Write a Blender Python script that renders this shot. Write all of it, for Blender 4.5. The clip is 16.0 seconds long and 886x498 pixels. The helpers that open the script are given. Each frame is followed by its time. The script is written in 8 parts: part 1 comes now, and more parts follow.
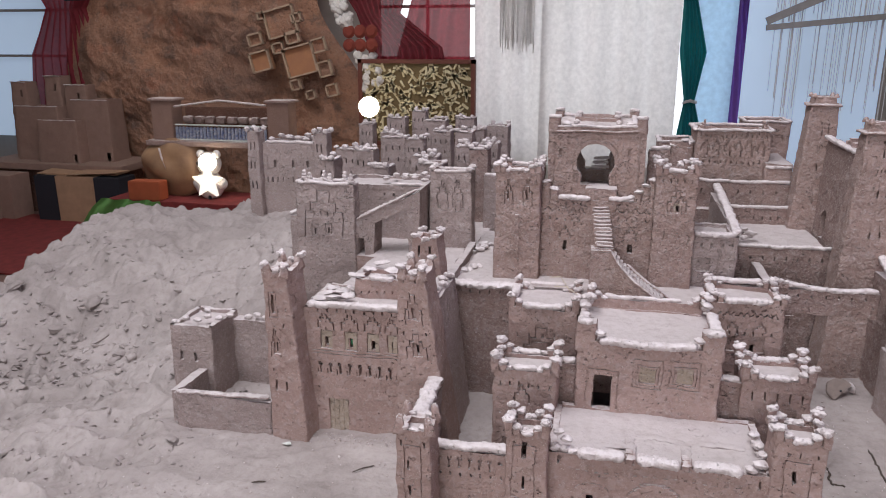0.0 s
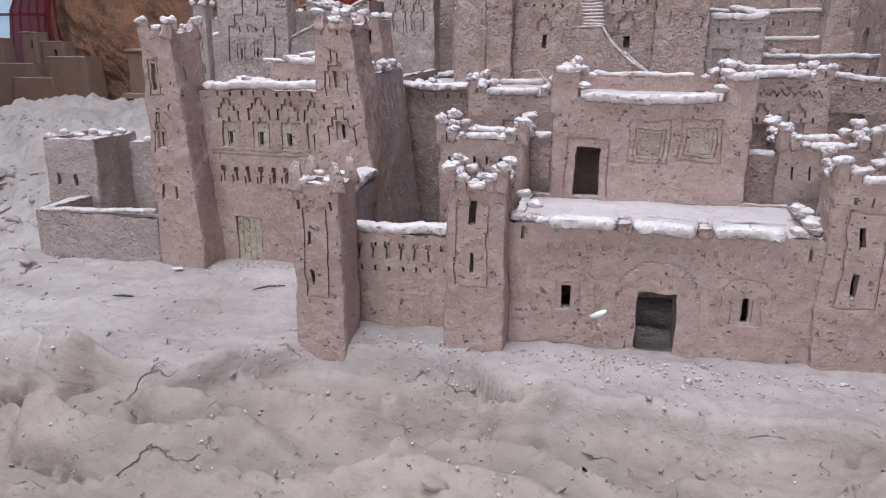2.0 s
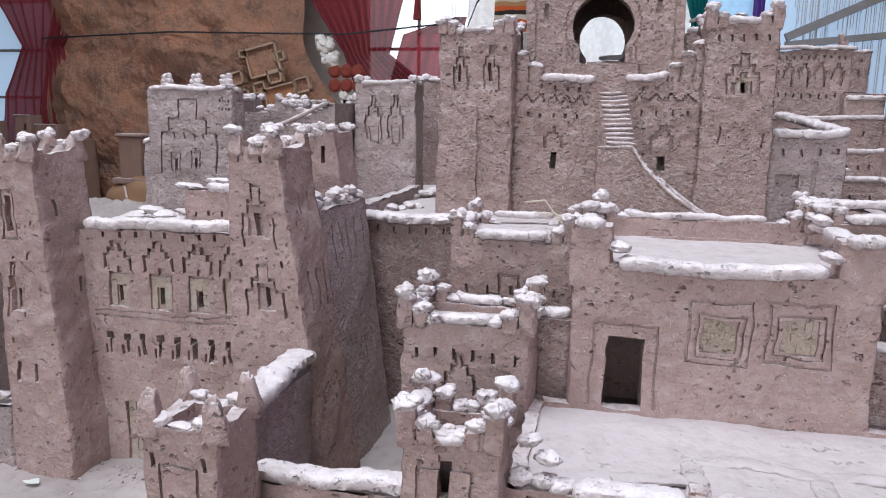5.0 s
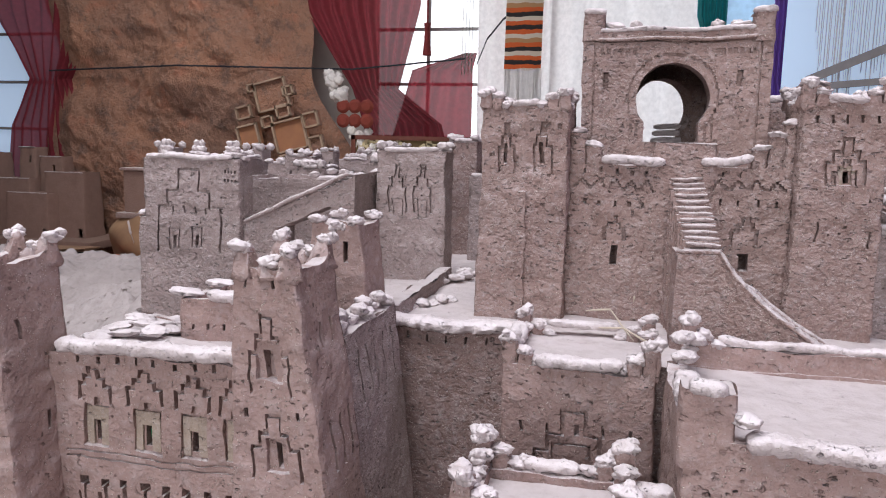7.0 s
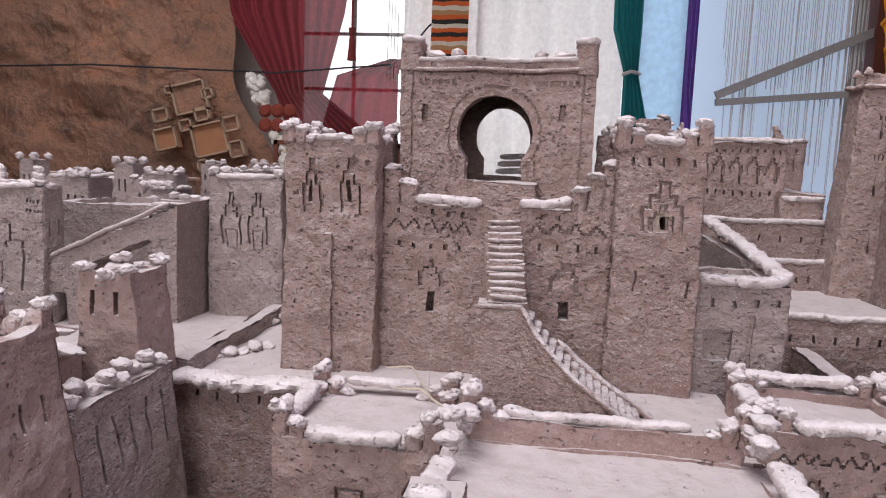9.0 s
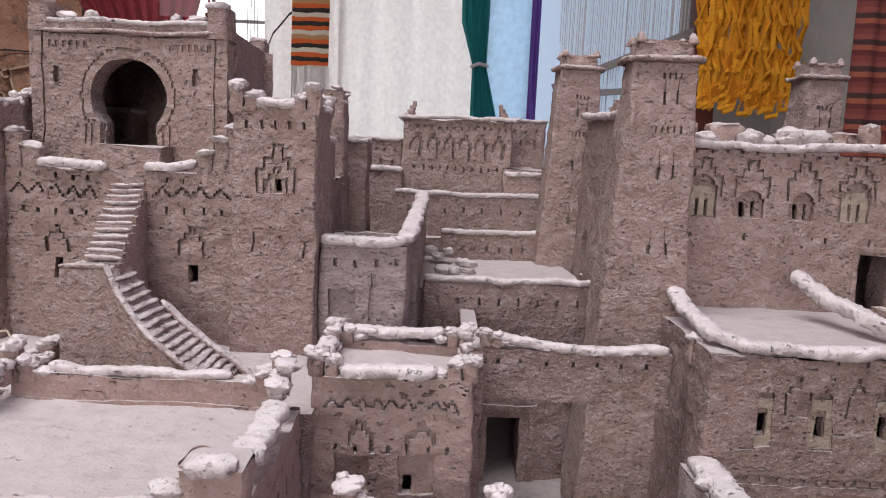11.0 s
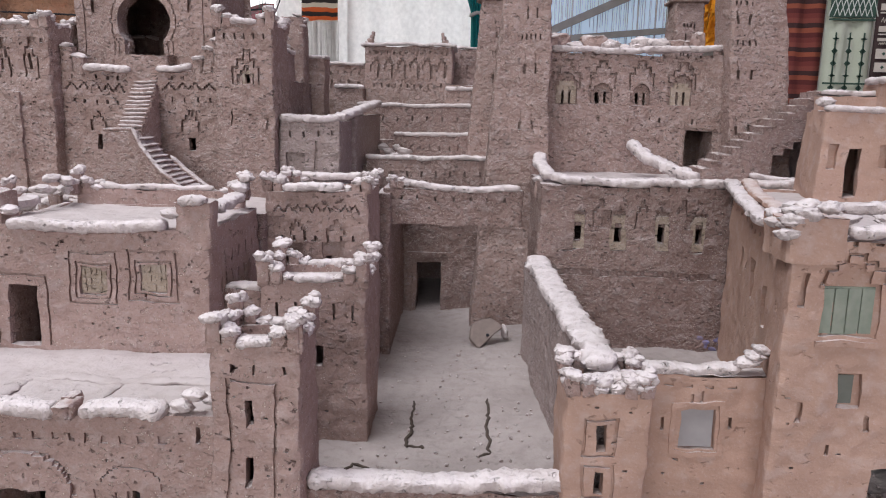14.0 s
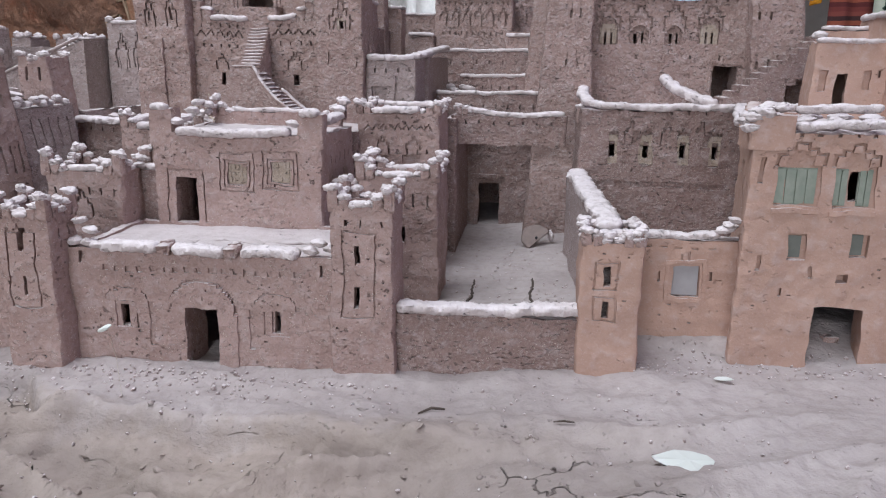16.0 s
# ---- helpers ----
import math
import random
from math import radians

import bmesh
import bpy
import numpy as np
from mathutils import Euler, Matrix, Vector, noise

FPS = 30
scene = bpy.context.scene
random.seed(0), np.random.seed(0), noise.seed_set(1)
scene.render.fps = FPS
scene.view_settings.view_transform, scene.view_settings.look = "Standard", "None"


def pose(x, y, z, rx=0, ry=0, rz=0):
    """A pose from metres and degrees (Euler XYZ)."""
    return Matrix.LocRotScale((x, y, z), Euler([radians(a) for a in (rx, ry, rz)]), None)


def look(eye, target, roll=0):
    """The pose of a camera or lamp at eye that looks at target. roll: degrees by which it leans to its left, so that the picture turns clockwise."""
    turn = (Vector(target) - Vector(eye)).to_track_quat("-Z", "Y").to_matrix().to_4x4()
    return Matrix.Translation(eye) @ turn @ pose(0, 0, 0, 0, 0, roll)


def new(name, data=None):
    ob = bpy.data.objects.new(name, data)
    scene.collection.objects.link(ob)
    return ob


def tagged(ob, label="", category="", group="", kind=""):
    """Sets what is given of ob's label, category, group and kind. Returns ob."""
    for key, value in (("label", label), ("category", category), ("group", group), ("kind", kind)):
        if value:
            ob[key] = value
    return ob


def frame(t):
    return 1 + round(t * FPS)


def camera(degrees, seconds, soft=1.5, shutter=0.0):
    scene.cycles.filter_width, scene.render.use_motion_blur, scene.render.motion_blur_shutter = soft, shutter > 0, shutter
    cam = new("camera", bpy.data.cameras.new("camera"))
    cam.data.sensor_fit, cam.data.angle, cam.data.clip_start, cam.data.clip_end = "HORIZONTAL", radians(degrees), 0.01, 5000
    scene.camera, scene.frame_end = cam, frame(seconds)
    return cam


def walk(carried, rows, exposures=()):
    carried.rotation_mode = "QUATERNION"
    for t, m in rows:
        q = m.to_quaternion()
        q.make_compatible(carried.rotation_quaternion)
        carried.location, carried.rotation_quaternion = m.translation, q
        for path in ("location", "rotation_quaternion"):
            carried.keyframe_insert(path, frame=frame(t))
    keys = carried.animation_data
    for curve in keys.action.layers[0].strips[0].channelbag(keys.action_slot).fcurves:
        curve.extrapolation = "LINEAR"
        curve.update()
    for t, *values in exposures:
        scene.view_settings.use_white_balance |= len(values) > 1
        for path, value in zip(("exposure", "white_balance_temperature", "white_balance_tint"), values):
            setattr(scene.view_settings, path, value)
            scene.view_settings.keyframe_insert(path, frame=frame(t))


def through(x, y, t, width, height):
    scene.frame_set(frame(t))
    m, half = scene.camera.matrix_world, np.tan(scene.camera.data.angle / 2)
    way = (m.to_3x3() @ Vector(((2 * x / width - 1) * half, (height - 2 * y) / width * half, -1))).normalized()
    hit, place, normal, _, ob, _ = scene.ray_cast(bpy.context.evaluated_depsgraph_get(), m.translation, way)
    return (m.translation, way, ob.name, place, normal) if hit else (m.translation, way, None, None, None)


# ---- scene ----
cam = camera(61.3, 16.0, soft=1.1)
PATH = [
    (0, (0.015, 0.029, 1.182), (-0.412, 1.908, 0.644), -0.0),
    (0.5, (0.023, 0.121, 0.999), (-0.41, 1.991, 0.437), -0.2),
    (1, (0.049, 0.252, 0.862), (-0.384, 2.125, 0.309), -0.2),
    (1.5, (0.063, 0.345, 0.725), (-0.384, 2.218, 0.184), -0.2),
    (2, (0.067, 0.394, 0.579), (-0.356, 2.268, 0.022), 0.3),
    (2.5, (0.058, 0.469, 0.528), (-0.384, 2.341, -0.021), 0.4),
    (3, (0.052, 0.561, 0.53), (-0.383, 2.442, 0.01), 0.5),
    (3.5, (0.034, 0.657, 0.548), (-0.396, 2.554, 0.083), 0.6),
    (4, (0.014, 0.733, 0.572), (-0.405, 2.64, 0.138), 0.8),
    (4.5, (0.002, 0.804, 0.604), (-0.424, 2.714, 0.19), 0.9),
    (4.7, (0.003, 0.838, 0.618), (-0.426, 2.753, 0.233), 0.9),
    (6.8, (-0.097, 1.071, 0.725), (-0.541, 3.0, 0.443), 1.1),
    (7, (-0.113, 1.092, 0.728), (-0.561, 3.022, 0.456), 1.4),
    (7.5, (-0.205, 1.09, 0.754), (-0.686, 3.013, 0.486), 0.9),
    (8, (-0.177, 1.158, 0.779), (-0.599, 3.097, 0.524), 1.3),
    (8.5, (-0.081, 1.192, 0.783), (-0.46, 3.14, 0.532), 2.3),
    (9, (0.061, 1.237, 0.784), (-0.224, 3.2, 0.527), 2.2),
    (9.5, (0.142, 1.237, 0.784), (-0.106, 3.204, 0.519), 1.9),
    (10, (0.269, 1.251, 0.779), (0.099, 3.226, 0.514), 2.1),
    (10.2, (0.302, 1.251, 0.773), (0.185, 3.231, 0.512), 2.6),
    (12.3, (0.623, 1.079, 0.715), (0.696, 3.055, 0.415), 1.9),
    (12.5, (0.625, 1.029, 0.704), (0.687, 3.003, 0.392), 1.8),
    (13, (0.625, 0.931, 0.696), (0.656, 2.906, 0.387), 1.6),
    (13.5, (0.642, 0.828, 0.662), (0.635, 2.799, 0.324), 1.8),
    (14, (0.666, 0.737, 0.647), (0.616, 2.702, 0.275), 1.3),
    (14.5, (0.689, 0.655, 0.62), (0.621, 2.614, 0.223), 1.0),
    (15, (0.704, 0.569, 0.602), (0.584, 2.52, 0.181), 1.0),
    (15.5, (0.703, 0.457, 0.592), (0.538, 2.396, 0.13), 0.5),
    (16, (0.703, 0.376, 0.603), (0.481, 2.304, 0.123), 0.7),
]
walk(cam, [(t, look(eye, target, roll)) for t, eye, target, roll in PATH], exposures=[(0.0, -0.63, 6350, 10), (1.0, -0.52, 6250, 9), (2.0, -0.36, 5900, 5), (3.5, -0.34, 5800, 4.5), (7.0, -0.42, 6250, 11), (8.5, -0.55, 6450, 13.5), (10.0, -0.57, 6500, 12), (12.5, -0.55, 6650, 11), (16.0, -0.46, 5950, 5.5)])

# ---- light: a hall under white cloth, daylight from a roof light and an assumed entrance behind the camera, plus two added fill lamps ----
world = bpy.data.worlds.new("sky")
world.use_nodes = True
scene.world = world
wn = world.node_tree.nodes
sky = wn.new("ShaderNodeTexSky")
sky.sky_type, sky.sun_disc = "NISHITA", False
sky.sun_elevation, sky.sun_rotation = radians(48), radians(200)
world.node_tree.links.new(sky.outputs[0], wn["Background"].inputs[0])
wn["Background"].inputs[1].default_value = 0.1


def area(name, m, sx, sy, watts, colour):
    d = bpy.data.lights.new(name, "AREA")
    d.shape, d.size, d.size_y, d.energy, d.color = "RECTANGLE", sx, sy, watts, colour
    o = new(name, d)
    o.matrix_world = m
    return o


area("roof_daylight", look((-1.2, 1.0, 5.35), (-0.9, 1.5, 0)), 4.0, 3.4, 470, (0.99, 0.97, 0.99))
# frontal fill added in an assumed opening that is never in view
area("entrance_daylight", look((-0.5, -4.3, 1.9), (-0.3, 2.0, 0.4)), 4.6, 2.6, 285, (1.0, 0.965, 0.97))
# added fill that brightens the back wall relief; the cloth roof is closed here
area("rear_roof_daylight", look((-6.2, 9.0, 5.35), (-6.6, 10.4, 0)), 5.5, 2.8, 440, (1.0, 0.97, 0.95))
# added violet fill for right-hand faces; the east wall has no window
area("east_window_daylight", look((5.85, 1.0, 2.9), (0.0, 2.0, 0.4)), 3.0, 2.0, 115, (0.78, 0.68, 1.0))


# ---- materials ----
def node_mat(name):
    m = bpy.data.materials.new(name)
    m.use_nodes = True
    nt = m.node_tree
    return m, nt, nt.nodes["Principled BSDF"]


def mix_rgb(nt, fac, a, b):
    n = nt.nodes.new("ShaderNodeMix")
    n.data_type = "RGBA"
    for sock, v in ((n.inputs[0], fac), (n.inputs[6], a), (n.inputs[7], b)):
        if hasattr(v, "is_output"):
            nt.links.new(v, sock)
        else:
            sock.default_value = v if isinstance(v, float) else (*v, 1.0)
    return n.outputs[2]


def ramp(nt, src, lo, hi):
    n = nt.nodes.new("ShaderNodeMapRange")
    n.inputs[1].default_value, n.inputs[2].default_value = lo, hi
    nt.links.new(src, n.inputs[0])
    return n.outputs[0]


def math_node(nt, op, a, b):
    n = nt.nodes.new("ShaderNodeMath")
    n.operation = op
    for sock, v in ((n.inputs[0], a), (n.inputs[1], b)):
        if hasattr(v, "is_output"):
            nt.links.new(v, sock)
        else:
            sock.default_value = v
    return n.outputs[0]


def tex(nt, kind, scale, detail=4.0, coord=None, rough=0.55):
    n = nt.nodes.new("ShaderNodeTexNoise" if kind == "noise" else "ShaderNodeTexVoronoi")
    n.inputs["Scale"].default_value = scale
    if kind == "noise":
        n.inputs["Detail"].default_value, n.inputs["Roughness"].default_value = detail, rough
    if coord is not None:
        nt.links.new(coord, n.inputs["Vector"])
    return n.outputs[0]


def earth(name, base, other, dust, dusty=0.5, grain=1.0, lumpy=1.0, ledge=True, roughness=0.95):
    """Sun-dried mud: stains, clods, torn pits and trowel marks, loose dust on all that faces up. Pits and low clods
    also have shade painted into the colour.
    """
    m, nt, p = node_mat(name)
    g = nt.nodes.new("ShaderNodeNewGeometry")
    pos = g.outputs["Position"]
    mp = nt.nodes.new("ShaderNodeMapping")
    mp.inputs["Scale"].default_value = (1.0, 1.0, 1.15)
    nt.links.new(pos, mp.inputs[0])
    flat = mp.outputs[0]
    tint, lump = tex(nt, "noise", 7, 6, pos, 0.62), tex(nt, "noise", 48, 2, flat, 0.45)
    clod, fine = tex(nt, "noise", 122, 3, flat, 0.62), tex(nt, "noise", 340, 3, pos, 0.6)
    patch = ramp(nt, tex(nt, "noise", 17, 3, pos), 0.40, 0.66)
    worn = ramp(nt, tex(nt, "noise", 9, 3, pos), 0.36, 0.60)
    wide = nt.nodes.new("ShaderNodeMapping")
    wide.inputs["Scale"].default_value = (1.0, 1.0, 2.3 if grain > 1 else 1.3)
    nt.links.new(pos, wide.inputs[0])
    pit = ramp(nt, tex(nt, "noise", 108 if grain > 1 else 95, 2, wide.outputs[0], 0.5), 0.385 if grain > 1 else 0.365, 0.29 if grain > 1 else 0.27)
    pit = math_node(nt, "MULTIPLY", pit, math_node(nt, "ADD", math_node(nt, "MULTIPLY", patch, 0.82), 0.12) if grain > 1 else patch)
    col = mix_rgb(nt, ramp(nt, tint, 0.32, 0.70), base, other)
    light = [min(0.8, v * 0.55 + d * 0.45) for v, d in zip(base, dust)]
    col = mix_rgb(nt, math_node(nt, "MULTIPLY", ramp(nt, lump, 0.52, 0.70), 0.35), col, light)
    col = mix_rgb(nt, math_node(nt, "MULTIPLY", ramp(nt, clod, 0.55, 0.72), 0.5 * min(1.5, grain)), col, light)
    col = mix_rgb(nt, math_node(nt, "MULTIPLY", ramp(nt, fine, 0.57, 0.68), 0.35), col, light)
    col = mix_rgb(nt, math_node(nt, "MULTIPLY", ramp(nt, fine, 0.44, 0.30), 0.28 * min(1.0, grain)), col, [v * 0.6 for v in base])
    # hollows between clods: their shade goes into the base colour
    if grain > 0.7:
        col = mix_rgb(nt, math_node(nt, "MULTIPLY", ramp(nt, clod, 0.46, 0.32), 0.15 * min(1.6, grain)), col, [v * 0.5 for v in base])
    # each pit is shaded in colour too, by the mask that dents it
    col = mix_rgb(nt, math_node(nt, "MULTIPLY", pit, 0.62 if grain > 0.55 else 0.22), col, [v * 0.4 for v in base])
    chip = None
    if grain > 0.6:
        # chopped straw in the daub, pale, lying every way
        for sx, sz in ((1.0, 2.6), (2.6, 1.0), (1.6, 1.6)):
            sm = nt.nodes.new("ShaderNodeMapping")
            sm.inputs["Scale"].default_value = (sx, sx, sz)
            sm.inputs["Rotation"].default_value = (0.3 * sx, 0.5 * sz, 0.4)
            nt.links.new(pos, sm.inputs[0])
            one = ramp(nt, tex(nt, "voronoi", 105, coord=sm.outputs[0]), 0.19, 0.12)
            chip = one if chip is None else math_node(nt, "MAXIMUM", chip, one)
        chip = math_node(nt, "MULTIPLY", chip, ramp(nt, tex(nt, "noise", 60, 3, pos), 0.46, 0.58))
        col = mix_rgb(nt, math_node(nt, "MULTIPLY", chip, 0.85), col, (0.66, 0.56, 0.50))
    last = None
    rough_clod = math_node(nt, "MULTIPLY", clod, math_node(nt, "ADD", math_node(nt, "MULTIPLY", worn, 0.7), 0.3))
    bumps = [(chip, 1.0, 0.0022, True)] if chip is not None else []
    for h, s, d, up in bumps + [(lump, 1.0, 0.006 * lumpy, True), (rough_clod, 1.0, 0.0050 * grain, True), (pit, 1.0, 0.0075 * (max(0.8, grain) if grain > 0.55 else 0.35), False), (fine, 0.8, 0.0012 * grain, True)]:
        b = nt.nodes.new("ShaderNodeBump")
        b.invert = not up
        b.inputs["Strength"].default_value, b.inputs["Distance"].default_value = min(1.0, s), d
        nt.links.new(h, b.inputs["Height"])
        if last:
            nt.links.new(last, b.inputs["Normal"])
        last = b.outputs[0]
    # dust lies on ledges, and thinly on the upper side of every clod
    layers = [(g.outputs["Normal"], 0.2, 0.75, dusty)]
    if ledge:
        layers.append((last, 0.25, 0.85, dusty * 0.55))
    for src, lo, hi, much in layers:
        sep = nt.nodes.new("ShaderNodeSeparateXYZ")
        nt.links.new(src, sep.inputs[0])
        lie = ramp(nt, sep.outputs[2], lo, hi)
        lie = math_node(nt, "MULTIPLY", lie, math_node(nt, "MULTIPLY", ramp(nt, tex(nt, "noise", 45, 4, pos), 0.25, 0.55), much))
        col = mix_rgb(nt, lie, col, dust)
    nt.links.new(col, p.inputs["Base Color"])
    p.inputs["Roughness"].default_value = roughness
    p.inputs["Specular IOR Level"].default_value = 0.12
    nt.links.new(last, p.inputs["Normal"])
    return m


DUST = (0.66, 0.60, 0.60)
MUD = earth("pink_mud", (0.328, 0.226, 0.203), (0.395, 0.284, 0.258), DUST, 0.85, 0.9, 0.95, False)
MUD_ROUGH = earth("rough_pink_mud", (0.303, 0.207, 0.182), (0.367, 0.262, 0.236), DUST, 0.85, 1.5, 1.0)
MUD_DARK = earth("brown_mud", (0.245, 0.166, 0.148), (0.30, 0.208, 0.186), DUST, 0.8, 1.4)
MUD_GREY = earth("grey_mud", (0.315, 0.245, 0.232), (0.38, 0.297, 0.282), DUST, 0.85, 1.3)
MUD_ORANGE = earth("orange_mud", (0.40, 0.262, 0.210), (0.46, 0.308, 0.25), DUST, 0.7, 0.35, 0.5, False)
MUD_PALE = earth("pale_plaster", (0.40, 0.32, 0.26), (0.35, 0.28, 0.225), DUST, 0.4, 0.8)
CAP = earth("dusty_coping", (0.52, 0.445, 0.44), (0.60, 0.53, 0.525), (0.76, 0.695, 0.705), 0.8, 0.9, 0.9, False)
ROOF = earth("dusty_roof", (0.42, 0.362, 0.35), (0.50, 0.435, 0.43), (0.56, 0.50, 0.50), 0.8, 0.5, 0.5, False)
GROUND = earth("dry_ground", (0.298, 0.256, 0.244), (0.39, 0.342, 0.330), (0.46, 0.405, 0.395), 0.6, 0.5, 0.75, False)


def soil_band(m):
    """Below the dusty ledge the bank is bare tan clay, with a ragged border."""
    nt = m.node_tree
    bs = nt.nodes["Principled BSDF"]
    was = bs.inputs["Base Color"].links[0].from_socket
    g = nt.nodes.new("ShaderNodeNewGeometry")
    sep = nt.nodes.new("ShaderNodeSeparateXYZ")
    nt.links.new(g.outputs["Position"], sep.inputs[0])
    y = math_node(nt, "ADD", sep.outputs[1], math_node(nt, "MULTIPLY", tex(nt, "noise", 9, 5, g.outputs["Position"], 0.65), 0.16))
    tongue = ramp(nt, math_node(nt, "ABSOLUTE", math_node(nt, "ADD", sep.outputs[0], 0.28), 0.0), 0.27, 0.15)
    y = math_node(nt, "SUBTRACT", y, math_node(nt, "MULTIPLY", tongue, 0.115))
    y = math_node(nt, "SUBTRACT", y, math_node(nt, "MULTIPLY", ramp(nt, sep.outputs[0], -0.9, 0.0), 0.07))
    fac = math_node(nt, "MULTIPLY", ramp(nt, y, 1.40, 1.35), ramp(nt, sep.outputs[0], 1.0, 0.55))
    mul = nt.nodes.new("ShaderNodeMix")
    mul.data_type, mul.blend_type = "RGBA", "MULTIPLY"
    nt.links.new(fac, mul.inputs[0])
    nt.links.new(was, mul.inputs[6])
    mul.inputs[7].default_value = (0.86, 0.815, 0.74, 1.0)
    # a few drying cracks wander through the clay
    warp = nt.nodes.new("ShaderNodeVectorMath")
    warp.operation = "MULTIPLY_ADD"
    wob = nt.nodes.new("ShaderNodeTexNoise")
    wob.inputs["Scale"].default_value, wob.inputs["Detail"].default_value = 11, 5
    nt.links.new(g.outputs["Position"], wob.inputs["Vector"])
    nt.links.new(wob.outputs["Color"], warp.inputs[0])
    warp.inputs[1].default_value = (0.16, 0.16, 0.0)
    nt.links.new(g.outputs["Position"], warp.inputs[2])
    cells = nt.nodes.new("ShaderNodeTexVoronoi")
    cells.feature = "DISTANCE_TO_EDGE"
    cells.inputs["Scale"].default_value = 4.6
    nt.links.new(warp.outputs[0], cells.inputs["Vector"])
    some = ramp(nt, tex(nt, "noise", 6.5, 3, g.outputs["Position"]), 0.54, 0.64)
    crack = math_node(nt, "MULTIPLY", ramp(nt, cells.outputs["Distance"], 0.010, 0.002), math_node(nt, "MULTIPLY", some, fac))
    patch = ramp(nt, tex(nt, "noise", 2.4, 4, g.outputs["Position"], 0.6), 0.44, 0.64)
    damp = mix_rgb(nt, math_node(nt, "MULTIPLY", patch, 0.45), mul.outputs[2], (0.21, 0.175, 0.165))
    col = mix_rgb(nt, math_node(nt, "MULTIPLY", crack, 0.6), damp, (0.10, 0.08, 0.065))
    nt.links.new(col, bs.inputs["Base Color"])
    dent = nt.nodes.new("ShaderNodeBump")
    dent.invert = True
    dent.inputs["Distance"].default_value = 0.012
    nt.links.new(crack, dent.inputs["Height"])
    nt.links.new(bs.inputs["Normal"].links[0].from_socket, dent.inputs["Normal"])
    nt.links.new(dent.outputs[0], bs.inputs["Normal"])


soil_band(GROUND)
STALL_CLAY = earth("stall_clay", (0.26, 0.165, 0.135), (0.31, 0.20, 0.165), (0.36, 0.27, 0.23), 0.3, 0.4)
RED_EARTH = earth("red_clay", (0.13, 0.065, 0.05), (0.19, 0.10, 0.075), (0.26, 0.17, 0.13), 0.25, 1.0)


def plain(name, col, other=None, rough=0.8, scale=30.0, metal=0.0, bump=0.2, bdist=0.004):
    m, nt, p = node_mat(name)
    g = nt.nodes.new("ShaderNodeNewGeometry")
    f = tex(nt, "noise", scale, 5, g.outputs["Position"])
    nt.links.new(mix_rgb(nt, ramp(nt, f, 0.3, 0.7), col, other or [v * 0.8 for v in col]), p.inputs["Base Color"])
    p.inputs["Roughness"].default_value, p.inputs["Metallic"].default_value = rough, metal
    b = nt.nodes.new("ShaderNodeBump")
    b.inputs["Strength"].default_value, b.inputs["Distance"].default_value = bump, bdist
    nt.links.new(f, b.inputs["Height"])
    nt.links.new(b.outputs[0], p.inputs["Normal"])
    return m


def cloth(name, col, through=0.35, clear=0.0):
    """Woven cloth that lets some light through; clear: open weave."""
    m, nt, p = node_mat(name)
    g = nt.nodes.new("ShaderNodeNewGeometry")
    f = tex(nt, "noise", 14, 4, g.outputs["Position"])
    c = mix_rgb(nt, ramp(nt, f, 0.3, 0.7), col, [v * 0.82 for v in col])
    nt.links.new(c, p.inputs["Base Color"])
    p.inputs["Roughness"].default_value = 0.85
    tr = nt.nodes.new("ShaderNodeBsdfTranslucent")
    nt.links.new(c, tr.inputs[0])
    mx = nt.nodes.new("ShaderNodeMixShader")
    mx.inputs[0].default_value = through
    nt.links.new(p.outputs[0], mx.inputs[1])
    nt.links.new(tr.outputs[0], mx.inputs[2])
    last = mx.outputs[0]
    if clear:
        tp = nt.nodes.new("ShaderNodeBsdfTransparent")
        m2 = nt.nodes.new("ShaderNodeMixShader")
        m2.inputs[0].default_value = clear
        nt.links.new(last, m2.inputs[1])
        nt.links.new(tp.outputs[0], m2.inputs[2])
        last = m2.outputs[0]
    nt.links.new(last, nt.nodes["Material Output"].inputs[0])
    return m


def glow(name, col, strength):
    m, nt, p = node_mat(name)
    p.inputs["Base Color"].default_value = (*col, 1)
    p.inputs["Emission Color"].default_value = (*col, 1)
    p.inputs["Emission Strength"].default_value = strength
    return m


# emissive sheets that stand for daylight behind cloth; the blue one is weaker
DAY_BLUE = glow("blue_glow_backdrop", (0.55, 0.70, 0.90), 0.60)
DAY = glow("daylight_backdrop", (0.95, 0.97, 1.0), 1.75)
BULB = glow("lit_bulb", (1.0, 0.86, 0.62), 18.0)
WHITE_CLOTH = cloth("white_sheet", (0.80, 0.77, 0.76), 0.45)
RED_SHEER = cloth("red_sheer", (0.27, 0.03, 0.045), 0.35, 0.06)
TEAL = cloth("teal_cloth", (0.02, 0.26, 0.27), 0.3)
PURPLE = cloth("purple_cloth", (0.20, 0.09, 0.38), 0.3)
WOOL = plain("orange_wool", (0.92, 0.45, 0.03), (0.74, 0.29, 0.015), 0.95, 60)
WOOD_RED = plain("red_brown_wood", (0.16, 0.045, 0.03), None, 0.6, 12)
WOOD_GREY = plain("grey_wood", (0.34, 0.33, 0.33), None, 0.7, 12)
PANEL_BLUE = cloth("pale_blue_panel", (0.70, 0.83, 0.93), 0.72)
DARK = plain("dark_cloth", (0.02, 0.02, 0.03), None, 0.8)
YARN = plain("white_yarn", (0.74, 0.75, 0.77), None, 0.9, 40)
PAPER = plain("white_paper", (0.66, 0.68, 0.65), (0.58, 0.60, 0.56), 0.8, 20)
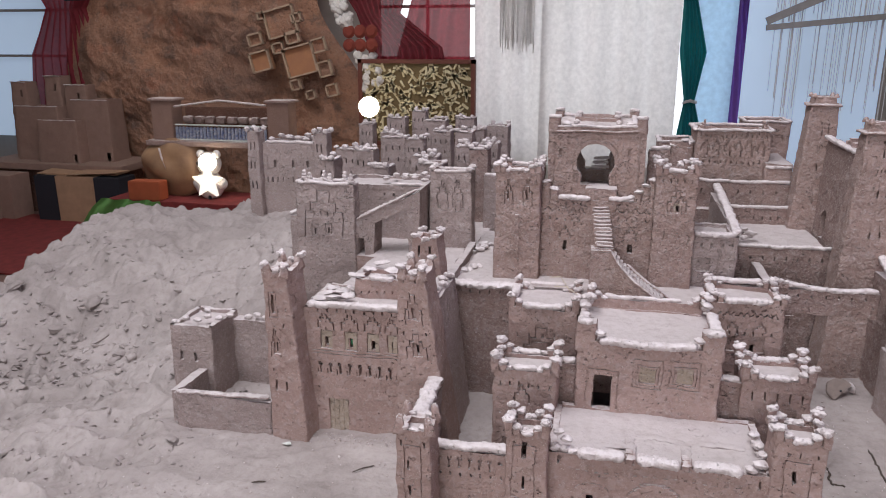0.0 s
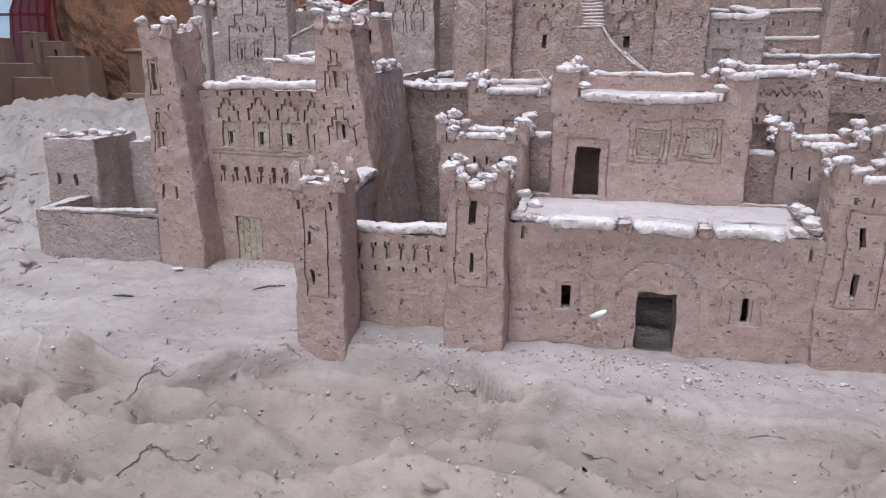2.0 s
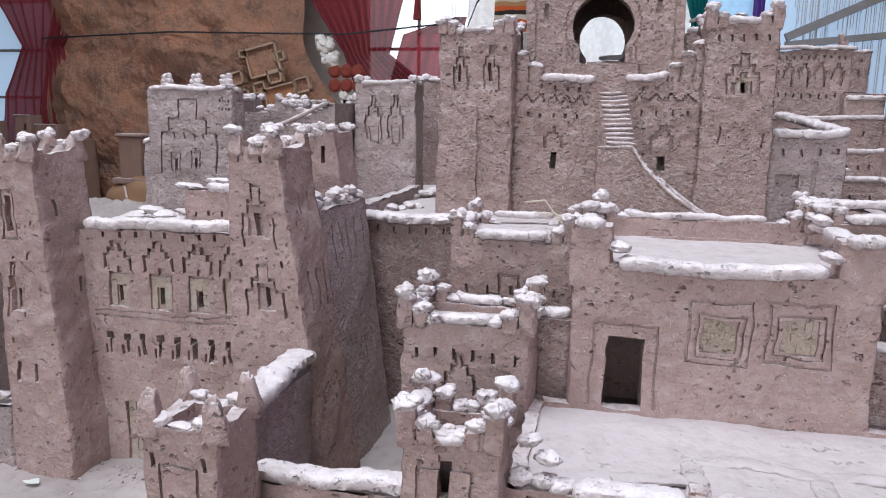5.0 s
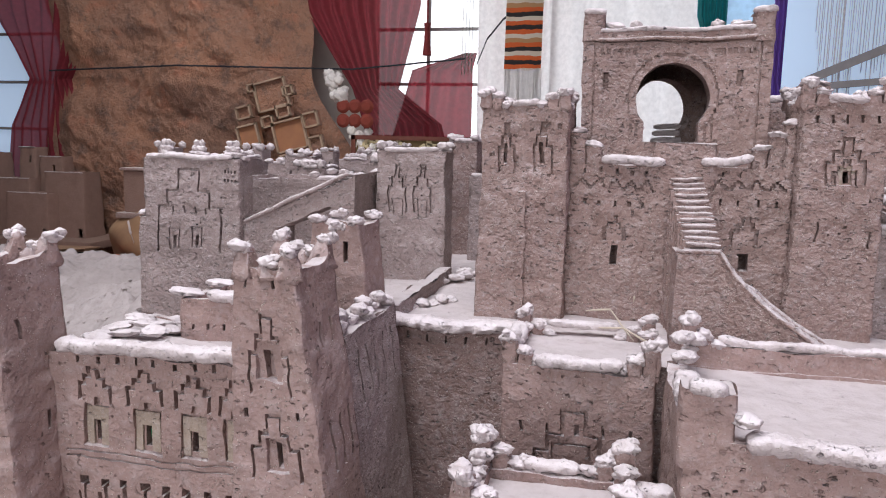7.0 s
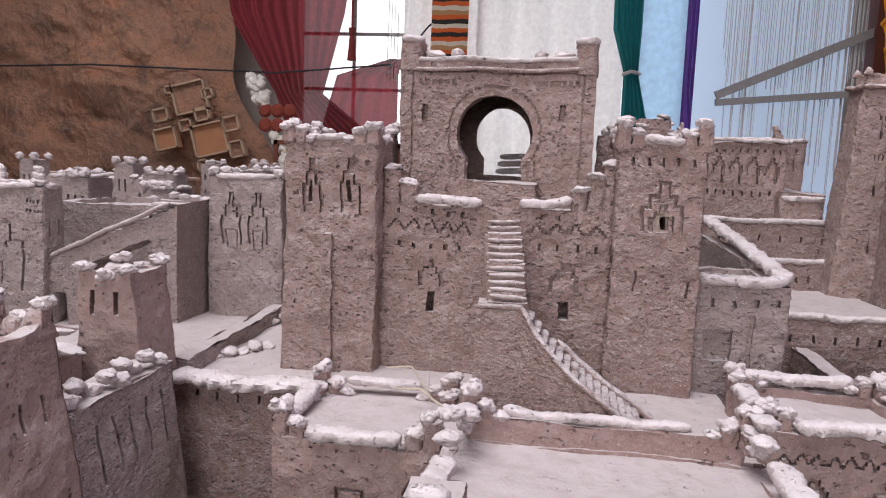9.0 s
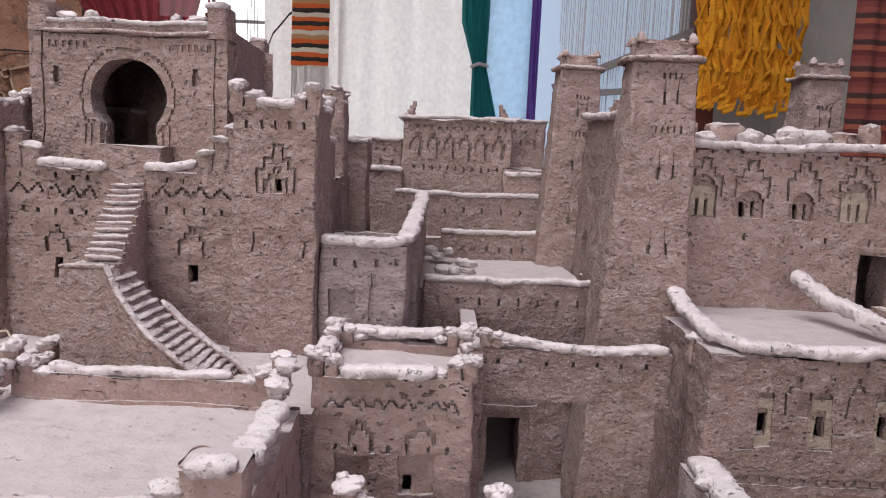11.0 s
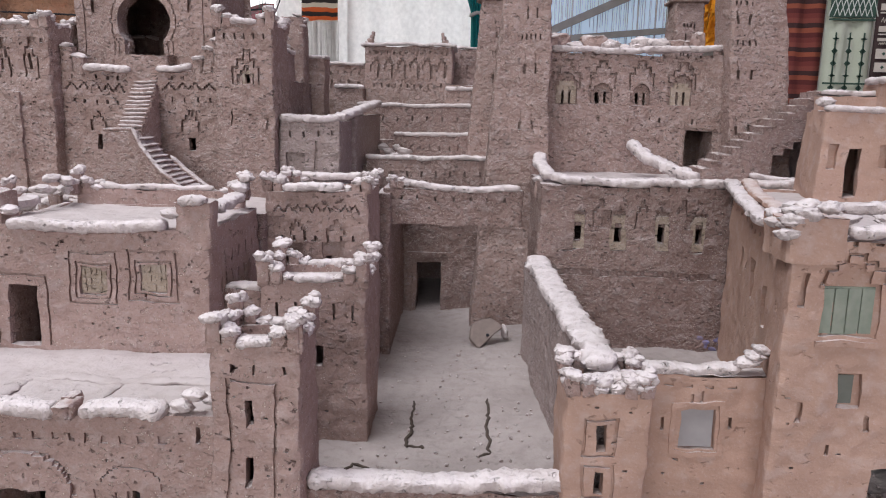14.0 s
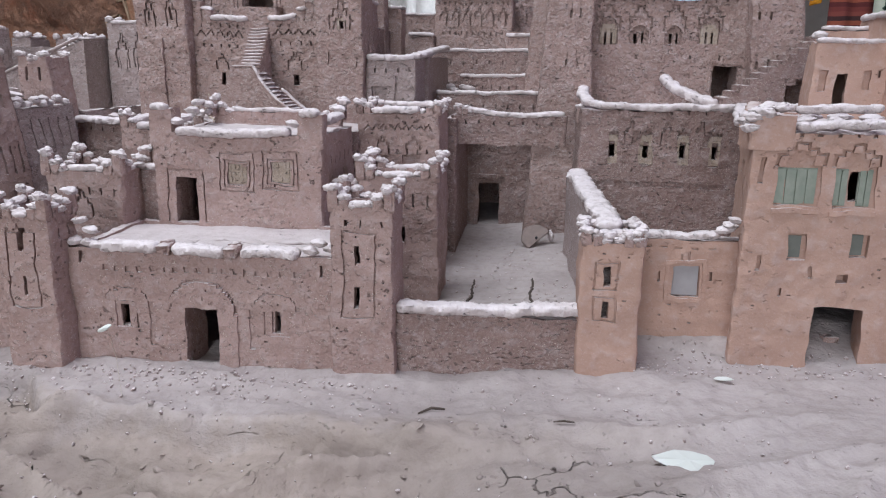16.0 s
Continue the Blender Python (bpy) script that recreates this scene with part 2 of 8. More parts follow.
CARPET = plain("red_carpet", (0.22, 0.03, 0.03), (0.14, 0.02, 0.02), 0.95, 8)
GREEN_CLOTH = plain("green_cloth", (0.14, 0.33, 0.09), None, 0.9, 10)
DISC_CLAY = plain("grey_disc_clay", (0.27, 0.215, 0.195), (0.21, 0.165, 0.15), 0.95, 60, bump=0.6)
BLUE_DOT = plain("blue_paint", (0.10, 0.22, 0.62), None, 0.7, 60)
GREEN_DOT = plain("green_paint", (0.03, 0.22, 0.10), None, 0.7, 60)
TWIG = plain("dry_twig", (0.075, 0.055, 0.045), None, 0.9, 80)
STRAW = plain("pale_straw", (0.55, 0.47, 0.38), None, 0.9, 80)


# ---- building blocks ----
def thing(name, label, category, loc, group="", kind=""):
    e = new(name)
    e.location = loc
    e.empty_display_size = 0.02
    return tagged(e, label, category, group, kind)


def link_part(name, me, mat, parent, label="", m=None):
    o = new(name, me)
    if mat is not None and not me.materials:
        me.materials.append(mat)
    if parent is not None:
        o.parent = parent
        top, shift = parent, Vector(parent.location)
        while top.parent:
            top = top.parent
        if top is not parent:
            shift = Vector((0, 0, 0))
        o.matrix_parent_inverse = Matrix.Translation(-shift)
    if m is not None:
        o.matrix_basis = m
    if label:
        o["label"] = label
    return o


def part(name, bm, mat, parent, label="", smooth=True):
    me = bpy.data.meshes.new(name)
    bm.to_mesh(me)
    bm.free()
    if smooth:
        me.shade_smooth()
        me.set_sharp_from_angle(angle=radians(40))
    return link_part(name, me, mat, parent, label)


def from_faces(name, verts, faces, mat, parent, label="", smooth=True, sharp=38):
    me = bpy.data.meshes.new(name)
    me.from_pydata(verts, [], faces)
    me.validate()
    if smooth:
        me.shade_smooth()
        me.set_sharp_from_angle(angle=radians(sharp))
    return link_part(name, me, mat, parent, label)


def wobble(p, amp):
    q = Vector(p)
    a = noise.noise_vector(q * 14.0) * (amp * 2.0)
    b = noise.noise_vector(q * 48.0) * amp * 1.3
    return q + a + b


def lines(a0, a1, step, cuts):
    n = max(1, round((a1 - a0) / step))
    out = [a0 + (a1 - a0) * i / n for i in range(n + 1)]
    for c in cuts:
        if a0 + 1e-4 < c < a1 - 1e-4:
            out.append(c)
    out.sort()
    keep = [out[0]]
    cutset = [c for c in cuts]
    for v in out[1:]:
        if v - keep[-1] < 0.0011:
            if any(abs(v - c) < 1e-6 for c in cutset) and keep[-1] not in (a0,):
                keep[-1] = v
            continue
        keep.append(v)
    keep[-1] = a1
    return keep


def shell(name, parent, mat, x0, x1, y0, y1, z0, z1, lean=0.015, rim=0.016, sink=0.012, feats=None, cell=0.0115, amp=0.0021,
          skew=0.0, roof_mat=None, label="", round_r=0.007, flat_top=False, lean_r=None, horn=0.0, lean_l=None):
    """A hollow-topped mud block: four battered walls with carved or pierced cells, a rim and a sunk roof.
    feats: side letter -> (along0, along1, low, high, depth); depth 0.03 or more opens into the dark room behind."""
    feats = feats or {}
    zs = lines(z0, z1, cell, [v for fs in feats.values() for f in fs for v in f[2:4]])
    xc, yc, w, d = (x0 + x1) / 2, (y0 + y1) / 2, x1 - x0, y1 - y0
    verts, faces, index = [], [], {}

    def spot(side, a, z, dep):
        s = lean * (z - z0)
        lo, hi = (x0, x1) if side in "SN" else (y0, y1)
        e0, e1 = max(0.0, 1 - (a - lo) / round_r), max(0.0, 1 - (hi - a) / round_r)
        dep2 = dep + 0.3 * round_r * max(e0, e1) + s
        a2 = a + 0.3 * round_r * (e0 - e1)
        right = lean_r * (z - z0) if lean_r is not None else s
        left = lean_l * (z - z0) if lean_l is not None else s
        if side in "SN":
            x = x0 + left + (a2 - x0) / w * (w - left - right)
            y = y0 + dep2 if side == "S" else y1 - dep2
        else:
            y = yc + (a2 - yc) * (1 - 2 * s / d)
            x = x0 + dep2 - s + left if side == "W" else x1 - dep2 + s - right
        return Vector((x + skew * (y - y0), y, z))

    def vert(p):
        key = (round(p.x, 5), round(p.y, 5), round(p.z, 5))
        if key not in index:
            index[key] = len(verts)
            q = wobble(p, amp)
            if horn and p.z > z1 - 0.5 * sink:
                s = lean * (z1 - z0)
                r = s if lean_r is None else lean_r * (z1 - z0)
                q0 = s if lean_l is None else lean_l * (z1 - z0)
                ex, ey = min(p.x - x0 - q0, x1 - r - p.x), min(p.y - y0 - s, y1 - s - p.y)
                away = math.hypot(max(0.0, ex), max(0.0, ey)) - 0.3 * rim
                q.z += horn * max(0.0, 1 - away / 0.028) * (0.85 + 0.6 * noise.noise(p * 31.0)) + 0.35 * horn * max(0.0, noise.noise(p * 70.0))
            verts.append(q)
        return index[key]

    for side in "SENW":
        fs = feats.get(side, [])
        lo, hi = (x0, x1) if side in "SN" else (y0, y1)
        al = lines(lo, hi, cell, [v for f in fs for v in f[:2]] + [lo + round_r, hi - round_r])
        na, nz = len(al) - 1, len(zs) - 1
        dep = np.zeros((na, nz))
        am = [(al[i] + al[i + 1]) / 2 for i in range(na)]
        zm = [(zs[j] + zs[j + 1]) / 2 for j in range(nz)]
        for f in fs:
            for i in range(na):
                if f[0] < am[i] < f[1]:
                    for j in range(nz):
                        if f[2] < zm[j] < f[3] and (dep[i, j] == 0 or f[4] > dep[i, j]):
                            dep[i, j] = f[4]
        reveal = np.where(dep >= 0.1, 0.075, np.where(dep >= 0.03, 0.02, dep))
        flip = side in "NW"

        def quad(a, b, c, e):
            faces.append((e, c, b, a) if flip else (a, b, c, e))

        def at(i, j, dd):
            return vert(spot(side, al[i], zs[j], dd))

        for i in range(na):
            for j in range(nz):
                q = dep[i, j]
                if q < 0.03:
                    quad(at(i, j, q), at(i + 1, j, q), at(i + 1, j + 1, q), at(i, j + 1, q))
                if i + 1 < na and dep[i + 1, j] != q:
                    q, r = reveal[i, j], reveal[i + 1, j]
                    quad(at(i + 1, j, q), at(i + 1, j, r), at(i + 1, j + 1, r), at(i + 1, j + 1, q))
                if j + 1 < nz and dep[i, j + 1] != dep[i, j]:
                    q, r = reveal[i, j], reveal[i, j + 1]
                    quad(at(i, j + 1, q), at(i + 1, j + 1, q), at(i + 1, j + 1, r), at(i, j + 1, r))
        for i in range(na):
            def ring(k, dz, dd):
                a = min(max(al[k], lo + dd), hi - dd)
                return vert(spot(side, a, z1, dd) - Vector((0, 0, dz)))
            if not flat_top:
                quad(at(i, nz, 0), at(i + 1, nz, 0), ring(i + 1, 0, rim), ring(i, 0, rim))
                quad(ring(i, 0, rim), ring(i + 1, 0, rim), ring(i + 1, sink + 0.01, rim), ring(i, sink + 0.01, rim))
    body = from_faces(name, verts, faces, mat, parent, label, sharp=52)
    # roof, a lumpy sheet a little under the rim
    inset = 0.0 if flat_top else rim * 0.55
    zr = z1 if flat_top else z1 - sink
    nx, ny = max(2, round(w / 0.016)), max(2, round(d / 0.016))
    s = lean * (z1 - z0) + inset
    sr = (lean if lean_r is None else lean_r) * (z1 - z0) + inset
    sl = (lean if lean_l is None else lean_l) * (z1 - z0) + inset
    rv, rf = [], []
    for j in range(ny + 1):
        for i in range(nx + 1):
            x, y = x0 + sl + (w - sl - sr) * i / nx, y0 + s + (d - 2 * s) * j / ny
            h = 0.004 * noise.noise(Vector((x * 18, y * 18, z1))) + 0.002 * noise.noise(Vector((x * 60, y * 60, z1)))
            rv.append((x + skew * (y - y0), y, zr + (h if not flat_top else min(h, 0.002))))
    for j in range(ny):
        for i in range(nx):
            k = j * (nx + 1) + i
            rf.append((k, k + 1, k + nx + 2, k + nx + 1))
    from_faces("roof", rv, rf, roof_mat or ROOF, parent)
    return body


def coping(parent, pts, r=0.011, flat=0.62, mat=None, name="coping"):
    """A clay coping along a line: flat-bottomed, crumbling, uneven in width, with blunt ends."""
    pts = [Vector(p) for p in pts]
    path = []
    big = r > 0.0075
    for a, b in zip(pts, pts[1:]):
        n = max(2, round((b - a).length / (0.0045 if big else 0.007)))
        path += [a.lerp(b, k / n) for k in range(n)]
    path.append(pts[-1])
    verts, faces, seg = [], [], 12
    for k, p in enumerate(path):
        d = (path[min(k + 1, len(path) - 1)] - path[max(k - 1, 0)]).normalized()
        side = d.cross(Vector((0, 0, 1))).normalized()
        end = min(k, len(path) - 1 - k)
        taper = (0.5, 0.86, 1.0)[min(end, 2)]
        rr = r * taper
        far = Vector((3, 1, 2))
        mid = p + Vector((0, 0, 0.004 * noise.noise(p * 19.0 + far))) + side * (0.18 * r * noise.noise(p * 30.0 - far))
        for q in range(seg):
            a = 2 * math.pi * q / seg
            c, s = math.cos(a), math.sin(a)
            c, s = math.copysign(abs(c) ** 0.72, c), math.copysign(abs(s) ** 0.72, s)
            v = mid + side * (rr * c) + Vector((0, 0, rr * flat * s))
            chip = 1 + 0.26 * noise.noise(v * 55.0) + 0.22 * noise.noise(v * 140.0) + 0.17 * noise.noise(v * 300.0)
            verts.append(mid + (v - mid) * chip if big else mid + (v - mid) * (0.5 + 0.5 * chip))
    n = len(path)
    for k in range(n - 1):
        for q in range(seg):
            a, b = k * seg + q, k * seg + (q + 1) % seg
            faces.append((a, b, b + seg, a + seg))
    faces.append(tuple(range(seg))[::-1])
    faces.append(tuple((n - 1) * seg + q for q in range(seg)))
    return from_faces(name, verts, faces, mat or CAP, parent, sharp=60)


def lump_mesh(k, power=0.62, rough=0.34):
    """A broken clay lump: between a pebble and a block, with chipped sides."""
    bm = bmesh.new()
    bmesh.ops.create_icosphere(bm, subdivisions=3, radius=1.0)
    off = Vector((k * 7.3, k * 3.1, k * 5.7))
    for v in bm.verts:
        p = v.co.copy()
        q = Vector([math.copysign(abs(c) ** power, c) for c in p])
        f = 0.86 + rough * noise.noise(p * 1.3 + off) + 0.26 * noise.noise(p * 3.0 + off) + 0.14 * noise.noise(p * 6.5 + off)
        v.co = Vector((q.x * f, q.y * f, q.z * (0.8 + 0.8 * rough * noise.noise(p * 1.8 - off) + 0.12 * noise.noise(p * 6.0 - off))))
    me = bpy.data.meshes.new("clay_lump")
    bm.to_mesh(me)
    bm.free()
    me.shade_smooth()
    me.materials.append(CAP)
    return me


LUMPS = [lump_mesh(k, 0.85, 0.42) for k in range(12)]
BLOCK_LUMPS = []
for k in range(8):
    c = lump_mesh(k + 20, 0.40, 0.22)
    c.materials[0] = MUD
    BLOCK_LUMPS.append(c)
HORNS = []
for k in range(4):
    c = lump_mesh(k + 40, 0.42, 0.2)
    c.materials[0] = MUD
    for v in c.vertices:
        f = 1 - 0.72 * max(0.0, min(1.0, (v.co.z + 0.6) / 1.5))
        v.co.x, v.co.y = v.co.x * f, v.co.y * f
    HORNS.append(c)
rnd = random.Random(5)


def dab(parent, x, y, z, sx, sy=None, sz=None, name="merlon", mud=False):
    sy, sz = sy or sx, sz or sx * 0.6
    me = rnd.choice(BLOCK_LUMPS if mud else LUMPS)
    a = 0.05 if mud else 0.2
    m = Matrix.LocRotScale((x, y, z), Euler((rnd.uniform(-a, a), rnd.uniform(-a, a), rnd.uniform(-2 * a, 2 * a))), (sx, sy, sz))
    return link_part(name, me, None, parent, m=m)


def corner(parent, x, y, z, dx, dy, s=1.0, tall=3):
    """A stepped corner merlon: a narrow mud post, a lower step each way, all under a crust of crumbled white dust."""
    step = 0.0195 * s
    h = 0.0105 * s * tall
    dab(parent, x, y, z + h * 0.36, 0.0108 * s, 0.0108 * s, h * 0.86, mud=True)
    cap(parent, x, y, z + h, 0.0132 * s, 5)
    for ax, ay in ((dx, 0), (0, dy)):
        if not (ax or ay):
            continue
        dab(parent, x + ax * step, y + ay * step, z + 0.003 * s, 0.0100 * s, 0.0100 * s, 0.0135 * s, mud=True)
        cap(parent, x + ax * step, y + ay * step, z + 0.0155 * s, 0.0118 * s, 4)
        cap(parent, x + ax * step * 1.85, y + ay * step * 1.85, z + 0.004 * s, 0.0105 * s, 3)


def cap(parent, x, y, z, s, n=3):
    """Crumbs of white dust fused on a merlon and sagging over its edge."""
    dab(parent, x, y, z, s * rnd.uniform(.95, 1.15), s, s * 0.62, "dust_cap")
    for k in range(n - 1):
        a = rnd.uniform(0, 6.28)
        f = rnd.uniform(.45, .72)
        dab(parent, x + 0.62 * s * math.cos(a), y + 0.62 * s * math.sin(a), z + s * rnd.uniform(-.35, .42), s * f, s * f, s * f * rnd.uniform(.7, 1.0), "dust_cap")


def spike(parent, x, y, z, s, h):
    """A pinched mud horn on a tower's corner."""
    m = Matrix.LocRotScale((x, y, z), Euler((rnd.uniform(-.12, .12), rnd.uniform(-.12, .12), rnd.uniform(-.5, .5))), (s, s, h))
    return link_part("horn", rnd.choice(HORNS), None, parent, m=m)


def four(parent, x0, x1, y0, y1, z, s=1.0, tall=3):
    for x, dx in ((x0, 1), (x1, -1)):
        for y, dy in ((y0, 1), (y1, -1)):
            corner(parent, x, y, z, dx, dy, s, tall)


def rim_copings(parent, x0, x1, y0, y1, z, gap=0.04, r=0.009, sides="SNEW"):
    for s in sides:
        if s == "S":
            coping(parent, [(x0 + gap, y0, z), (x1 - gap, y0, z)], r)
        if s == "N":
            coping(parent, [(x0 + gap, y1, z), (x1 - gap, y1, z)], r)
        if s == "W":
            coping(parent, [(x0, y0 + gap, z), (x0, y1 - gap, z)], r)
        if s == "E":
            coping(parent, [(x1, y0 + gap, z), (x1, y1 - gap, z)], r)


def slab(bm, x0, x1, y0, y1, z0, z1, jit=0.002):
    res = bmesh.ops.create_cube(bm, size=1.0)
    for v in res["verts"]:
        v.co = Vector(((x0 + x1) / 2 + v.co.x * (x1 - x0), (y0 + y1) / 2 + v.co.y * (y1 - y0), (z0 + z1) / 2 + v.co.z * (z1 - z0)))
        v.co += noise.noise_vector(v.co * 40) * jit


def part_group(name, parent, loc):
    """An empty under a thing that holds the pieces of one part."""
    e = new(name)
    e.empty_display_size = 0.01
    e.parent = parent
    e.matrix_parent_inverse = Matrix.Translation(-Vector(parent.location))
    return e


# carving patterns, as cells cut into a wall: (along0, along1, low, high, depth)
def frame_cut(a0, a1, z0, z1, w=0.0036, d=0.0045, bottom=True):
    out = [(a0, a1, z1 - w, z1, d), (a0, a0 + w, z0, z1, d), (a1 - w, a1, z0, z1, d)]
    if bottom:
        out.append((a0, a1, z0, z0 + w, d))
    return out


def step_arch(a0, a1, z0, z1, w=0.005, d=0.0085):
    """A stepped, tiered outline over a niche."""
    c, h, q = (a0 + a1) / 2, z1 - z0, (a1 - a0) / 6
    out = []
    tiers = [(a0, z0 + h * 0.55), (a0 + q, z0 + h * 0.75), (a0 + 2 * q, z1)]
    low = z0
    for k, (a, top) in enumerate(tiers):
        nxt = tiers[k + 1][0] if k < 2 else c
        out += [(a, a + w, low, top, d), (2 * c - a - w, 2 * c - a, low, top, d)]
        out += [(a, nxt + w, top - w, top, d), (2 * c - nxt - w, 2 * c - a, top - w, top, d)]
        low = top - w
    return out


def arch_fill(a0, a1, z0, z1, d, n=12):
    """A round-headed recess, in strips."""
    c, r = (a0 + a1) / 2, (a1 - a0) / 2
    spring = max(z0, z1 - r)
    out = [(a0, a1, z0, spring, d)]
    for k in range(n):
        za, zb = spring + (z1 - spring) * k / n, spring + (z1 - spring) * (k + 1) / n
        half = r * math.sqrt(max(0.0, 1 - ((k + 0.5) / n) ** 2))
        out.append((c - half, c + half, za, zb, d))
    return out


def arch_line(a0, a1, z0, z1, w=0.0032, d=0.0034, n=15):
    c, r = (a0 + a1) / 2, (a1 - a0) / 2
    spring = max(z0, z1 - r)
    out = [(a0, a0 + w, z0, spring, d), (a1 - w, a1, z0, spring, d)]
    last = r
    for k in range(n):
        za, zb = spring + (z1 - spring) * k / n, spring + (z1 - spring) * (k + 1) / n
        half = r * math.sqrt(max(0.0, 1 - ((k + 1) / n) ** 2))
        out += [(c - last, c - min(half, last - w), za, zb, d), (c + min(half, last - w), c + last, za, zb, d)]
        last = half
    return out


def zigzag(a0, a1, z, h, n, w=0.0045, d=0.0095):
    out, p = [], (a1 - a0) / n
    for k in range(n):
        for q in range(4):
            b = z + h * q / 4
            out.append((a0 + p * k + p / 8 * q, a0 + p * k + p / 8 * q + w, b, b + h / 3, d))
            out.append((a0 + p * (k + 1) - p / 8 * q - w, a0 + p * (k + 1) - p / 8 * q, b, b + h / 3, d))
    return out


def slots(a0, a1, z0, z1, n, w=0.0045, d=0.016):
    return [(a0 + (a1 - a0) * (k + 0.5) / n - w / 2, a0 + (a1 - a0) * (k + 0.5) / n + w / 2, z0, z1, d) for k in range(n)]


def comb(a0, a1, z0, z1, n, w=0.0045, d=0.009):
    """Hanging T marks with forked heads."""
    out, p = [], (a1 - a0) / n
    for k in range(n):
        c = a0 + p * (k + 0.5)
        out += [(c - w / 2, c + w / 2, z0, z0 + (z1 - z0) * 0.65, d), (c - p * 0.22, c - p * 0.22 + w, z0 + (z1 - z0) * 0.6, z1 - w, d),
                (c + p * 0.22 - w, c + p * 0.22, z0 + (z1 - z0) * 0.6, z1 - w, d), (c - p * 0.22, c + p * 0.22, z0 + (z1 - z0) * 0.58, z0 + (z1 - z0) * 0.58 + w, d)]
    return out


def holes(a0, a1, z0, z1, n, seed, s=0.004, d=0.006):
    r = random.Random(seed)
    out = []
    for _ in range(n * 2 // 3):
        a, z = r.uniform(a0, a1), r.uniform(z0, z1)
        out.append((a, a + s * r.uniform(0.6, 1.6), z, z + s * r.uniform(0.4, 0.9), d * 1.4))
    return out


# ---- ground ----
FLOOR_Z = -1.92
STALL_FLOOR = -1.15


def ease(a, b, v):
    t = min(1.0, max(0.0, (v - a) / (b - a)))
    return t * t * (3 - 2 * t)


def lip(x):
    """Where the dusty ledge breaks off to the bare bank."""
    tongue = ease(-0.56, -0.40, x) * (1 - ease(-0.15, -0.02, x))
    return 1.30 + 0.07 * ease(-0.9, 0.0, x) - 0.06 * ease(0.2, 0.9, x) + 0.125 * tongue


def ground_z(x, y):
    z = 0.082 + 0.038 * ease(0.45, 1.1, x)
    z += 0.045 * ease(1.56, 1.75, y) * ease(0.40, 0.46, x)
    wave = lip(x) + 0.016 * noise.noise(Vector((x * 7, 4.0, 0))) + 0.012 * noise.noise(Vector((x * 17, 1.0, 0)))
    bank = ease(wave, wave - 0.028, y) * (1 - ease(0.45, 0.8, x))
    z -= 0.050 * bank
    z -= 0.05 * max(0.0, 1.33 - y) * (1 - ease(0.3, 0.9, x))
    z -= 0.17 * ease(-1.15, -2.0, x) * (1 - 0.3 * ease(2.2, 3.5, y))
    z += 0.24 * ease(2.1, 3.5, y) * ease(-0.9, -1.3, x)
    p = Vector((x, y, 0.7))
    left, front = ease(-1.05, -1.5, x), ease(1.42, 1.30, y) * (1 - 0.75 * ease(0.40, 0.75, x))
    yard = ease(0.44, 0.48, x) * ease(0.84, 0.8, x) * ease(1.6, 1.7, y)
    rocky = (0.25 + 0.75 * max(left, front * 0.5)) * (1 - 0.8 * yard)
    z += rocky * (0.030 * noise.noise(p * 3.3) + 0.018 * noise.noise(p * 8.0)) + (0.0035 + 0.006 * rocky * (1 - 0.6 * front)) * noise.noise(p * 20.0) + (0.0022 + 0.003 * rocky * (1 - 0.7 * front)) * noise.noise(p * 55.0)
    q = p + noise.noise_vector(p * 3.0) * 0.12
    ridge = 1 - 2 * abs(noise.noise(Vector((q.x * 2.2, q.y * 6.5, 2.0))))
    fold = 1 - 2 * abs(noise.noise(Vector((q.x * 1.5 + 3.0, q.y * 5.2 - 0.8 * q.x, 6.0))))
    z += front * 0.020 * max(0.0, fold) ** 2 + (rocky + 0.6 * front) * 0.040 * max(0.0, ridge) ** 2 + left * 0.030 * (noise.ridged_multi_fractal(Vector((q.x * 2.4 + q.y, q.y * 3.6, 1.0)), 0.85, 2.2, 5, 1.0, 2.0) - 0.9)
    z -= (0.25 + 0.75 * left) * rocky * 0.020 * max(0.0, 1 - 5 * abs(noise.noise(q * 7.5 + Vector((4, 2, 0))))) + rocky * 0.008 * max(0.0, 1 - 4 * abs(noise.noise(q * 17.0)))
    bed = Vector((x * 0.7 + 0.25 * noise.noise(p * 4.0), y * 1.8 + 0.2 * noise.noise(p * 5.0 + Vector((9, 0, 0))), 5.0))
    where = max(0.0, min(1.0, 0.5 + 2.2 * noise.noise(p * 3.1 + Vector((0, 7, 0)))))
    z -= max(front, 0.8 * left) * where * 0.032 * max(0.0, 1 - 8 * abs(noise.noise(bed * 3.4)))
    pock = noise.noise(p * 21.0 + Vector((2, 5, 0)))
    z -= max(front, left) * 0.035 * max(0.0, pock - 0.42)
    hollow = math.exp(-((x + 2.22) / 0.30) ** 2 - ((y - 2.50) / 0.24) ** 2)
    z -= 0.15 * hollow
    edge = max(ease(0.55, 0.36, y), ease(-2.75, -3.0, x), ease(1.9, 2.1, x), ease(0.0, 0.2, y - 3.9 - 1.3 * ease(-2.3, -1.8, x) * ease(0.6, -0.2, x)))
    return z * (1 - edge) + (FLOOR_Z - 0.02) * edge


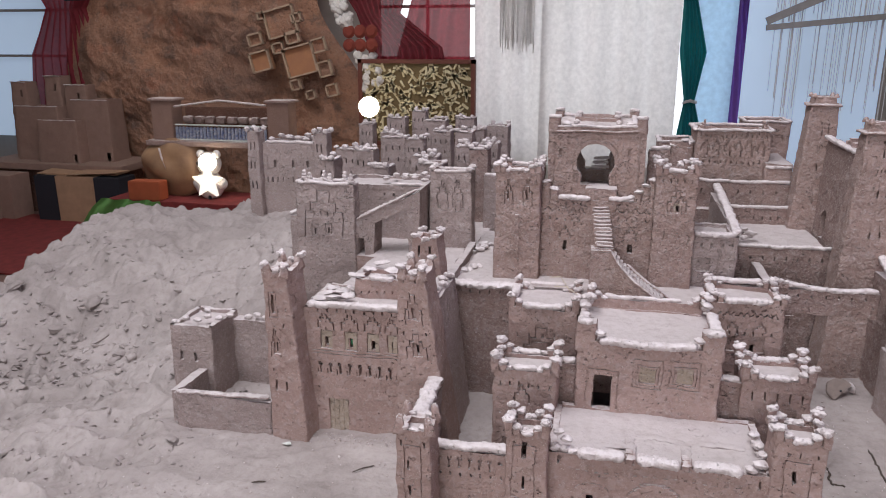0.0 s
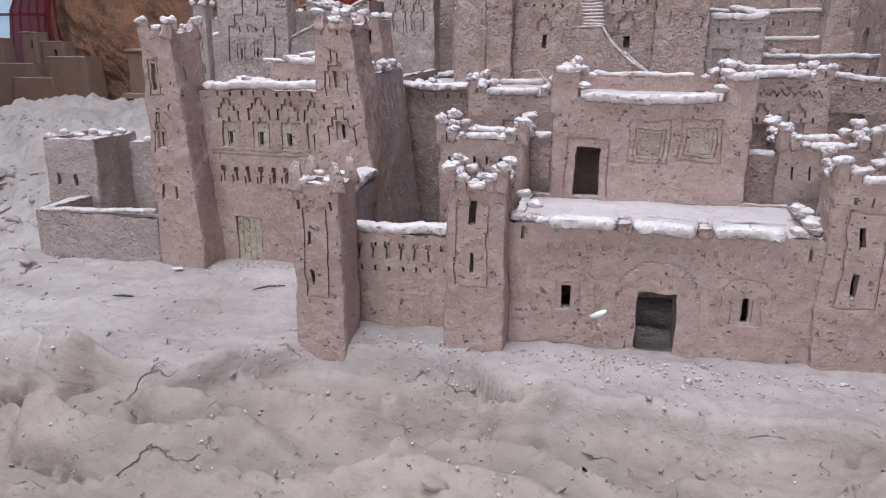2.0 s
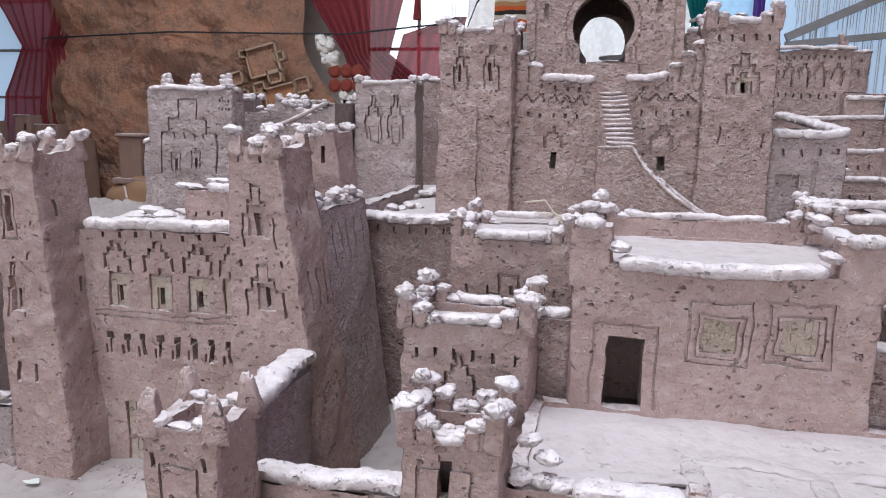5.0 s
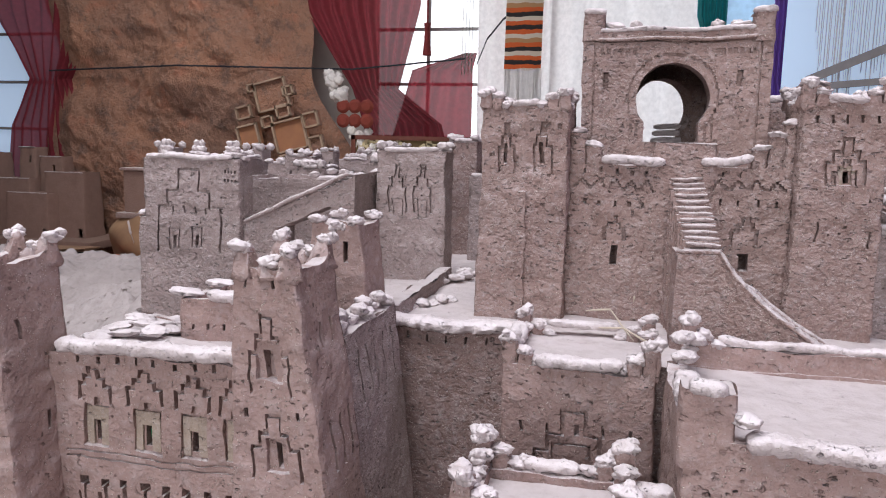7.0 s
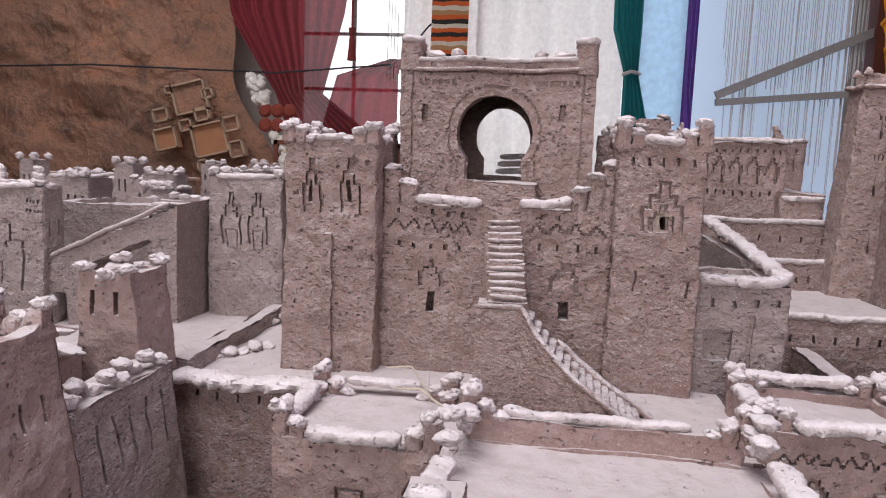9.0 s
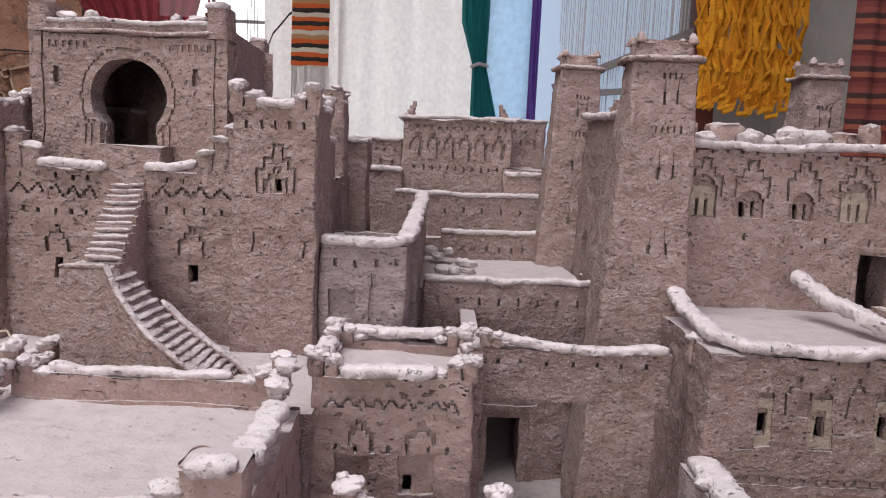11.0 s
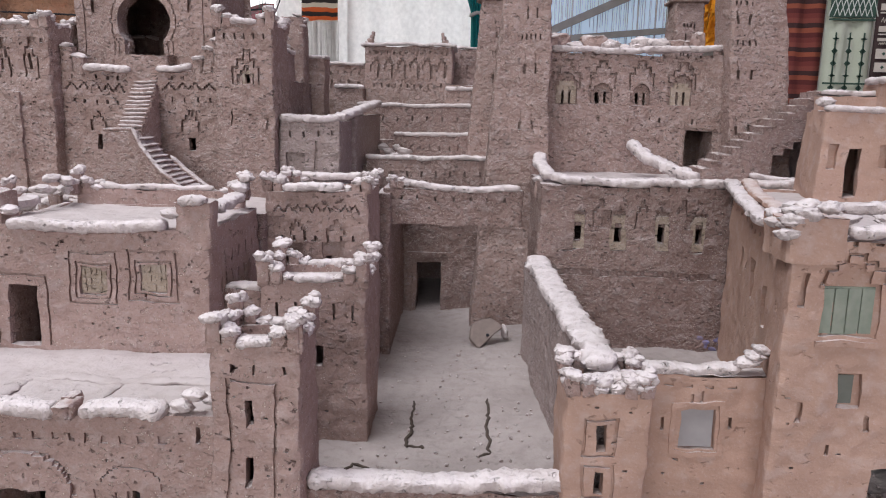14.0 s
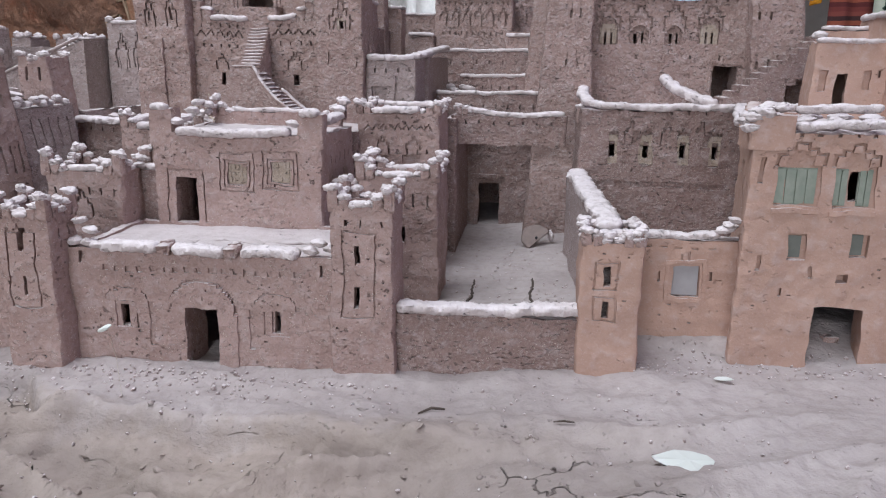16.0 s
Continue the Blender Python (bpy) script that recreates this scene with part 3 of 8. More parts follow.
def build_ground():
    xs = lines(-3.1, -1.3, 0.0115, []) + lines(-1.3, 1.4, 0.0085, [])[1:] + lines(1.4, 2.2, 0.02, [])[1:]
    ys = lines(0.32, 0.85, 0.016, [])[:-1] + lines(0.85, 1.55, 0.0080, []) + lines(1.55, 2.3, 0.0105, [])[1:] + lines(2.3, 4.15, 0.018, [])[:-1] + lines(4.15, 5.45, 0.03, [])[1:]
    verts = [(x + 0.004 * noise.noise(Vector((x * 30, y * 30, 3))), y, ground_z(x, y)) for y in ys for x in xs]
    n = len(xs)
    faces = [(j * n + i, j * n + i + 1, j * n + n + i + 1, j * n + n + i) for j in range(len(ys) - 1) for i in range(n - 1)]
    o = from_faces("ground", verts, faces, GROUND, None, sharp=70)
    tagged(o, "dusty dry clay mound under the model town", "ground", kind="structure")


build_ground()

# ---- the model kasbah ----
TOWN = "clay model town"


def house(name, label, x, y, z, category="model house"):
    return thing(name, label, category, (x, y, z), TOWN)


# gatehouse front: two small towers with a carved wall between them
t = house("clay_tower", "small pink mud tower with spiky broken corners and carved panel", -0.378, 1.5, 0.07, "model tower")
shell("tower_wall", t, MUD, -0.422, -0.334, 1.455, 1.545, 0.06, 0.35, lean=0.02, horn=0.008, feats={"S": frame_cut(-0.402, -0.358, 0.165, 0.315)
      + [(-0.395, -0.389, 0.253, 0.278, 0.03), (-0.392, -0.386, 0.186, 0.214, 0.03), (-0.41, -0.405, 0.31, 0.325, 0.02), (-0.352, -0.347, 0.31, 0.325, 0.02)] + holes(-0.41, -0.35, 0.09, 0.34, 14, 1)})
for x in (-0.411, -0.345):
    for y in (1.467, 1.533):
        spike(t, x, y, 0.362, 0.0165, 0.03)
        dab(t, x + (0.012 if x < -0.38 else -0.012), y, 0.356, 0.011, 0.010, 0.008, "dust_lump")
        dab(t, x, y, 0.378, 0.007, 0.007, 0.006, "dust_lump")
dab(t, -0.378, 1.466, 0.352, 0.012, 0.009, 0.005, "dust_lump")

t = house("clay_wall", "low pink mud curtain wall with fork marks and dusty coping", -0.27, 1.58, 0.07, "model wall")
shell("wall_body", t, MUD, -0.352, -0.168, 1.565, 1.592, 0.06, 0.252, lean=0.0, flat_top=True,
      feats={"S": comb(-0.355, -0.185, 0.205, 0.24, 7) + slots(-0.35, -0.185, 0.185, 0.194, 7) + holes(-0.34, -0.19, 0.09, 0.18, 8, 2)})
coping(t, [(-0.365, 1.578, 0.258), (-0.27, 1.578, 0.259), (-0.175, 1.578, 0.264)], 0.015, 0.6)

t = house("clay_tower", "slim pink mud tower with two arrow slits and lumpy dusty merlons", -0.13, 1.54, 0.07, "model tower")
shell("tower_wall", t, MUD, -0.180, -0.082, 1.495, 1.585, 0.06, 0.352, lean=0.012, feats={"S": frame_cut(-0.165, -0.108, 0.192, 0.325)
      + [(-0.1405, -0.1325, 0.292, 0.329, 0.04), (-0.139, -0.1315, 0.213, 0.248, 0.04)] + [(-0.15, -0.12, 0.325, 0.329, 0.004), (-0.142, -0.128, 0.329, 0.338, 0.004)]
      + holes(-0.17, -0.09, 0.09, 0.34, 18, 3), "E": slots(1.51, 1.57, 0.31, 0.325, 2)})
four(t, -0.172, -0.09, 1.503, 1.576, 0.352, 0.95, 3)
rim_copings(t, -0.174, -0.088, 1.50, 1.578, 0.354, 0.03, 0.008, "SN")
for x, z in ((-0.066, 0.334), (-0.047, 0.318)):
    dab(t, x, 1.56, z, 0.014, 0.013, 0.0075)

t = house("clay_tower", "squat pink mud tower with carved face and stacked clay merlons", -0.16, 1.77, 0.1, "model tower")
shell("tower_wall", t, MUD, -0.248, -0.082, 1.735, 1.86, 0.05, 0.392, lean=0.01, feats={"S": step_arch(-0.19, -0.15, 0.30, 0.355) + slots(-0.24, -0.09, 0.345, 0.36, 6) + holes(-0.24, -0.09, 0.2, 0.38, 20, 4)})
four(t, -0.24, -0.09, 1.742, 1.852, 0.392, 1.05, 3)
rim_copings(t, -0.24, -0.09, 1.742, 1.852, 0.396, 0.045, 0.01, "SN")

# gatehouse hall with the wide door
t = house("clay_house", "pink mud gatehouse with arched doorway, two slit windows and dusty terrace", 0.15, 1.66, 0.08)
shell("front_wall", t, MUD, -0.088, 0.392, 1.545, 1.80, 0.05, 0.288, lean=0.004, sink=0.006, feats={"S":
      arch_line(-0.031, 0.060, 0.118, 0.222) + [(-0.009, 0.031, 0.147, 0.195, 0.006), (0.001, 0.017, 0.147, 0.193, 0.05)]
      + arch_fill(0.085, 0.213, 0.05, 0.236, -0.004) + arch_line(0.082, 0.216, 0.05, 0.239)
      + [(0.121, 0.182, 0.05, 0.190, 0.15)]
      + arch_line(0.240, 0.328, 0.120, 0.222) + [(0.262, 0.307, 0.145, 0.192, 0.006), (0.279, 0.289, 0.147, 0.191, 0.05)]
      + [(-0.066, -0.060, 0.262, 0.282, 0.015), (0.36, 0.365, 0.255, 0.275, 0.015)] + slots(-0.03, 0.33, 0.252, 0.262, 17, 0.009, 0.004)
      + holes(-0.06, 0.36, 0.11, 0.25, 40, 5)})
for c, w in ((0.0105, 0.020), (0.2845, 0.0225)):
    win = part_group("window", t, (c, 1.55, 0.17))
    for b0, b1, c0, c1 in ((c - w, c - w * 0.42, 0.149, 0.192), (c + w * 0.36, c + w, 0.149, 0.192), (c - w, c + w, 0.143, 0.150), (c - w, c + w, 0.190, 0.1955)):
        bm = bmesh.new()
        slab(bm, b0, b1, 1.5475, 1.5545, c0, c1, 0.0016)
        part("window_sill" if c0 < 0.145 else "plaster_band", bm, MUD, win, smooth=False)
for a, b in ((-0.022, 0.082), (0.106, 0.20), (0.226, 0.328)):
    coping(t, [(a, 1.548, 0.292), ((a + b) / 2, 1.548, 0.294), (b, 1.548, 0.292)], 0.0155, 0.62)
for a in (0.094, 0.213):
    dab(t, a, 1.548, 0.293, 0.0125, 0.020, 0.012, "spout", True)
    dab(t, a - 0.003, 1.560, 0.301, 0.009, 0.014, 0.006, "spout", True)
for row in (((0.092, 1.57), (0.098, 1.665)), ((0.215, 1.57), (0.222, 1.66)), ((0.098, 1.665), (0.15, 1.672), (0.222, 1.66)), ((0.222, 1.66), (0.30, 1.668), (0.35, 1.66)), ((0.09, 1.61), (0.0, 1.615))):
    coping(t, [(x, y, 0.2815) for x, y in row], 0.011, 0.32, ROOF, "roof_ridge")
for x, z in ((-0.072, 0.30), (-0.05, 0.298), (-0.034, 0.294), (0.345, 0.298), (0.36, 0.312)):
    dab(t, x, 1.552, z, 0.014, 0.013, 0.0085)
for k in range(5):
    dab(t, 0.372 + 0.004 * (k % 2), 1.58 + 0.03 * k, 0.297 + 0.006 * (k % 3), 0.014, 0.016, 0.009)

# upper hall behind the terrace
t = house("clay_house", "pink mud upper hall with dark doorway and two carved panels", 0.13, 1.92, 0.28)
shell("hall_wall", t, MUD, -0.045, 0.305, 1.782, 2.055, 0.20, 0.465, lean=0.01, sink=0.002, feats={"S":
      frame_cut(-0.018, 0.063, 0.285, 0.395, bottom=False) + [(0.002, 0.046, 0.26, 0.378, 0.14)]
      + frame_cut(0.094, 0.167, 0.352, 0.429) + frame_cut(0.103, 0.159, 0.361, 0.414, 0.003, 0.005) + [(0.110, 0.152, 0.367, 0.408, 0.007)]
      + frame_cut(0.182, 0.257, 0.357, 0.434) + frame_cut(0.191, 0.248, 0.366, 0.42, 0.003, 0.005) + [(0.199, 0.24, 0.372, 0.414, 0.007)] + holes(-0.03, 0.29, 0.3, 0.45, 26, 6),
      "E": slots(1.82, 2.0, 0.36, 0.385, 6, 0.005) + slots(1.84, 2.02, 0.40, 0.42, 5, 0.005)})
for a0, a1, z0, z1 in ((0.112, 0.150, 0.369, 0.406), (0.201, 0.238, 0.374, 0.412)):
    bm = bmesh.new()
    r = random.Random(int(a0 * 1000))
    slab(bm, a0 - 0.001, a1 + 0.001, 1.7885, 1.793, z0 - 0.001, z1 + 0.001, 0.0005)
    lattice = part("window_lattice", bm, MUD_PALE, t, "pale yellow plaster lattice", smooth=False)
    for i in range(5):
        c = a0 + (a1 - a0) * (i + 0.5) / 5
        for j in range(3):
            if r.random() < 0.35:
                continue
            bm = bmesh.new()
            b0 = z0 + (z1 - z0) * (j + r.uniform(0.05, 0.2)) / 3
            slab(bm, c - r.uniform(0.0015, 0.003), c + r.uniform(0.0015, 0.003), 1.7862, 1.789, b0, b0 + (z1 - z0) * r.uniform(0.18, 0.3), 0.0012)
            part("lattice_bar", bm, MUD_PALE, lattice, smooth=False)
coping(t, [(0.012, 1.785, 0.470), (0.12, 1.783, 0.468), (0.242, 1.785, 0.471)], 0.0145, 0.62)
coping(t, [(0.018, 2.052, 0.497), (0.11, 2.05, 0.495), (0.222, 2.052, 0.498)], 0.008, 0.7)
shell("back_parapet", t, MUD, -0.02, 0.28, 2.04, 2.062, 0.45, 0.492, lean=0, flat_top=True, rim=0.004)
for x0, x1 in ((-0.046, 0.004), (0.252, 0.306)):
    shell("corner_post", t, MUD, x0, x1, 1.784, 1.83, 0.44, 0.512 if x0 < 0 else 0.505, lean=0.02, flat_top=True)
coping(t, [(-0.04, 1.79, 0.515), (-0.006, 1.79, 0.515)], 0.012, 0.6)
coping(t, [(0.26, 1.79, 0.510), (0.30, 1.79, 0.510)], 0.013, 0.6)
dab(t, 0.012, 1.79, 0.488, 0.015, 0.014, 0.008)
dab(t, 0.246, 1.79, 0.488, 0.014, 0.014, 0.008)
coping(t, [(-0.035, 1.84, 0.488), (-0.03, 1.93, 0.485)], 0.013, 0.6)
coping(t, [(0.292, 1.84, 0.488), (0.292, 1.97, 0.492)], 0.014, 0.6)
corner(t, -0.02, 2.045, 0.49, 1, -1, 1.0, 3)
corner(t, 0.28, 2.045, 0.49, -1, -1, 1.0, 3)
for x, y, z in ((-0.03, 1.95, 0.50), (-0.032, 1.98, 0.515), (-0.015, 2.0, 0.51), (0.285, 2.0, 0.505), (0.29, 2.02, 0.52)):
    dab(t, x, y, z, 0.015, 0.014, 0.009)

t = house("clay_tower", "pink mud corner tower with arrow slits and chipped dusty merlons", 0.44, 1.59, 0.09, "model tower")
shell("tower_wall", t, MUD, 0.378, 0.490, 1.535, 1.64, 0.06, 0.378, lean=0.012, feats={"S": frame_cut(0.400, 0.460, 0.190, 0.338, bottom=True)
      + [(0.421, 0.430, 0.283, 0.314, 0.04), (0.422, 0.431, 0.208, 0.241, 0.04), (0.405, 0.409, 0.345, 0.356, 0.015), (0.43, 0.434, 0.345, 0.356, 0.015), (0.466, 0.47, 0.345, 0.356, 0.015)] + holes(0.39, 0.48, 0.1, 0.36, 18, 8)})
four(t, 0.388, 0.481, 1.545, 1.63, 0.378, 0.95, 3)
rim_copings(t, 0.386, 0.483, 1.542, 1.632, 0.381, 0.035, 0.009)

t = house("clay_tower", "pink mud inner tower with square hole and high clay merlons", 0.44, 1.89, 0.12, "model tower")
shell("tower_wall", t, MUD, 0.356, 0.528, 1.83, 1.965, 0.06, 0.385, lean=0.012, feats={"S": [(0.436, 0.456, 0.247, 0.283, 0.05)] + slots(0.37, 0.52, 0.325, 0.35, 5, 0.004)
      + holes(0.37, 0.52, 0.15, 0.37, 18, 9), "E": slots(1.85, 1.95, 0.2, 0.33, 3, 0.005, 0.006)})
four(t, 0.366, 0.518, 1.84, 1.955, 0.385, 1.05, 3)
rim_copings(t, 0.366, 0.518, 1.84, 1.955, 0.388, 0.045, 0.011, "SN")

for x0, x1, y0, z in ((0.30, 0.362, 1.84, 0.365), (-0.09, -0.04, 1.815, 0.388)):
    t = house("clay_wall", "short mud link wall with a dusty flat coping", (x0 + x1) / 2, y0, 0.2, "model wall")
    shell("wall_body", t, MUD_DARK, x0, x1, y0, y0 + 0.03, 0.2, z, lean=0, flat_top=True)
    coping(t, [(x0 + 0.004, y0 + 0.014, z + 0.004), (x1 - 0.004, y0 + 0.014, z + 0.004)], 0.013, 0.5)

# houses on both sides of the upper hall
t = house("clay_house", "pink mud house with stepped window niche and dusty roof", -0.15, 2.1, 0.1)
shell("house_wall", t, MUD, -0.252, -0.048, 2.03, 2.215, 0.06, 0.448, lean=0.012, feats={"S": step_arch(-0.205, -0.10, 0.27, 0.395) + frame_cut(-0.18, -0.13, 0.28, 0.35)
      + [(-0.158, -0.147, 0.285, 0.315, 0.04)] + slots(-0.24, -0.06, 0.36, 0.375, 5) + holes(-0.24, -0.06, 0.25, 0.44, 20, 10)})
coping(t, [(-0.205, 2.036, 0.456), (-0.095, 2.036, 0.458)], 0.013, 0.6)
coping(t, [(-0.205, 2.208, 0.468), (-0.10, 2.208, 0.468)], 0.01, 0.6)
for x, dx in ((-0.24, 1), (-0.06, -1)):
    corner(t, x, 2.045, 0.45, dx, 1, 1.05, 3)
    corner(t, x, 2.2, 0.45, dx, -1, 1.05, 3)
coping(t, [(-0.24, 2.07, 0.462), (-0.24, 2.17, 0.47)], 0.013, 0.6)

t = house("clay_house", "pink mud house with two green window panes and carved zigzag", 0.4, 2.15, 0.12)
shell("house_wall", t, MUD, 0.300, 0.500, 2.075, 2.26, 0.06, 0.492, lean=0.012, feats={"S": zigzag(0.315, 0.485, 0.455, 0.012, 9) + slots(0.32, 0.48, 0.40, 0.412, 7)
      + step_arch(0.345, 0.38, 0.41, 0.44) + step_arch(0.42, 0.455, 0.41, 0.44) + [(0.331, 0.372, 0.352, 0.398, 0.008), (0.412, 0.453, 0.352, 0.400, 0.008), (0.418, 0.428, 0.352, 0.375, 0.03)]
      + holes(0.31, 0.49, 0.3, 0.48, 22, 11), "E": slots(2.1, 2.24, 0.3, 0.4, 3, 0.004, 0.005)})
coping(t, [(0.34, 2.08, 0.499), (0.45, 2.08, 0.503)], 0.0135, 0.6)
coping(t, [(0.33, 2.25, 0.505), (0.46, 2.25, 0.507)], 0.012, 0.6)
for x, dx in ((0.31, 1), (0.49, -1)):
    corner(t, x, 2.09, 0.495, dx, 1, 0.95, 2)
    corner(t, x, 2.245, 0.495, dx, -1, 0.95, 2)
coping(t, [(0.31, 2.12, 0.503), (0.31, 2.2, 0.503)], 0.012, 0.6)

# ---- left castle ----
t = house("clay_castle", "mud castle front with two leaning towers, niches and small arches", -0.65, 1.9, 0.09, "model castle")
niche = []
for a0, a1, w0, w1 in ((-0.765, -0.728, -0.752, -0.742), (-0.694, -0.655, -0.682, -0.670), (-0.627, -0.59, -0.615, -0.603), (-0.566, -0.537, -0.555, -0.545)):
    niche += [(a0, a1, 0.335, 0.392, 0.008), (w0, w1, 0.342, 0.368, 0.03), ((a0 + a1) / 2 - 0.003, (a0 + a1) / 2 + 0.003, 0.392, 0.402, 0.006)]
    niche += step_arch(a0 - 0.008, a1 + 0.006, 0.395, 0.442)
for k in range(9):
    c = -0.772 + 0.0295 * k
    niche += [(c - 0.001, c + 0.011, 0.282, 0.294, 0.016), (c + 0.003, c + 0.010, 0.258, 0.284, 0.016), (c - 0.005, c - 0.001, 0.256, 0.272, 0.006)]
niche += [(-0.79, -0.53, 0.318, 0.3215, 0.004), (-0.79, -0.53, 0.327, 0.330, 0.004), (-0.748, -0.688, 0.05, 0.18, 0.012)] + slots(-0.78, -0.54, 0.447, 0.456, 9, 0.005)
shell("castle_wall", t, MUD, -0.815, -0.49, 1.885, 2.10, 0.05, 0.458, lean=0.0, sink=0.004, feats={"S": niche + holes(-0.78, -0.53, 0.19, 0.25, 12, 12)})
for a0, a1 in ((-0.763, -0.730), (-0.692, -0.657), (-0.625, -0.592), (-0.564, -0.539)):
    w = part_group("window", t, ((a0 + a1) / 2, 1.89, 0.36))
    for b0, b1, c0, c1 in ((a0, a0 + 0.010, 0.337, 0.388), (a1 - 0.012, a1, 0.337, 0.388), (a0 + 0.01, a1 - 0.012, 0.37, 0.388)):
        bm = bmesh.new()
        slab(bm, b0, b1, 1.889, 1.895, c0, c1, 0.0012)
        part("plaster_band", bm, MUD_PALE, w, smooth=False)
bm = bmesh.new()
slab(bm, -0.746, -0.690, 1.894, 1.900, 0.06, 0.178, 0.0006)
door = part("door", bm, MUD_PALE, t, "pale plank door, closed", smooth=False)
for k in range(4):
    bm = bmesh.new()
    slab(bm, -0.7455 + 0.014 * k, -0.7325 + 0.014 * k, 1.8905, 1.894, 0.062, 0.177 - 0.002 * (k % 2), 0.0008)
    part("plank", bm, MUD_PALE, door, smooth=False)
coping(t, [(-0.80, 1.888, 0.466), (-0.66, 1.886, 0.47), (-0.51, 1.888, 0.473)], 0.0145, 0.62)
shell("left_tower", t, MUD, -0.892, -0.778, 1.80, 1.93, 0.05, 0.575, lean=0.012, lean_l=0.0, lean_r=0.085, horn=0.010, feats={"S": [(-0.862, -0.846, 0.463, 0.515, 0.012), (-0.865, -0.843, 0.338, 0.396, 0.01), (-0.86, -0.854, 0.34, 0.375, 0.03),
      (-0.868, -0.859, 0.232, 0.265, 0.012), (-0.83, -0.824, 0.232, 0.262, 0.012), (-0.873, -0.867, 0.29, 0.30, 0.01), (-0.82, -0.815, 0.42, 0.43, 0.01)] + frame_cut(-0.872, -0.838, 0.45, 0.525) + step_arch(-0.875, -0.836, 0.33, 0.418)
      + holes(-0.88, -0.79, 0.12, 0.56, 26, 13), "E": [(1.835, 1.842, 0.48, 0.505, 0.02), (1.87, 1.876, 0.36, 0.385, 0.02)]})
shell("right_tower", t, MUD, -0.520, -0.356, 1.805, 1.93, 0.05, 0.592, lean=0.012, lean_r=0.155, horn=0.010, feats={"S": [(-0.4672, -0.4138, 0.472, 0.516, 0.007), (-0.4534, -0.4347, 0.472, 0.505, 0.02), (-0.4564, -0.4162, 0.372, 0.409, 0.007), (-0.4413, -0.4289, 0.375, 0.402, 0.03), (-0.4871, -0.4783, 0.572, 0.586, 0.02), (-0.4183, -0.4095, 0.573, 0.587, 0.02), (-0.4917, -0.4844, 0.43, 0.44, 0.01), (-0.3925, -0.3852, 0.43, 0.44, 0.01)]
      + step_arch(-0.4843, -0.3989, 0.455, 0.545) + step_arch(-0.4839, -0.3932, 0.36, 0.435) + holes(-0.50, -0.38, 0.2, 0.58, 30, 14), "E": slots(1.84, 1.91, 0.50, 0.53, 2, 0.006) + slots(1.83, 1.92, 0.36, 0.42, 3, 0.007)})
for x0, x1, y0, y1, z in ((-0.886, -0.828, 1.812, 1.918, 0.575), (-0.505, -0.446, 1.818, 1.918, 0.592)):
    for x in (x0, (x0 + x1) / 2, x1):
        for y in (y0, y1):
            mid = x not in (x0, x1)
            spike(t, x + (0.004 if x == x0 else -0.004 if x == x1 else 0), y + (0.004 if y == y0 else -0.004), z + (0.0 if mid else 0.008), 0.017, 0.014 if mid else 0.027)
            cap(t, x + rnd.uniform(-.003, .003), y, z + (0.010 if mid else 0.024), 0.0105 if mid else 0.0125, 4)
for x, y, z, mt, nm, sx, sz in ((-0.857, 1.822, 0.352, BLUE_DOT, "blue_window", 0.0028, 0.012), (-0.468, 1.835, 0.482, BLUE_DOT, "blue_window", 0.004, 0.011), (-0.676, 1.905, 0.354, GREEN_DOT, "green_window", 0.0055, 0.012)):
    w = dab(t, x, y, z, sx, 0.004, sz, nm)
    w.data = w.data.copy()
    w.data.materials[0] = mt
shell("roof_house", t, MUD, -0.70, -0.54, 2.0, 2.12, 0.44, 0.512, lean=0.0, feats={"S": slots(-0.69, -0.55, 0.47, 0.478, 6)})
coping(t, [(-0.655, 2.004, 0.517), (-0.58, 2.004, 0.517)], 0.013, 0.6)
for k in range(8):
    dab(t, -0.70 + 0.024 * k, 2.02 + 0.05 * (k % 3), 0.516 + 0.006 * (k % 3), 0.026, 0.018, 0.006, "slab")
for k in range(9):
    dab(t, -0.79 + 0.011 * k, 1.95 + 0.03 * (k % 4), 0.462 + 0.007 * (k % 3), 0.026, 0.017, 0.006, "slab")
shell("side_wall", t, MUD_GREY, -0.48, -0.372, 1.925, 2.14, 0.05, 0.495, lean=0.0, lean_r=0.122, flat_top=True, feats={"E": slots(1.95, 2.12, 0.40, 0.47, 5, 0.005, 0.006)})
for k in range(9):
    dab(t, -0.442 + rnd.uniform(-0.008, 0.008), 1.945 + 0.022 * k, 0.502 + 0.010 * (k % 2), 0.013, 0.013, 0.010)

t = house("clay_wall", "grey mud side wall under a thick sloping dusty coping", -0.4, 1.72, 0.08, "model wall")
shell("wall_body", t, MUD_GREY, -0.425, -0.392, 1.56, 1.82, 0.05, 0.292, lean=0, flat_top=True)
coping(t, [(-0.405, 1.565, 0.296), (-0.408, 1.70, 0.305), (-0.41, 1.82, 0.31)], 0.021, 0.5)

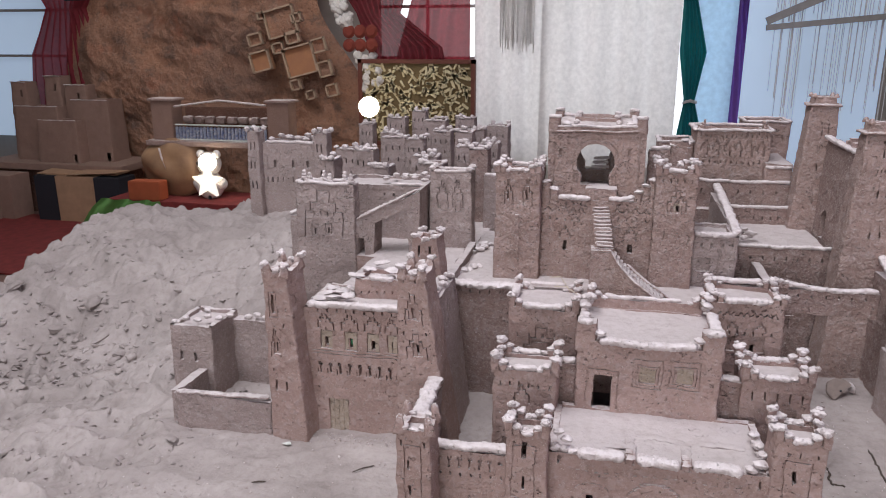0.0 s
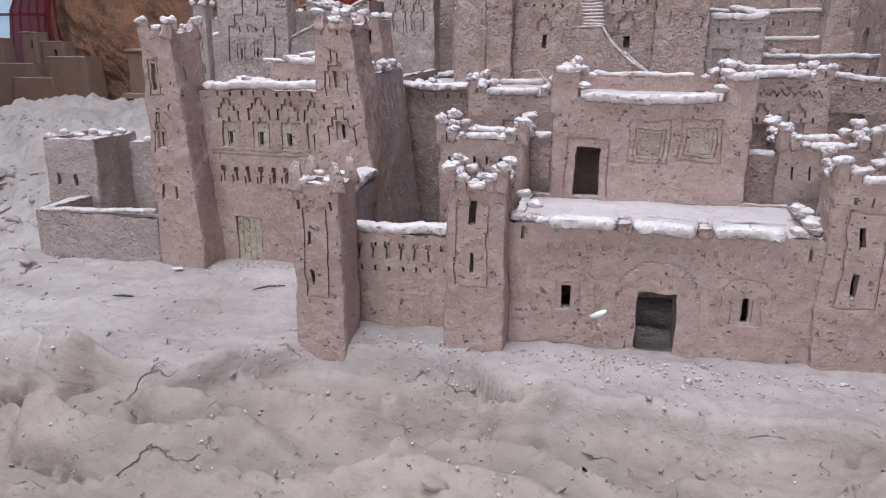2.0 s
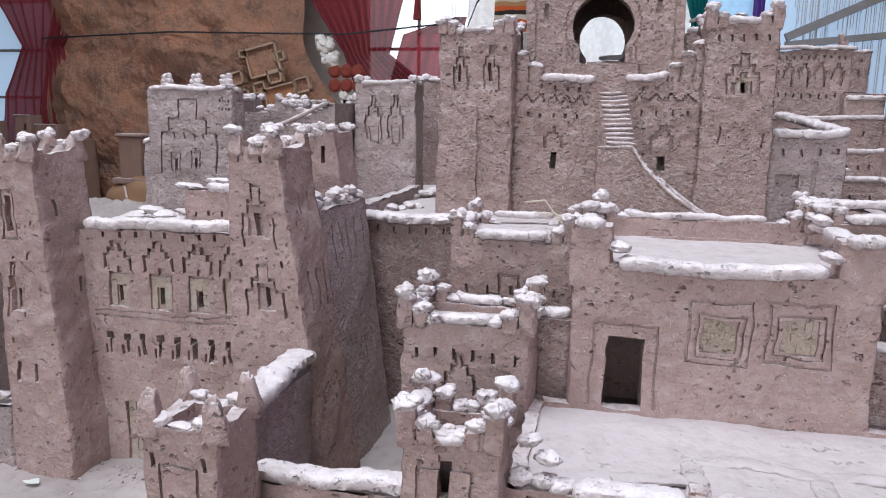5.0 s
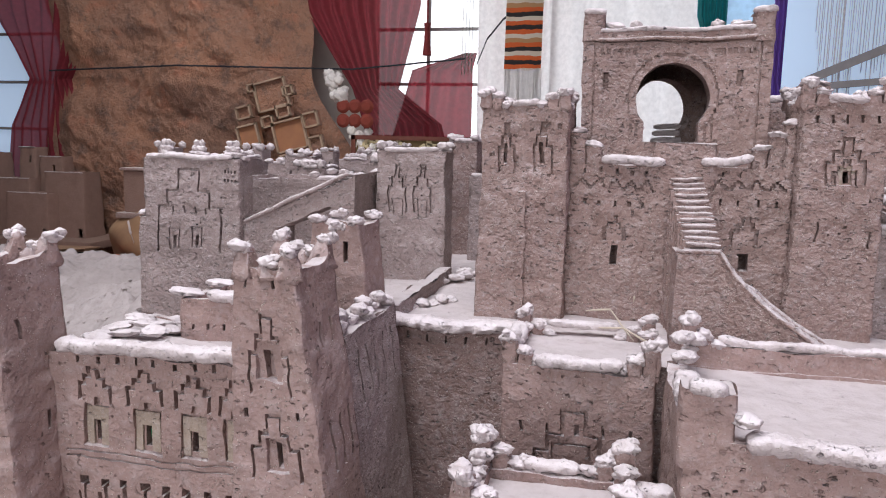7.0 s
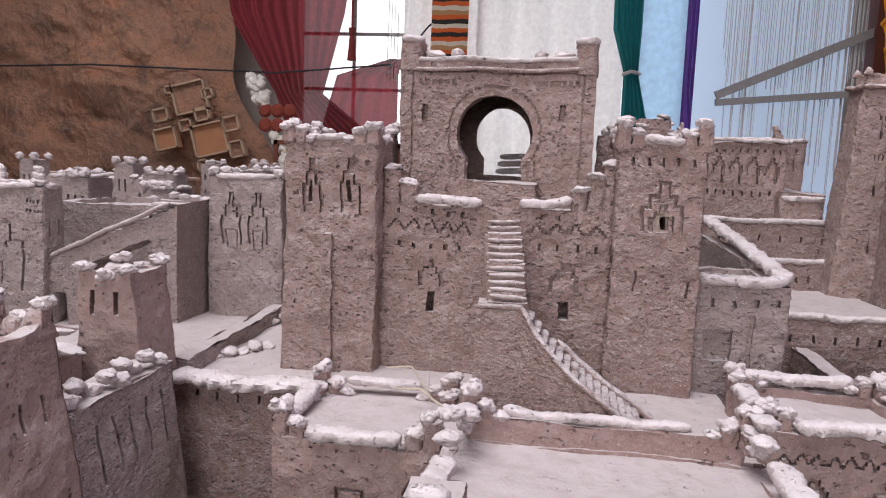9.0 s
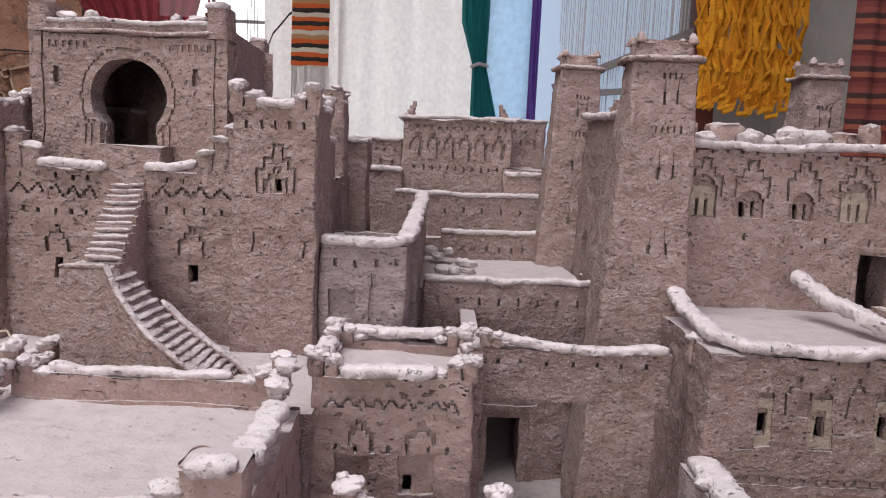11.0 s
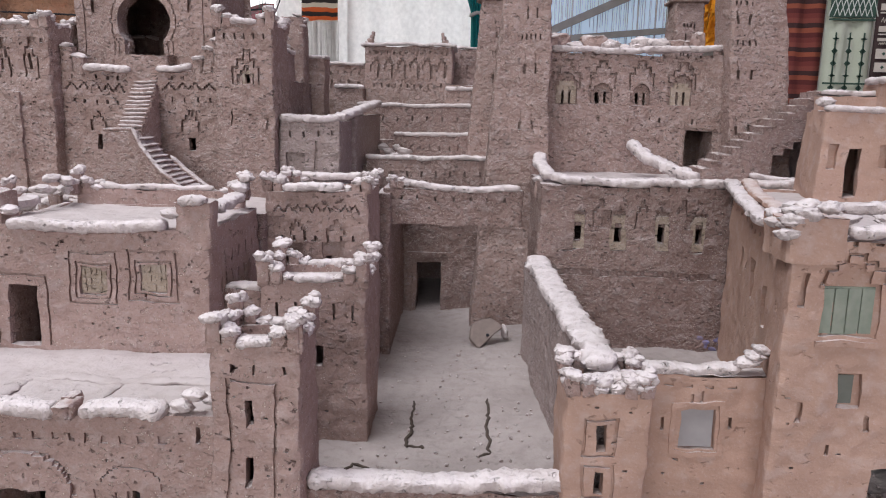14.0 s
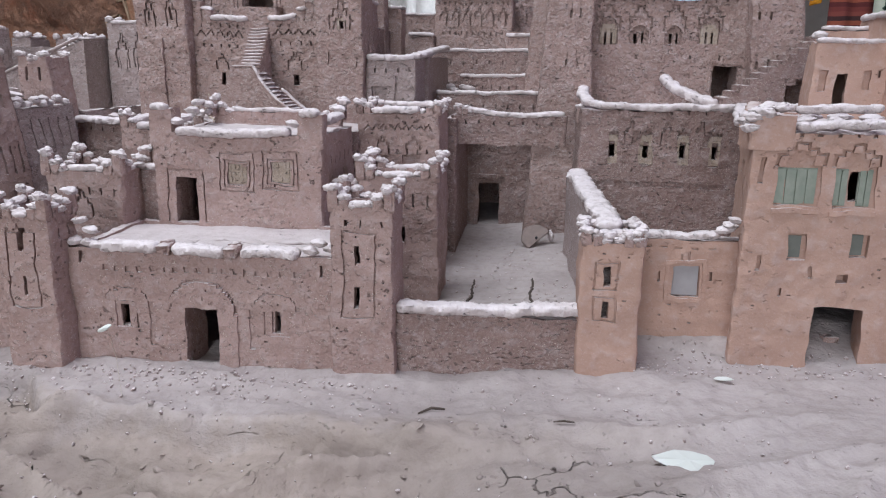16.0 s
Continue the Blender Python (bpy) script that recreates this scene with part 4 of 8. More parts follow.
t = house("clay_tower", "narrow mud tower with two slits and a chipped pale top", -0.5, 2.18, 0.1, "model tower")
shell("tower_wall", t, MUD, -0.568, -0.421, 2.13, 2.235, 0.05, 0.605, lean=0.012, lean_r=0.11, horn=0.008, feats={"S": [(-0.5316, -0.5193, 0.549, 0.585, 0.03), (-0.4755, -0.4633, 0.553, 0.585, 0.03)] + holes(-0.56, -0.49, 0.45, 0.6, 14, 15),
      "E": slots(2.15, 2.22, 0.3, 0.42, 2, 0.006)})
for x in (-0.551, -0.518, -0.489):
    for y in (2.138, 2.222):
        cap(t, x, y, 0.606 if x == -0.518 else 0.616, 0.0125, 4)

# raised terrace with its front wall, left of the citadel
t = house("clay_terrace", "raised mud terrace with dark front wall and broad dusty ledge", -0.4, 2.5, 0.1, "model terrace")
shell("terrace_wall", t, MUD_DARK, -0.46, -0.225, 2.20, 2.9, 0.05, 0.448, lean=0.0, flat_top=True, cell=0.02, roof_mat=ROOF,
      feats={"S": holes(-0.44, -0.25, 0.2, 0.42, 14, 16) + slots(-0.44, -0.25, 0.425, 0.437, 6)})
coping(t, [(-0.46, 2.205, 0.455), (-0.36, 2.203, 0.452), (-0.235, 2.205, 0.455)], 0.022, 0.42)
shell("upper_terrace", t, MUD, -0.80, -0.458, 2.16, 2.49, 0.02, 0.432, lean=0.0, flat_top=True, cell=0.03, roof_mat=ROOF)
shell("rear_terrace", t, MUD, -1.09, -0.458, 2.49, 3.3, 0.02, 0.432, lean=0.0, flat_top=True, cell=0.03, roof_mat=ROOF)
for k in range(5):
    dab(t, -0.45 + 0.012 * k, 2.32 + 0.022 * k, 0.448 + 0.006 * (k % 2), 0.014, 0.02, 0.009)

shell("lane_wall", t, MUD_GREY, -0.472, -0.448, 2.225, 2.62, 0.42, 0.474, lean=0, flat_top=True)
for k in range(7):
    dab(t, -0.44 + rnd.uniform(-.02, .04), 2.56 + 0.02 * k, 0.455 + 0.006 * (k % 2), 0.018, 0.014, 0.008, "stone")

# ---- buildings on the raised terrace ----
t = house("clay_house", "tall mud house with stepped carving and pointed roof lumps", -0.97, 2.6, 0.42)
shell("house_wall", t, MUD_GREY, -1.095, -0.862, 2.48, 2.555, 0.05, 0.69, lean=0.01, feats={"S": step_arch(-1.062, -0.905, 0.495, 0.672, 0.0055) + slots(-1.03, -0.93, 0.575, 0.59, 4) + slots(-0.90, -0.868, 0.662, 0.668, 4, 0.004) + slots(-0.90, -0.868, 0.645, 0.651, 4, 0.004)
      + frame_cut(-1.032, -1.006, 0.50, 0.545) + frame_cut(-0.978, -0.953, 0.503, 0.548) + [(-1.022, -1.014, 0.505, 0.53, 0.02), (-0.97, -0.962, 0.508, 0.53, 0.02)] + holes(-1.08, -0.88, 0.45, 0.68, 22, 20),
      "E": slots(2.49, 2.545, 0.60, 0.63, 2)})
rim_copings(t, -1.085, -0.872, 2.49, 2.545, 0.694, 0.01, 0.0095)
for k in range(6):
    x, y = -1.075 + 0.039 * k, 2.5 if k % 2 else 2.545
    for q in range(3):
        dab(t, x, y, 0.70 + 0.011 * q, 0.014 - 0.003 * q, 0.013 - 0.003 * q, 0.009)
shell("side_buttress", t, MUD_GREY, -1.135, -1.09, 2.52, 2.6, 0.05, 0.56, lean=0.01, flat_top=True)
coping(t, [(-1.13, 2.53, 0.566), (-1.10, 2.6, 0.575)], 0.012, 0.5)

t = house("clay_house", "low mud house with a crumbling stair over a dark arch", -0.75, 2.8, 0.42)
shell("house_wall", t, MUD_GREY, -1.04, -0.61, 2.76, 2.98, 0.38, 0.642, lean=0.0, feats={"S": slots(-0.86, -0.63, 0.60, 0.612, 6, 0.006)})
rim_copings(t, -0.862, -0.62, 2.768, 2.97, 0.647, 0.05, 0.009, "SN")
for k in range(10):
    dab(t, -0.86 + 0.026 * k, 2.86 + 0.05 * (k % 3), 0.65 + 0.008 * (k % 2), 0.017, 0.014, 0.009)
verts, faces = [], []
n = 36
for k in range(n + 1):
    f = k / n
    x, top, ya = -0.882 + 0.235 * f, 0.552 + 0.115 * (math.floor(f * 17) + 1) / 18, 2.50 + 0.07 * f
    low = 0.40
    if 0.33 < f < 0.83:
        low = 0.552 + 0.115 * f - 0.042 - 0.03 * max(0.0, (f - 0.76) / 0.07) ** 2
    elif 0.06 < f < 0.17:
        low = 0.492
    back = 2.765 if f > 0.82 else ya + 0.095
    verts += [wobble((x, ya, low), 0.002), wobble((x, ya - 0.001, (low + top) / 2), 0.003), wobble((x, ya, top), 0.002), wobble((x, back, top), 0.002), wobble((x, back, low), 0.001)]
    if k:
        p, q = 5 * k - 5, 5 * k
        faces += [(p, q, q + 1, p + 1), (p + 1, q + 1, q + 2, p + 2), (p + 2, q + 2, q + 3, p + 3), (p + 3, q + 3, q + 4, p + 4), (p + 4, q + 4, q, p)]
    if k in (0, n):
        faces.append(tuple(5 * k + i for i in range(5)))
from_faces("stair_body", verts, faces, MUD_GREY, t, sharp=50)
for k in range(17):
    f = (k + 0.5) / 18
    dab(t, -0.882 + 0.235 * f, 2.52 + 0.07 * f + rnd.uniform(0, .03), 0.554 + 0.115 * (k + 1) / 18, 0.010, 0.022, 0.0042, "tread")
coping(t, [(-0.882, 2.505, 0.556), (-0.77, 2.53, 0.612), (-0.66, 2.565, 0.668)], 0.0075, 0.7, MUD_GREY, "stair_kerb")

for x0, x1, y0, y1, z1, lab in ((-0.642, -0.478, 2.68, 2.765, 0.716, "square mud tower with stepped diamond carving and thin coping"), (-0.575, -0.487, 3.10, 3.20, 0.742, "plain grey mud tower behind a carved one")):
    t = house("clay_tower", lab, (x0 + x1) / 2, (y0 + y1) / 2, 0.43, "model tower")
    shell("tower_wall", t, MUD_GREY if x0 < -0.6 else MUD_DARK, x0, x1, y0, y1, 0.40, z1, lean=0.012, feats={"S": step_arch(x0 + 0.03, x0 + 0.075, 0.58, 0.69) + step_arch(x1 - 0.075, x1 - 0.03, 0.58, 0.69)
          + frame_cut(x0 + 0.04, x0 + 0.065, 0.57, 0.61) + frame_cut(x1 - 0.065, x1 - 0.04, 0.57, 0.61) + holes(x0 + 0.01, x1 - 0.01, 0.5, 0.69, 16, 22)} if x0 < -0.6 else {"E": slots(y0 + .02, y1 - .02, 0.6, 0.68, 3)})
    rim_copings(t, x0 + 0.008, x1 - 0.008, y0 + 0.008, y1 - 0.008, z1 + 0.004, 0.012, 0.0085)
    for x in (x0 + 0.012, x1 - 0.012):
        for y in (y0 + 0.012, y1 - 0.012):
            dab(t, x, y, z1 + 0.012, 0.015, 0.014, 0.011)

t = house("clay_wall", "stepped grey mud end wall behind the terrace", -0.37, 3.0, 0.43, "model wall")
for x0, x1, z1 in ((-0.49, -0.435, 0.65), (-0.435, -0.39, 0.62), (-0.39, -0.345, 0.59), (-0.345, -0.30, 0.565), (-0.30, -0.24, 0.545)):
    shell("wall_step", t, MUD_GREY, x0, x1 + 0.004, 3.0, 3.035, 0.40, z1, lean=0, flat_top=True, cell=0.02)
    coping(t, [(x0 + 0.003, 3.015, z1 + 0.004), (x1 - 0.003, 3.015, z1 + 0.004)], 0.013, 0.5)

# far castle on the back of the mound
t = house("clay_castle", "distant mud castle with twin corner towers and arched windows", -1.6, 3.6, 0.2, "model castle")
for x0, x1 in ((-1.82, -1.745), (-1.455, -1.375)):
    shell("castle_tower", t, MUD_GREY, x0, x1, 3.54, 3.63, 0.0, 0.735, lean=0.008, feats={"S": [(x0 + 0.018 + 0.024 * i, x0 + 0.026 + 0.024 * i, z, z + 0.04, 0.02) for i in (0, 1) for z in (0.64, 0.54, 0.44)]}, cell=0.02)
    for x in (x0 + 0.010, x1 - 0.010):
        for y in (3.548, 3.622):
            dab(t, x, y, 0.745, 0.016, 0.015, 0.016)
shell("castle_wall", t, MUD_GREY, -1.75, -1.45, 3.58, 3.8, 0.0, 0.675, lean=0.0, cell=0.02, feats={"S": [f for c in (-1.68, -1.58, -1.50) for f in arch_line(c - 0.038, c + 0.038, 0.53, 0.64) + [(c - 0.008, c + 0.008, 0.55, 0.59, 0.02)]]
      + slots(-1.74, -1.46, 0.47, 0.50, 10, 0.007)})
rim_copings(t, -1.74, -1.46, 3.59, 3.79, 0.681, 0.01, 0.012, "SNE")
for k in range(9):
    dab(t, -1.73 + 0.032 * k, 3.66 + 0.05 * (k % 3), 0.687 + 0.012 * (k % 2), 0.02, 0.018, 0.012)

r = random.Random(11)
quarter = [(-1.2, 3.12, 0.09, 0.13, 0.68), (-1.12, 3.39, 0.11, 0.11, 0.685), (-0.95, 3.1, 0.1, 0.12, 0.66), (-0.99, 3.82, 0.11, 0.11, 0.69), (-0.73, 3.12, 0.12, 0.12, 0.68), (-0.8, 4.18, 0.11, 0.13, 0.69),
           (-1.46, 4.44, 0.1, 0.1, 0.69), (-1.39, 4.86, 0.14, 0.11, 0.69), (-1.1, 4.74, 0.16, 0.12, 0.69), (-0.94, 4.93, 0.14, 0.13, 0.69), (-0.69, 4.71, 0.15, 0.14, 0.67), (-1.28, 5.03, 0.11, 0.11, 0.72),
           (-1.30, 3.66, 0.13, 0.12, 0.65), (-0.85, 3.48, 0.14, 0.12, 0.655), (-0.68, 3.62, 0.11, 0.13, 0.69), (-1.17, 4.06, 0.15, 0.13, 0.665), (-0.97, 4.36, 0.13, 0.12, 0.67), (-1.28, 4.32, 0.11, 0.12, 0.66), (-0.62, 3.95, 0.11, 0.12, 0.66), (-0.80, 4.55, 0.12, 0.1, 0.66)]
for x, y, w, d, z in quarter:
    t = house("clay_house", "small crowded mud house with a flat dusty roof", x, y, 0.42)
    shell("house_wall", t, MUD_GREY, x - w / 2, x + w / 2, y - d / 2, y + d / 2, 0.05, z, lean=0.01, sink=0.02 + 0.012 * (w > 0.12), cell=0.025,
          feats={"S": slots(x - w / 2 + 0.01, x + w / 2 - 0.01, z - 0.07, z - 0.045, 3, 0.008, 0.02) + slots(x - w / 2 + 0.01, x + w / 2 - 0.01, z - 0.13, z - 0.11, 2, 0.008, 0.02)})
    rim_copings(t, x - w / 2 + 0.01, x + w / 2 - 0.01, y - d / 2 + 0.008, y + d / 2 - 0.008, z + 0.004, 0.018, 0.009, "SE")
    for q in range(5):
        dab(t, x + r.uniform(-w, w) * 0.42, y + r.choice((-d, d)) * 0.42, z + 0.012, 0.015, 0.014, r.uniform(0.008, 0.018))

# ---- citadel ----
t = house("clay_citadel", "mud citadel with two carved towers, stepped walls and small windows", -0.03, 2.38, 0.45, "model castle")
shell("terrace", t, MUD_DARK, -0.24, 0.31, 2.063, 2.42, 0.2, 0.452, lean=0, flat_top=True, cell=0.03)
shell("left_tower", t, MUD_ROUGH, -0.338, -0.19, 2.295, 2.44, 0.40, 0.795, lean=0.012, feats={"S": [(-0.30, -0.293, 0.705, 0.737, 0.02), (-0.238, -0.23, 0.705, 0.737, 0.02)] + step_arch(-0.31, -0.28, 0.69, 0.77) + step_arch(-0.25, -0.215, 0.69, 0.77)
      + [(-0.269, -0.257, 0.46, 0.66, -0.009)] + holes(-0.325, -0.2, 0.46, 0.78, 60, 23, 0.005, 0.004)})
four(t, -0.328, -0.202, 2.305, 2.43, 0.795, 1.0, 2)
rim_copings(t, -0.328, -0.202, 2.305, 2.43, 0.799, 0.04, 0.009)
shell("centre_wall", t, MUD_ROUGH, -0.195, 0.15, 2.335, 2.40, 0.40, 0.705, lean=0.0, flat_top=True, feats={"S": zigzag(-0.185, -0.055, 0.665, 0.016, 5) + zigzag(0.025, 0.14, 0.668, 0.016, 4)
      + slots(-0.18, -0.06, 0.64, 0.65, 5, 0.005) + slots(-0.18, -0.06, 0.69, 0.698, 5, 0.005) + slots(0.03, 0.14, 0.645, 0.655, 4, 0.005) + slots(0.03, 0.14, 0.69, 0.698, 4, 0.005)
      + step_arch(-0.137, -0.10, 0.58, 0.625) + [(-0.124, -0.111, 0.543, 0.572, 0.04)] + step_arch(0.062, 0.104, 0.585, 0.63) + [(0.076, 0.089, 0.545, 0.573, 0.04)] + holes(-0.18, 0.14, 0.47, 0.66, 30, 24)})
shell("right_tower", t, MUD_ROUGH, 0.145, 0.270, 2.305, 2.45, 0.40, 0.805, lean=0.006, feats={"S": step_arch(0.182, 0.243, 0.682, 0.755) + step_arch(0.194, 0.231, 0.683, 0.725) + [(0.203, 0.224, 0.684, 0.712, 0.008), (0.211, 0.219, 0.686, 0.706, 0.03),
      (0.175, 0.179, 0.60, 0.63, 0.008), (0.25, 0.254, 0.59, 0.62, 0.008)] + slots(0.155, 0.262, 0.775, 0.787, 5, 0.005, 0.012) + holes(0.155, 0.26, 0.47, 0.77, 26, 25), "E": slots(2.33, 2.43, 0.62, 0.7, 3, 0.006, 0.01)})
for b0, b1, c0, c1 in ((0.2025, 0.2085, 0.685, 0.708), (0.2205, 0.2245, 0.685, 0.708), (0.2045, 0.2235, 0.706, 0.713)):
    bm = bmesh.new()
    slab(bm, b0, b1, 2.309, 2.3155, c0, c1, 0.0012)
    part("plaster_band", bm, MUD_PALE, t, "pale plaster round the niche", smooth=False)
corner(t, 0.153, 2.315, 0.805, 1, 1, 1.0, 3)
corner(t, 0.262, 2.315, 0.805, -1, 1, 1.0, 3)
corner(t, 0.153, 2.44, 0.805, 1, -1, 1.0, 2)
corner(t, 0.262, 2.44, 0.805, -1, -1, 1.0, 2)
coping(t, [(0.18, 2.312, 0.812), (0.235, 2.312, 0.812)], 0.011, 0.6)
coping(t, [(-0.142, 2.338, 0.712), (-0.09, 2.336, 0.713), (-0.043, 2.338, 0.712)], 0.0125, 0.62)
coping(t, [(0.012, 2.338, 0.715), (0.05, 2.336, 0.717), (0.088, 2.338, 0.722)], 0.0115, 0.62)
for x0, x1, z1 in ((-0.195, -0.168, 0.757), (-0.168, -0.142, 0.735), (0.088, 0.112, 0.735), (0.112, 0.135, 0.755), (0.132, 0.152, 0.775)):
    shell("wall_step", t, MUD_ROUGH, x0, x1, 2.337, 2.37, 0.69, z1, lean=0, flat_top=True)
    dab(t, (x0 + x1) / 2, 2.345, z1 + 0.002, 0.016, 0.014, 0.007, "merlon")
shell("landing", t, MUD_ROUGH, -0.06, 0.035, 2.34, 2.42, 0.66, 0.742, lean=0, flat_top=True)
shell("court", t, MUD_DARK, -0.185, 0.262, 2.402, 2.74, 0.40, 0.70, lean=0, flat_top=True, cell=0.04)
shell("rear_tower", t, MUD_ROUGH, 0.196, 0.270, 2.62, 2.70, 0.40, 0.855, lean=0.018, feats={"S": holes(0.21, 0.26, 0.6, 0.84, 10, 61), "E": slots(2.64, 2.68, 0.80, 0.83, 2) + slots(2.64, 2.68, 0.74, 0.77, 2)})
for x, y, z in ((0.212, 2.635, 0.845), (0.246, 2.635, 0.862), (0.252, 2.685, 0.858), (0.256, 2.65, 0.848), (0.256, 2.64, 0.836)):
    dab(t, x, y, z, 0.014, 0.012, 0.005)
shell("rear_curtain", t, MUD_ROUGH, 0.135, 0.21, 2.635, 2.67, 0.40, 0.826, lean=0.0, flat_top=True)
coping(t, [(0.14, 2.645, 0.832), (0.205, 2.645, 0.834)], 0.012, 0.6)
for k in range(4):
    dab(t, 0.236, 2.555, 0.80 - 0.018 * k, 0.013, 0.012, 0.006)
for x0, x1, y0, y1, z1 in ((0.222, 0.262, 2.46, 2.56, 0.762), (0.240, 0.300, 2.72, 2.80, 0.765), (-0.19, -0.12, 2.62, 2.7, 0.80)):
    shell("rear_wall", t, MUD_ROUGH, x0, x1, y0, y1, 0.40, z1, lean=0.01, cell=0.025)
    rim_copings(t, x0 + 0.006, x1 - 0.006, y0 + 0.006, y1 - 0.006, z1 + 0.004, 0.004, 0.008)

# stair of the citadel: one flight straight out of the gate, one turning along the wall
t = house("clay_stair", "worn mud stair turning down from the gate, ladder-like rungs", 0.0, 2.25, 0.45, "model stair")
n = 9
for k in range(n):
    ya, yb = 2.335 - 0.135 * k / n, 2.335 - 0.135 * (k + 1) / n
    sh = 0.02 * (k + 0.5) / n
    bm = bmesh.new()
    slab(bm, -0.036 + sh, 0.016 + sh, yb - 0.002, ya, 0.45, 0.690 - 0.098 * (k + 1) / n)
    part("stair_step", bm, MUD_ROUGH, t, smooth=False)
for k in range(12):
    f = (k + 0.4) / 12
    y, sh, z = 2.335 - 0.135 * f, 0.02 * f, 0.690 - 0.098 * f
    coping(t, [(-0.034 + sh, y, z), (-0.01 + sh, y + 0.002, z - 0.001), (0.014 + sh, y, z)], 0.0056, 0.6, MUD_GREY, "tread")


def flight(f):
    """Outer edge, inner edge and height of the lower flight: a flat landing, then a curve down along the wall."""
    g = max(0.0, (f - 0.28) / 0.72)
    return -0.030 + 0.215 * f, 2.168 - 0.055 * math.sin(g * 2.0), 2.24 - 0.03 * g, 0.588 - 0.132 * g ** 0.72


verts, faces = [], []
n = 22
for k in range(n + 1):
    x, y0, y1, top = flight(k / n)
    b = len(verts)
    verts += [wobble((x, y0, 0.44), 0.001), wobble((x, y0, top), 0.002), wobble((x, y1, top), 0.002), wobble((x, y1, 0.44), 0.001)]
    if k:
        a = b - 4
        faces += [(a, b, b + 1, a + 1), (a + 1, b + 1, b + 2, a + 2), (a + 2, b + 2, b + 3, a + 3)]
    if k in (0, n):
        faces.append((b, b + 1, b + 2, b + 3))
from_faces("lower_flight", verts, faces, MUD_ROUGH, t)
for k in range(15):
    x, y0, y1, top = flight(0.29 + 0.69 * (k + 0.4) / 15)
    coping(t, [(x, y0 + 0.010, top - 0.003), (x + 0.003, y1 - 0.004, top - 0.002)], 0.0075, 0.42, MUD_DARK, "tread")
edge = [flight(f) for f in (0.0, 0.14, 0.27, 0.36, 0.48, 0.62, 0.78, 0.9)]
coping(t, [(x, y0 + 0.003, top + 0.002) for x, y0, y1, top in edge], 0.0048, 0.8, MUD_ROUGH, "stair_kerb")
edge = [flight(f) for f in (0.5, 0.65, 0.8, 1.0, 1.12)]
coping(t, [(x, y1, top + 0.005) for x, y0, y1, top in edge], 0.0075, 0.8, MUD_ROUGH, "stair_kerb")
for a, b in (((-0.13, 2.16, 0.475), (-0.06, 2.13, 0.468)), ((-0.15, 2.2, 0.49), (-0.08, 2.18, 0.46)), ((-0.085, 2.16, 0.46), (-0.082, 2.165, 0.52))):
    tw = coping(None, [a, ((a[0] + b[0]) / 2, a[1], max(a[2], b[2]) + 0.004), b], 0.0015, 1.0, STRAW, "twig")
    tagged(tw, "pale dry bent twig lying on the terrace", "twig", "twigs")

# great gate with its horseshoe arch
t = house("clay_gate", "tall mud gate wall with a through horseshoe arch and corner posts", -0.03, 2.42, 0.7, "model gate")
GATE_BACK = 2.74
cx, cz, rr = -0.0355, 0.815, 0.0585
hole = []
for k in range(18):
    za = cz - rr * 0.72 + (rr * 1.72) * k / 18
    zb = cz - rr * 0.72 + (rr * 1.72) * (k + 1) / 18
    half = math.sqrt(max(0.0, rr * rr - ((za + zb) / 2 - cz) ** 2))
    hole.append((cx - half, cx + half, za, zb))
hole.append((cx - 0.043, cx + 0.043, 0.742, cz - rr * 0.72))
ringcut = []
for k in range(24):
    za = cz - rr * 0.9 + rr * 2.16 * k / 24
    zb = cz - rr * 0.9 + rr * 2.16 * (k + 1) / 24
    zm = (za + zb) / 2 - cz
    o, i = math.sqrt(max(0.0, (rr * 1.26) ** 2 - zm * zm)), math.sqrt(max(0.0, (rr * 1.20) ** 2 - zm * zm))
    ringcut += [(cx - o, cx - i, za, zb, 0.004), (cx + i, cx + o, za, zb, 0.004)]
for sa in (0.052, 0.062):
    ringcut += [(cx - sa - 0.004, cx - sa, 0.742, 0.772, 0.004), (cx + sa, cx + sa + 0.004, 0.742, 0.772, 0.004)]
cut = frame_cut(-0.164, 0.098, 0.742, 0.908, 0.0035, bottom=False) + slots(-0.155, -0.095, 0.885, 0.895, 6, 0.006, 0.004) + slots(0.025, 0.09, 0.885, 0.895, 7, 0.006, 0.004)
cut += [(-0.148, -0.139, 0.832, 0.858, 0.012), (0.062, 0.071, 0.836, 0.862, 0.012)] + ringcut
zs = lines(0.70, 0.925, 0.012, [v for f in hole for v in f[2:4]] + [v for f in cut for v in f[2:4]])
xs = lines(-0.182, 0.115, 0.012, [v for f in hole for v in f[:2]] + [v for f in cut for v in f[:2]])
verts, faces, index = [], [], {}


def gate_vert(i, j, y):
    key = (i, j, round(y, 4))
    if key not in index:
        index[key] = len(verts)
        x, z = xs[i], zs[j]
        far = math.hypot(x - cx, z - cz)
        if abs(far - rr) < 0.0048 and z > cz - 0.7 * rr:
            x, z = cx + (x - cx) * rr / far, cz + (z - cz) * rr / far
        if y == GATE_BACK:
            x = -0.0475 + (x + 0.0355) * 0.95
        verts.append(wobble((x, y, z), 0.0013))
    return index[key]


def is_open(i, j):
    if not (0 <= i < len(xs) - 1 and 0 <= j < len(zs) - 1):
        return True
    a, z = (xs[i] + xs[i + 1]) / 2, (zs[j] + zs[j + 1]) / 2
    return any(f[0] < a < f[1] and f[2] < z < f[3] for f in hole)


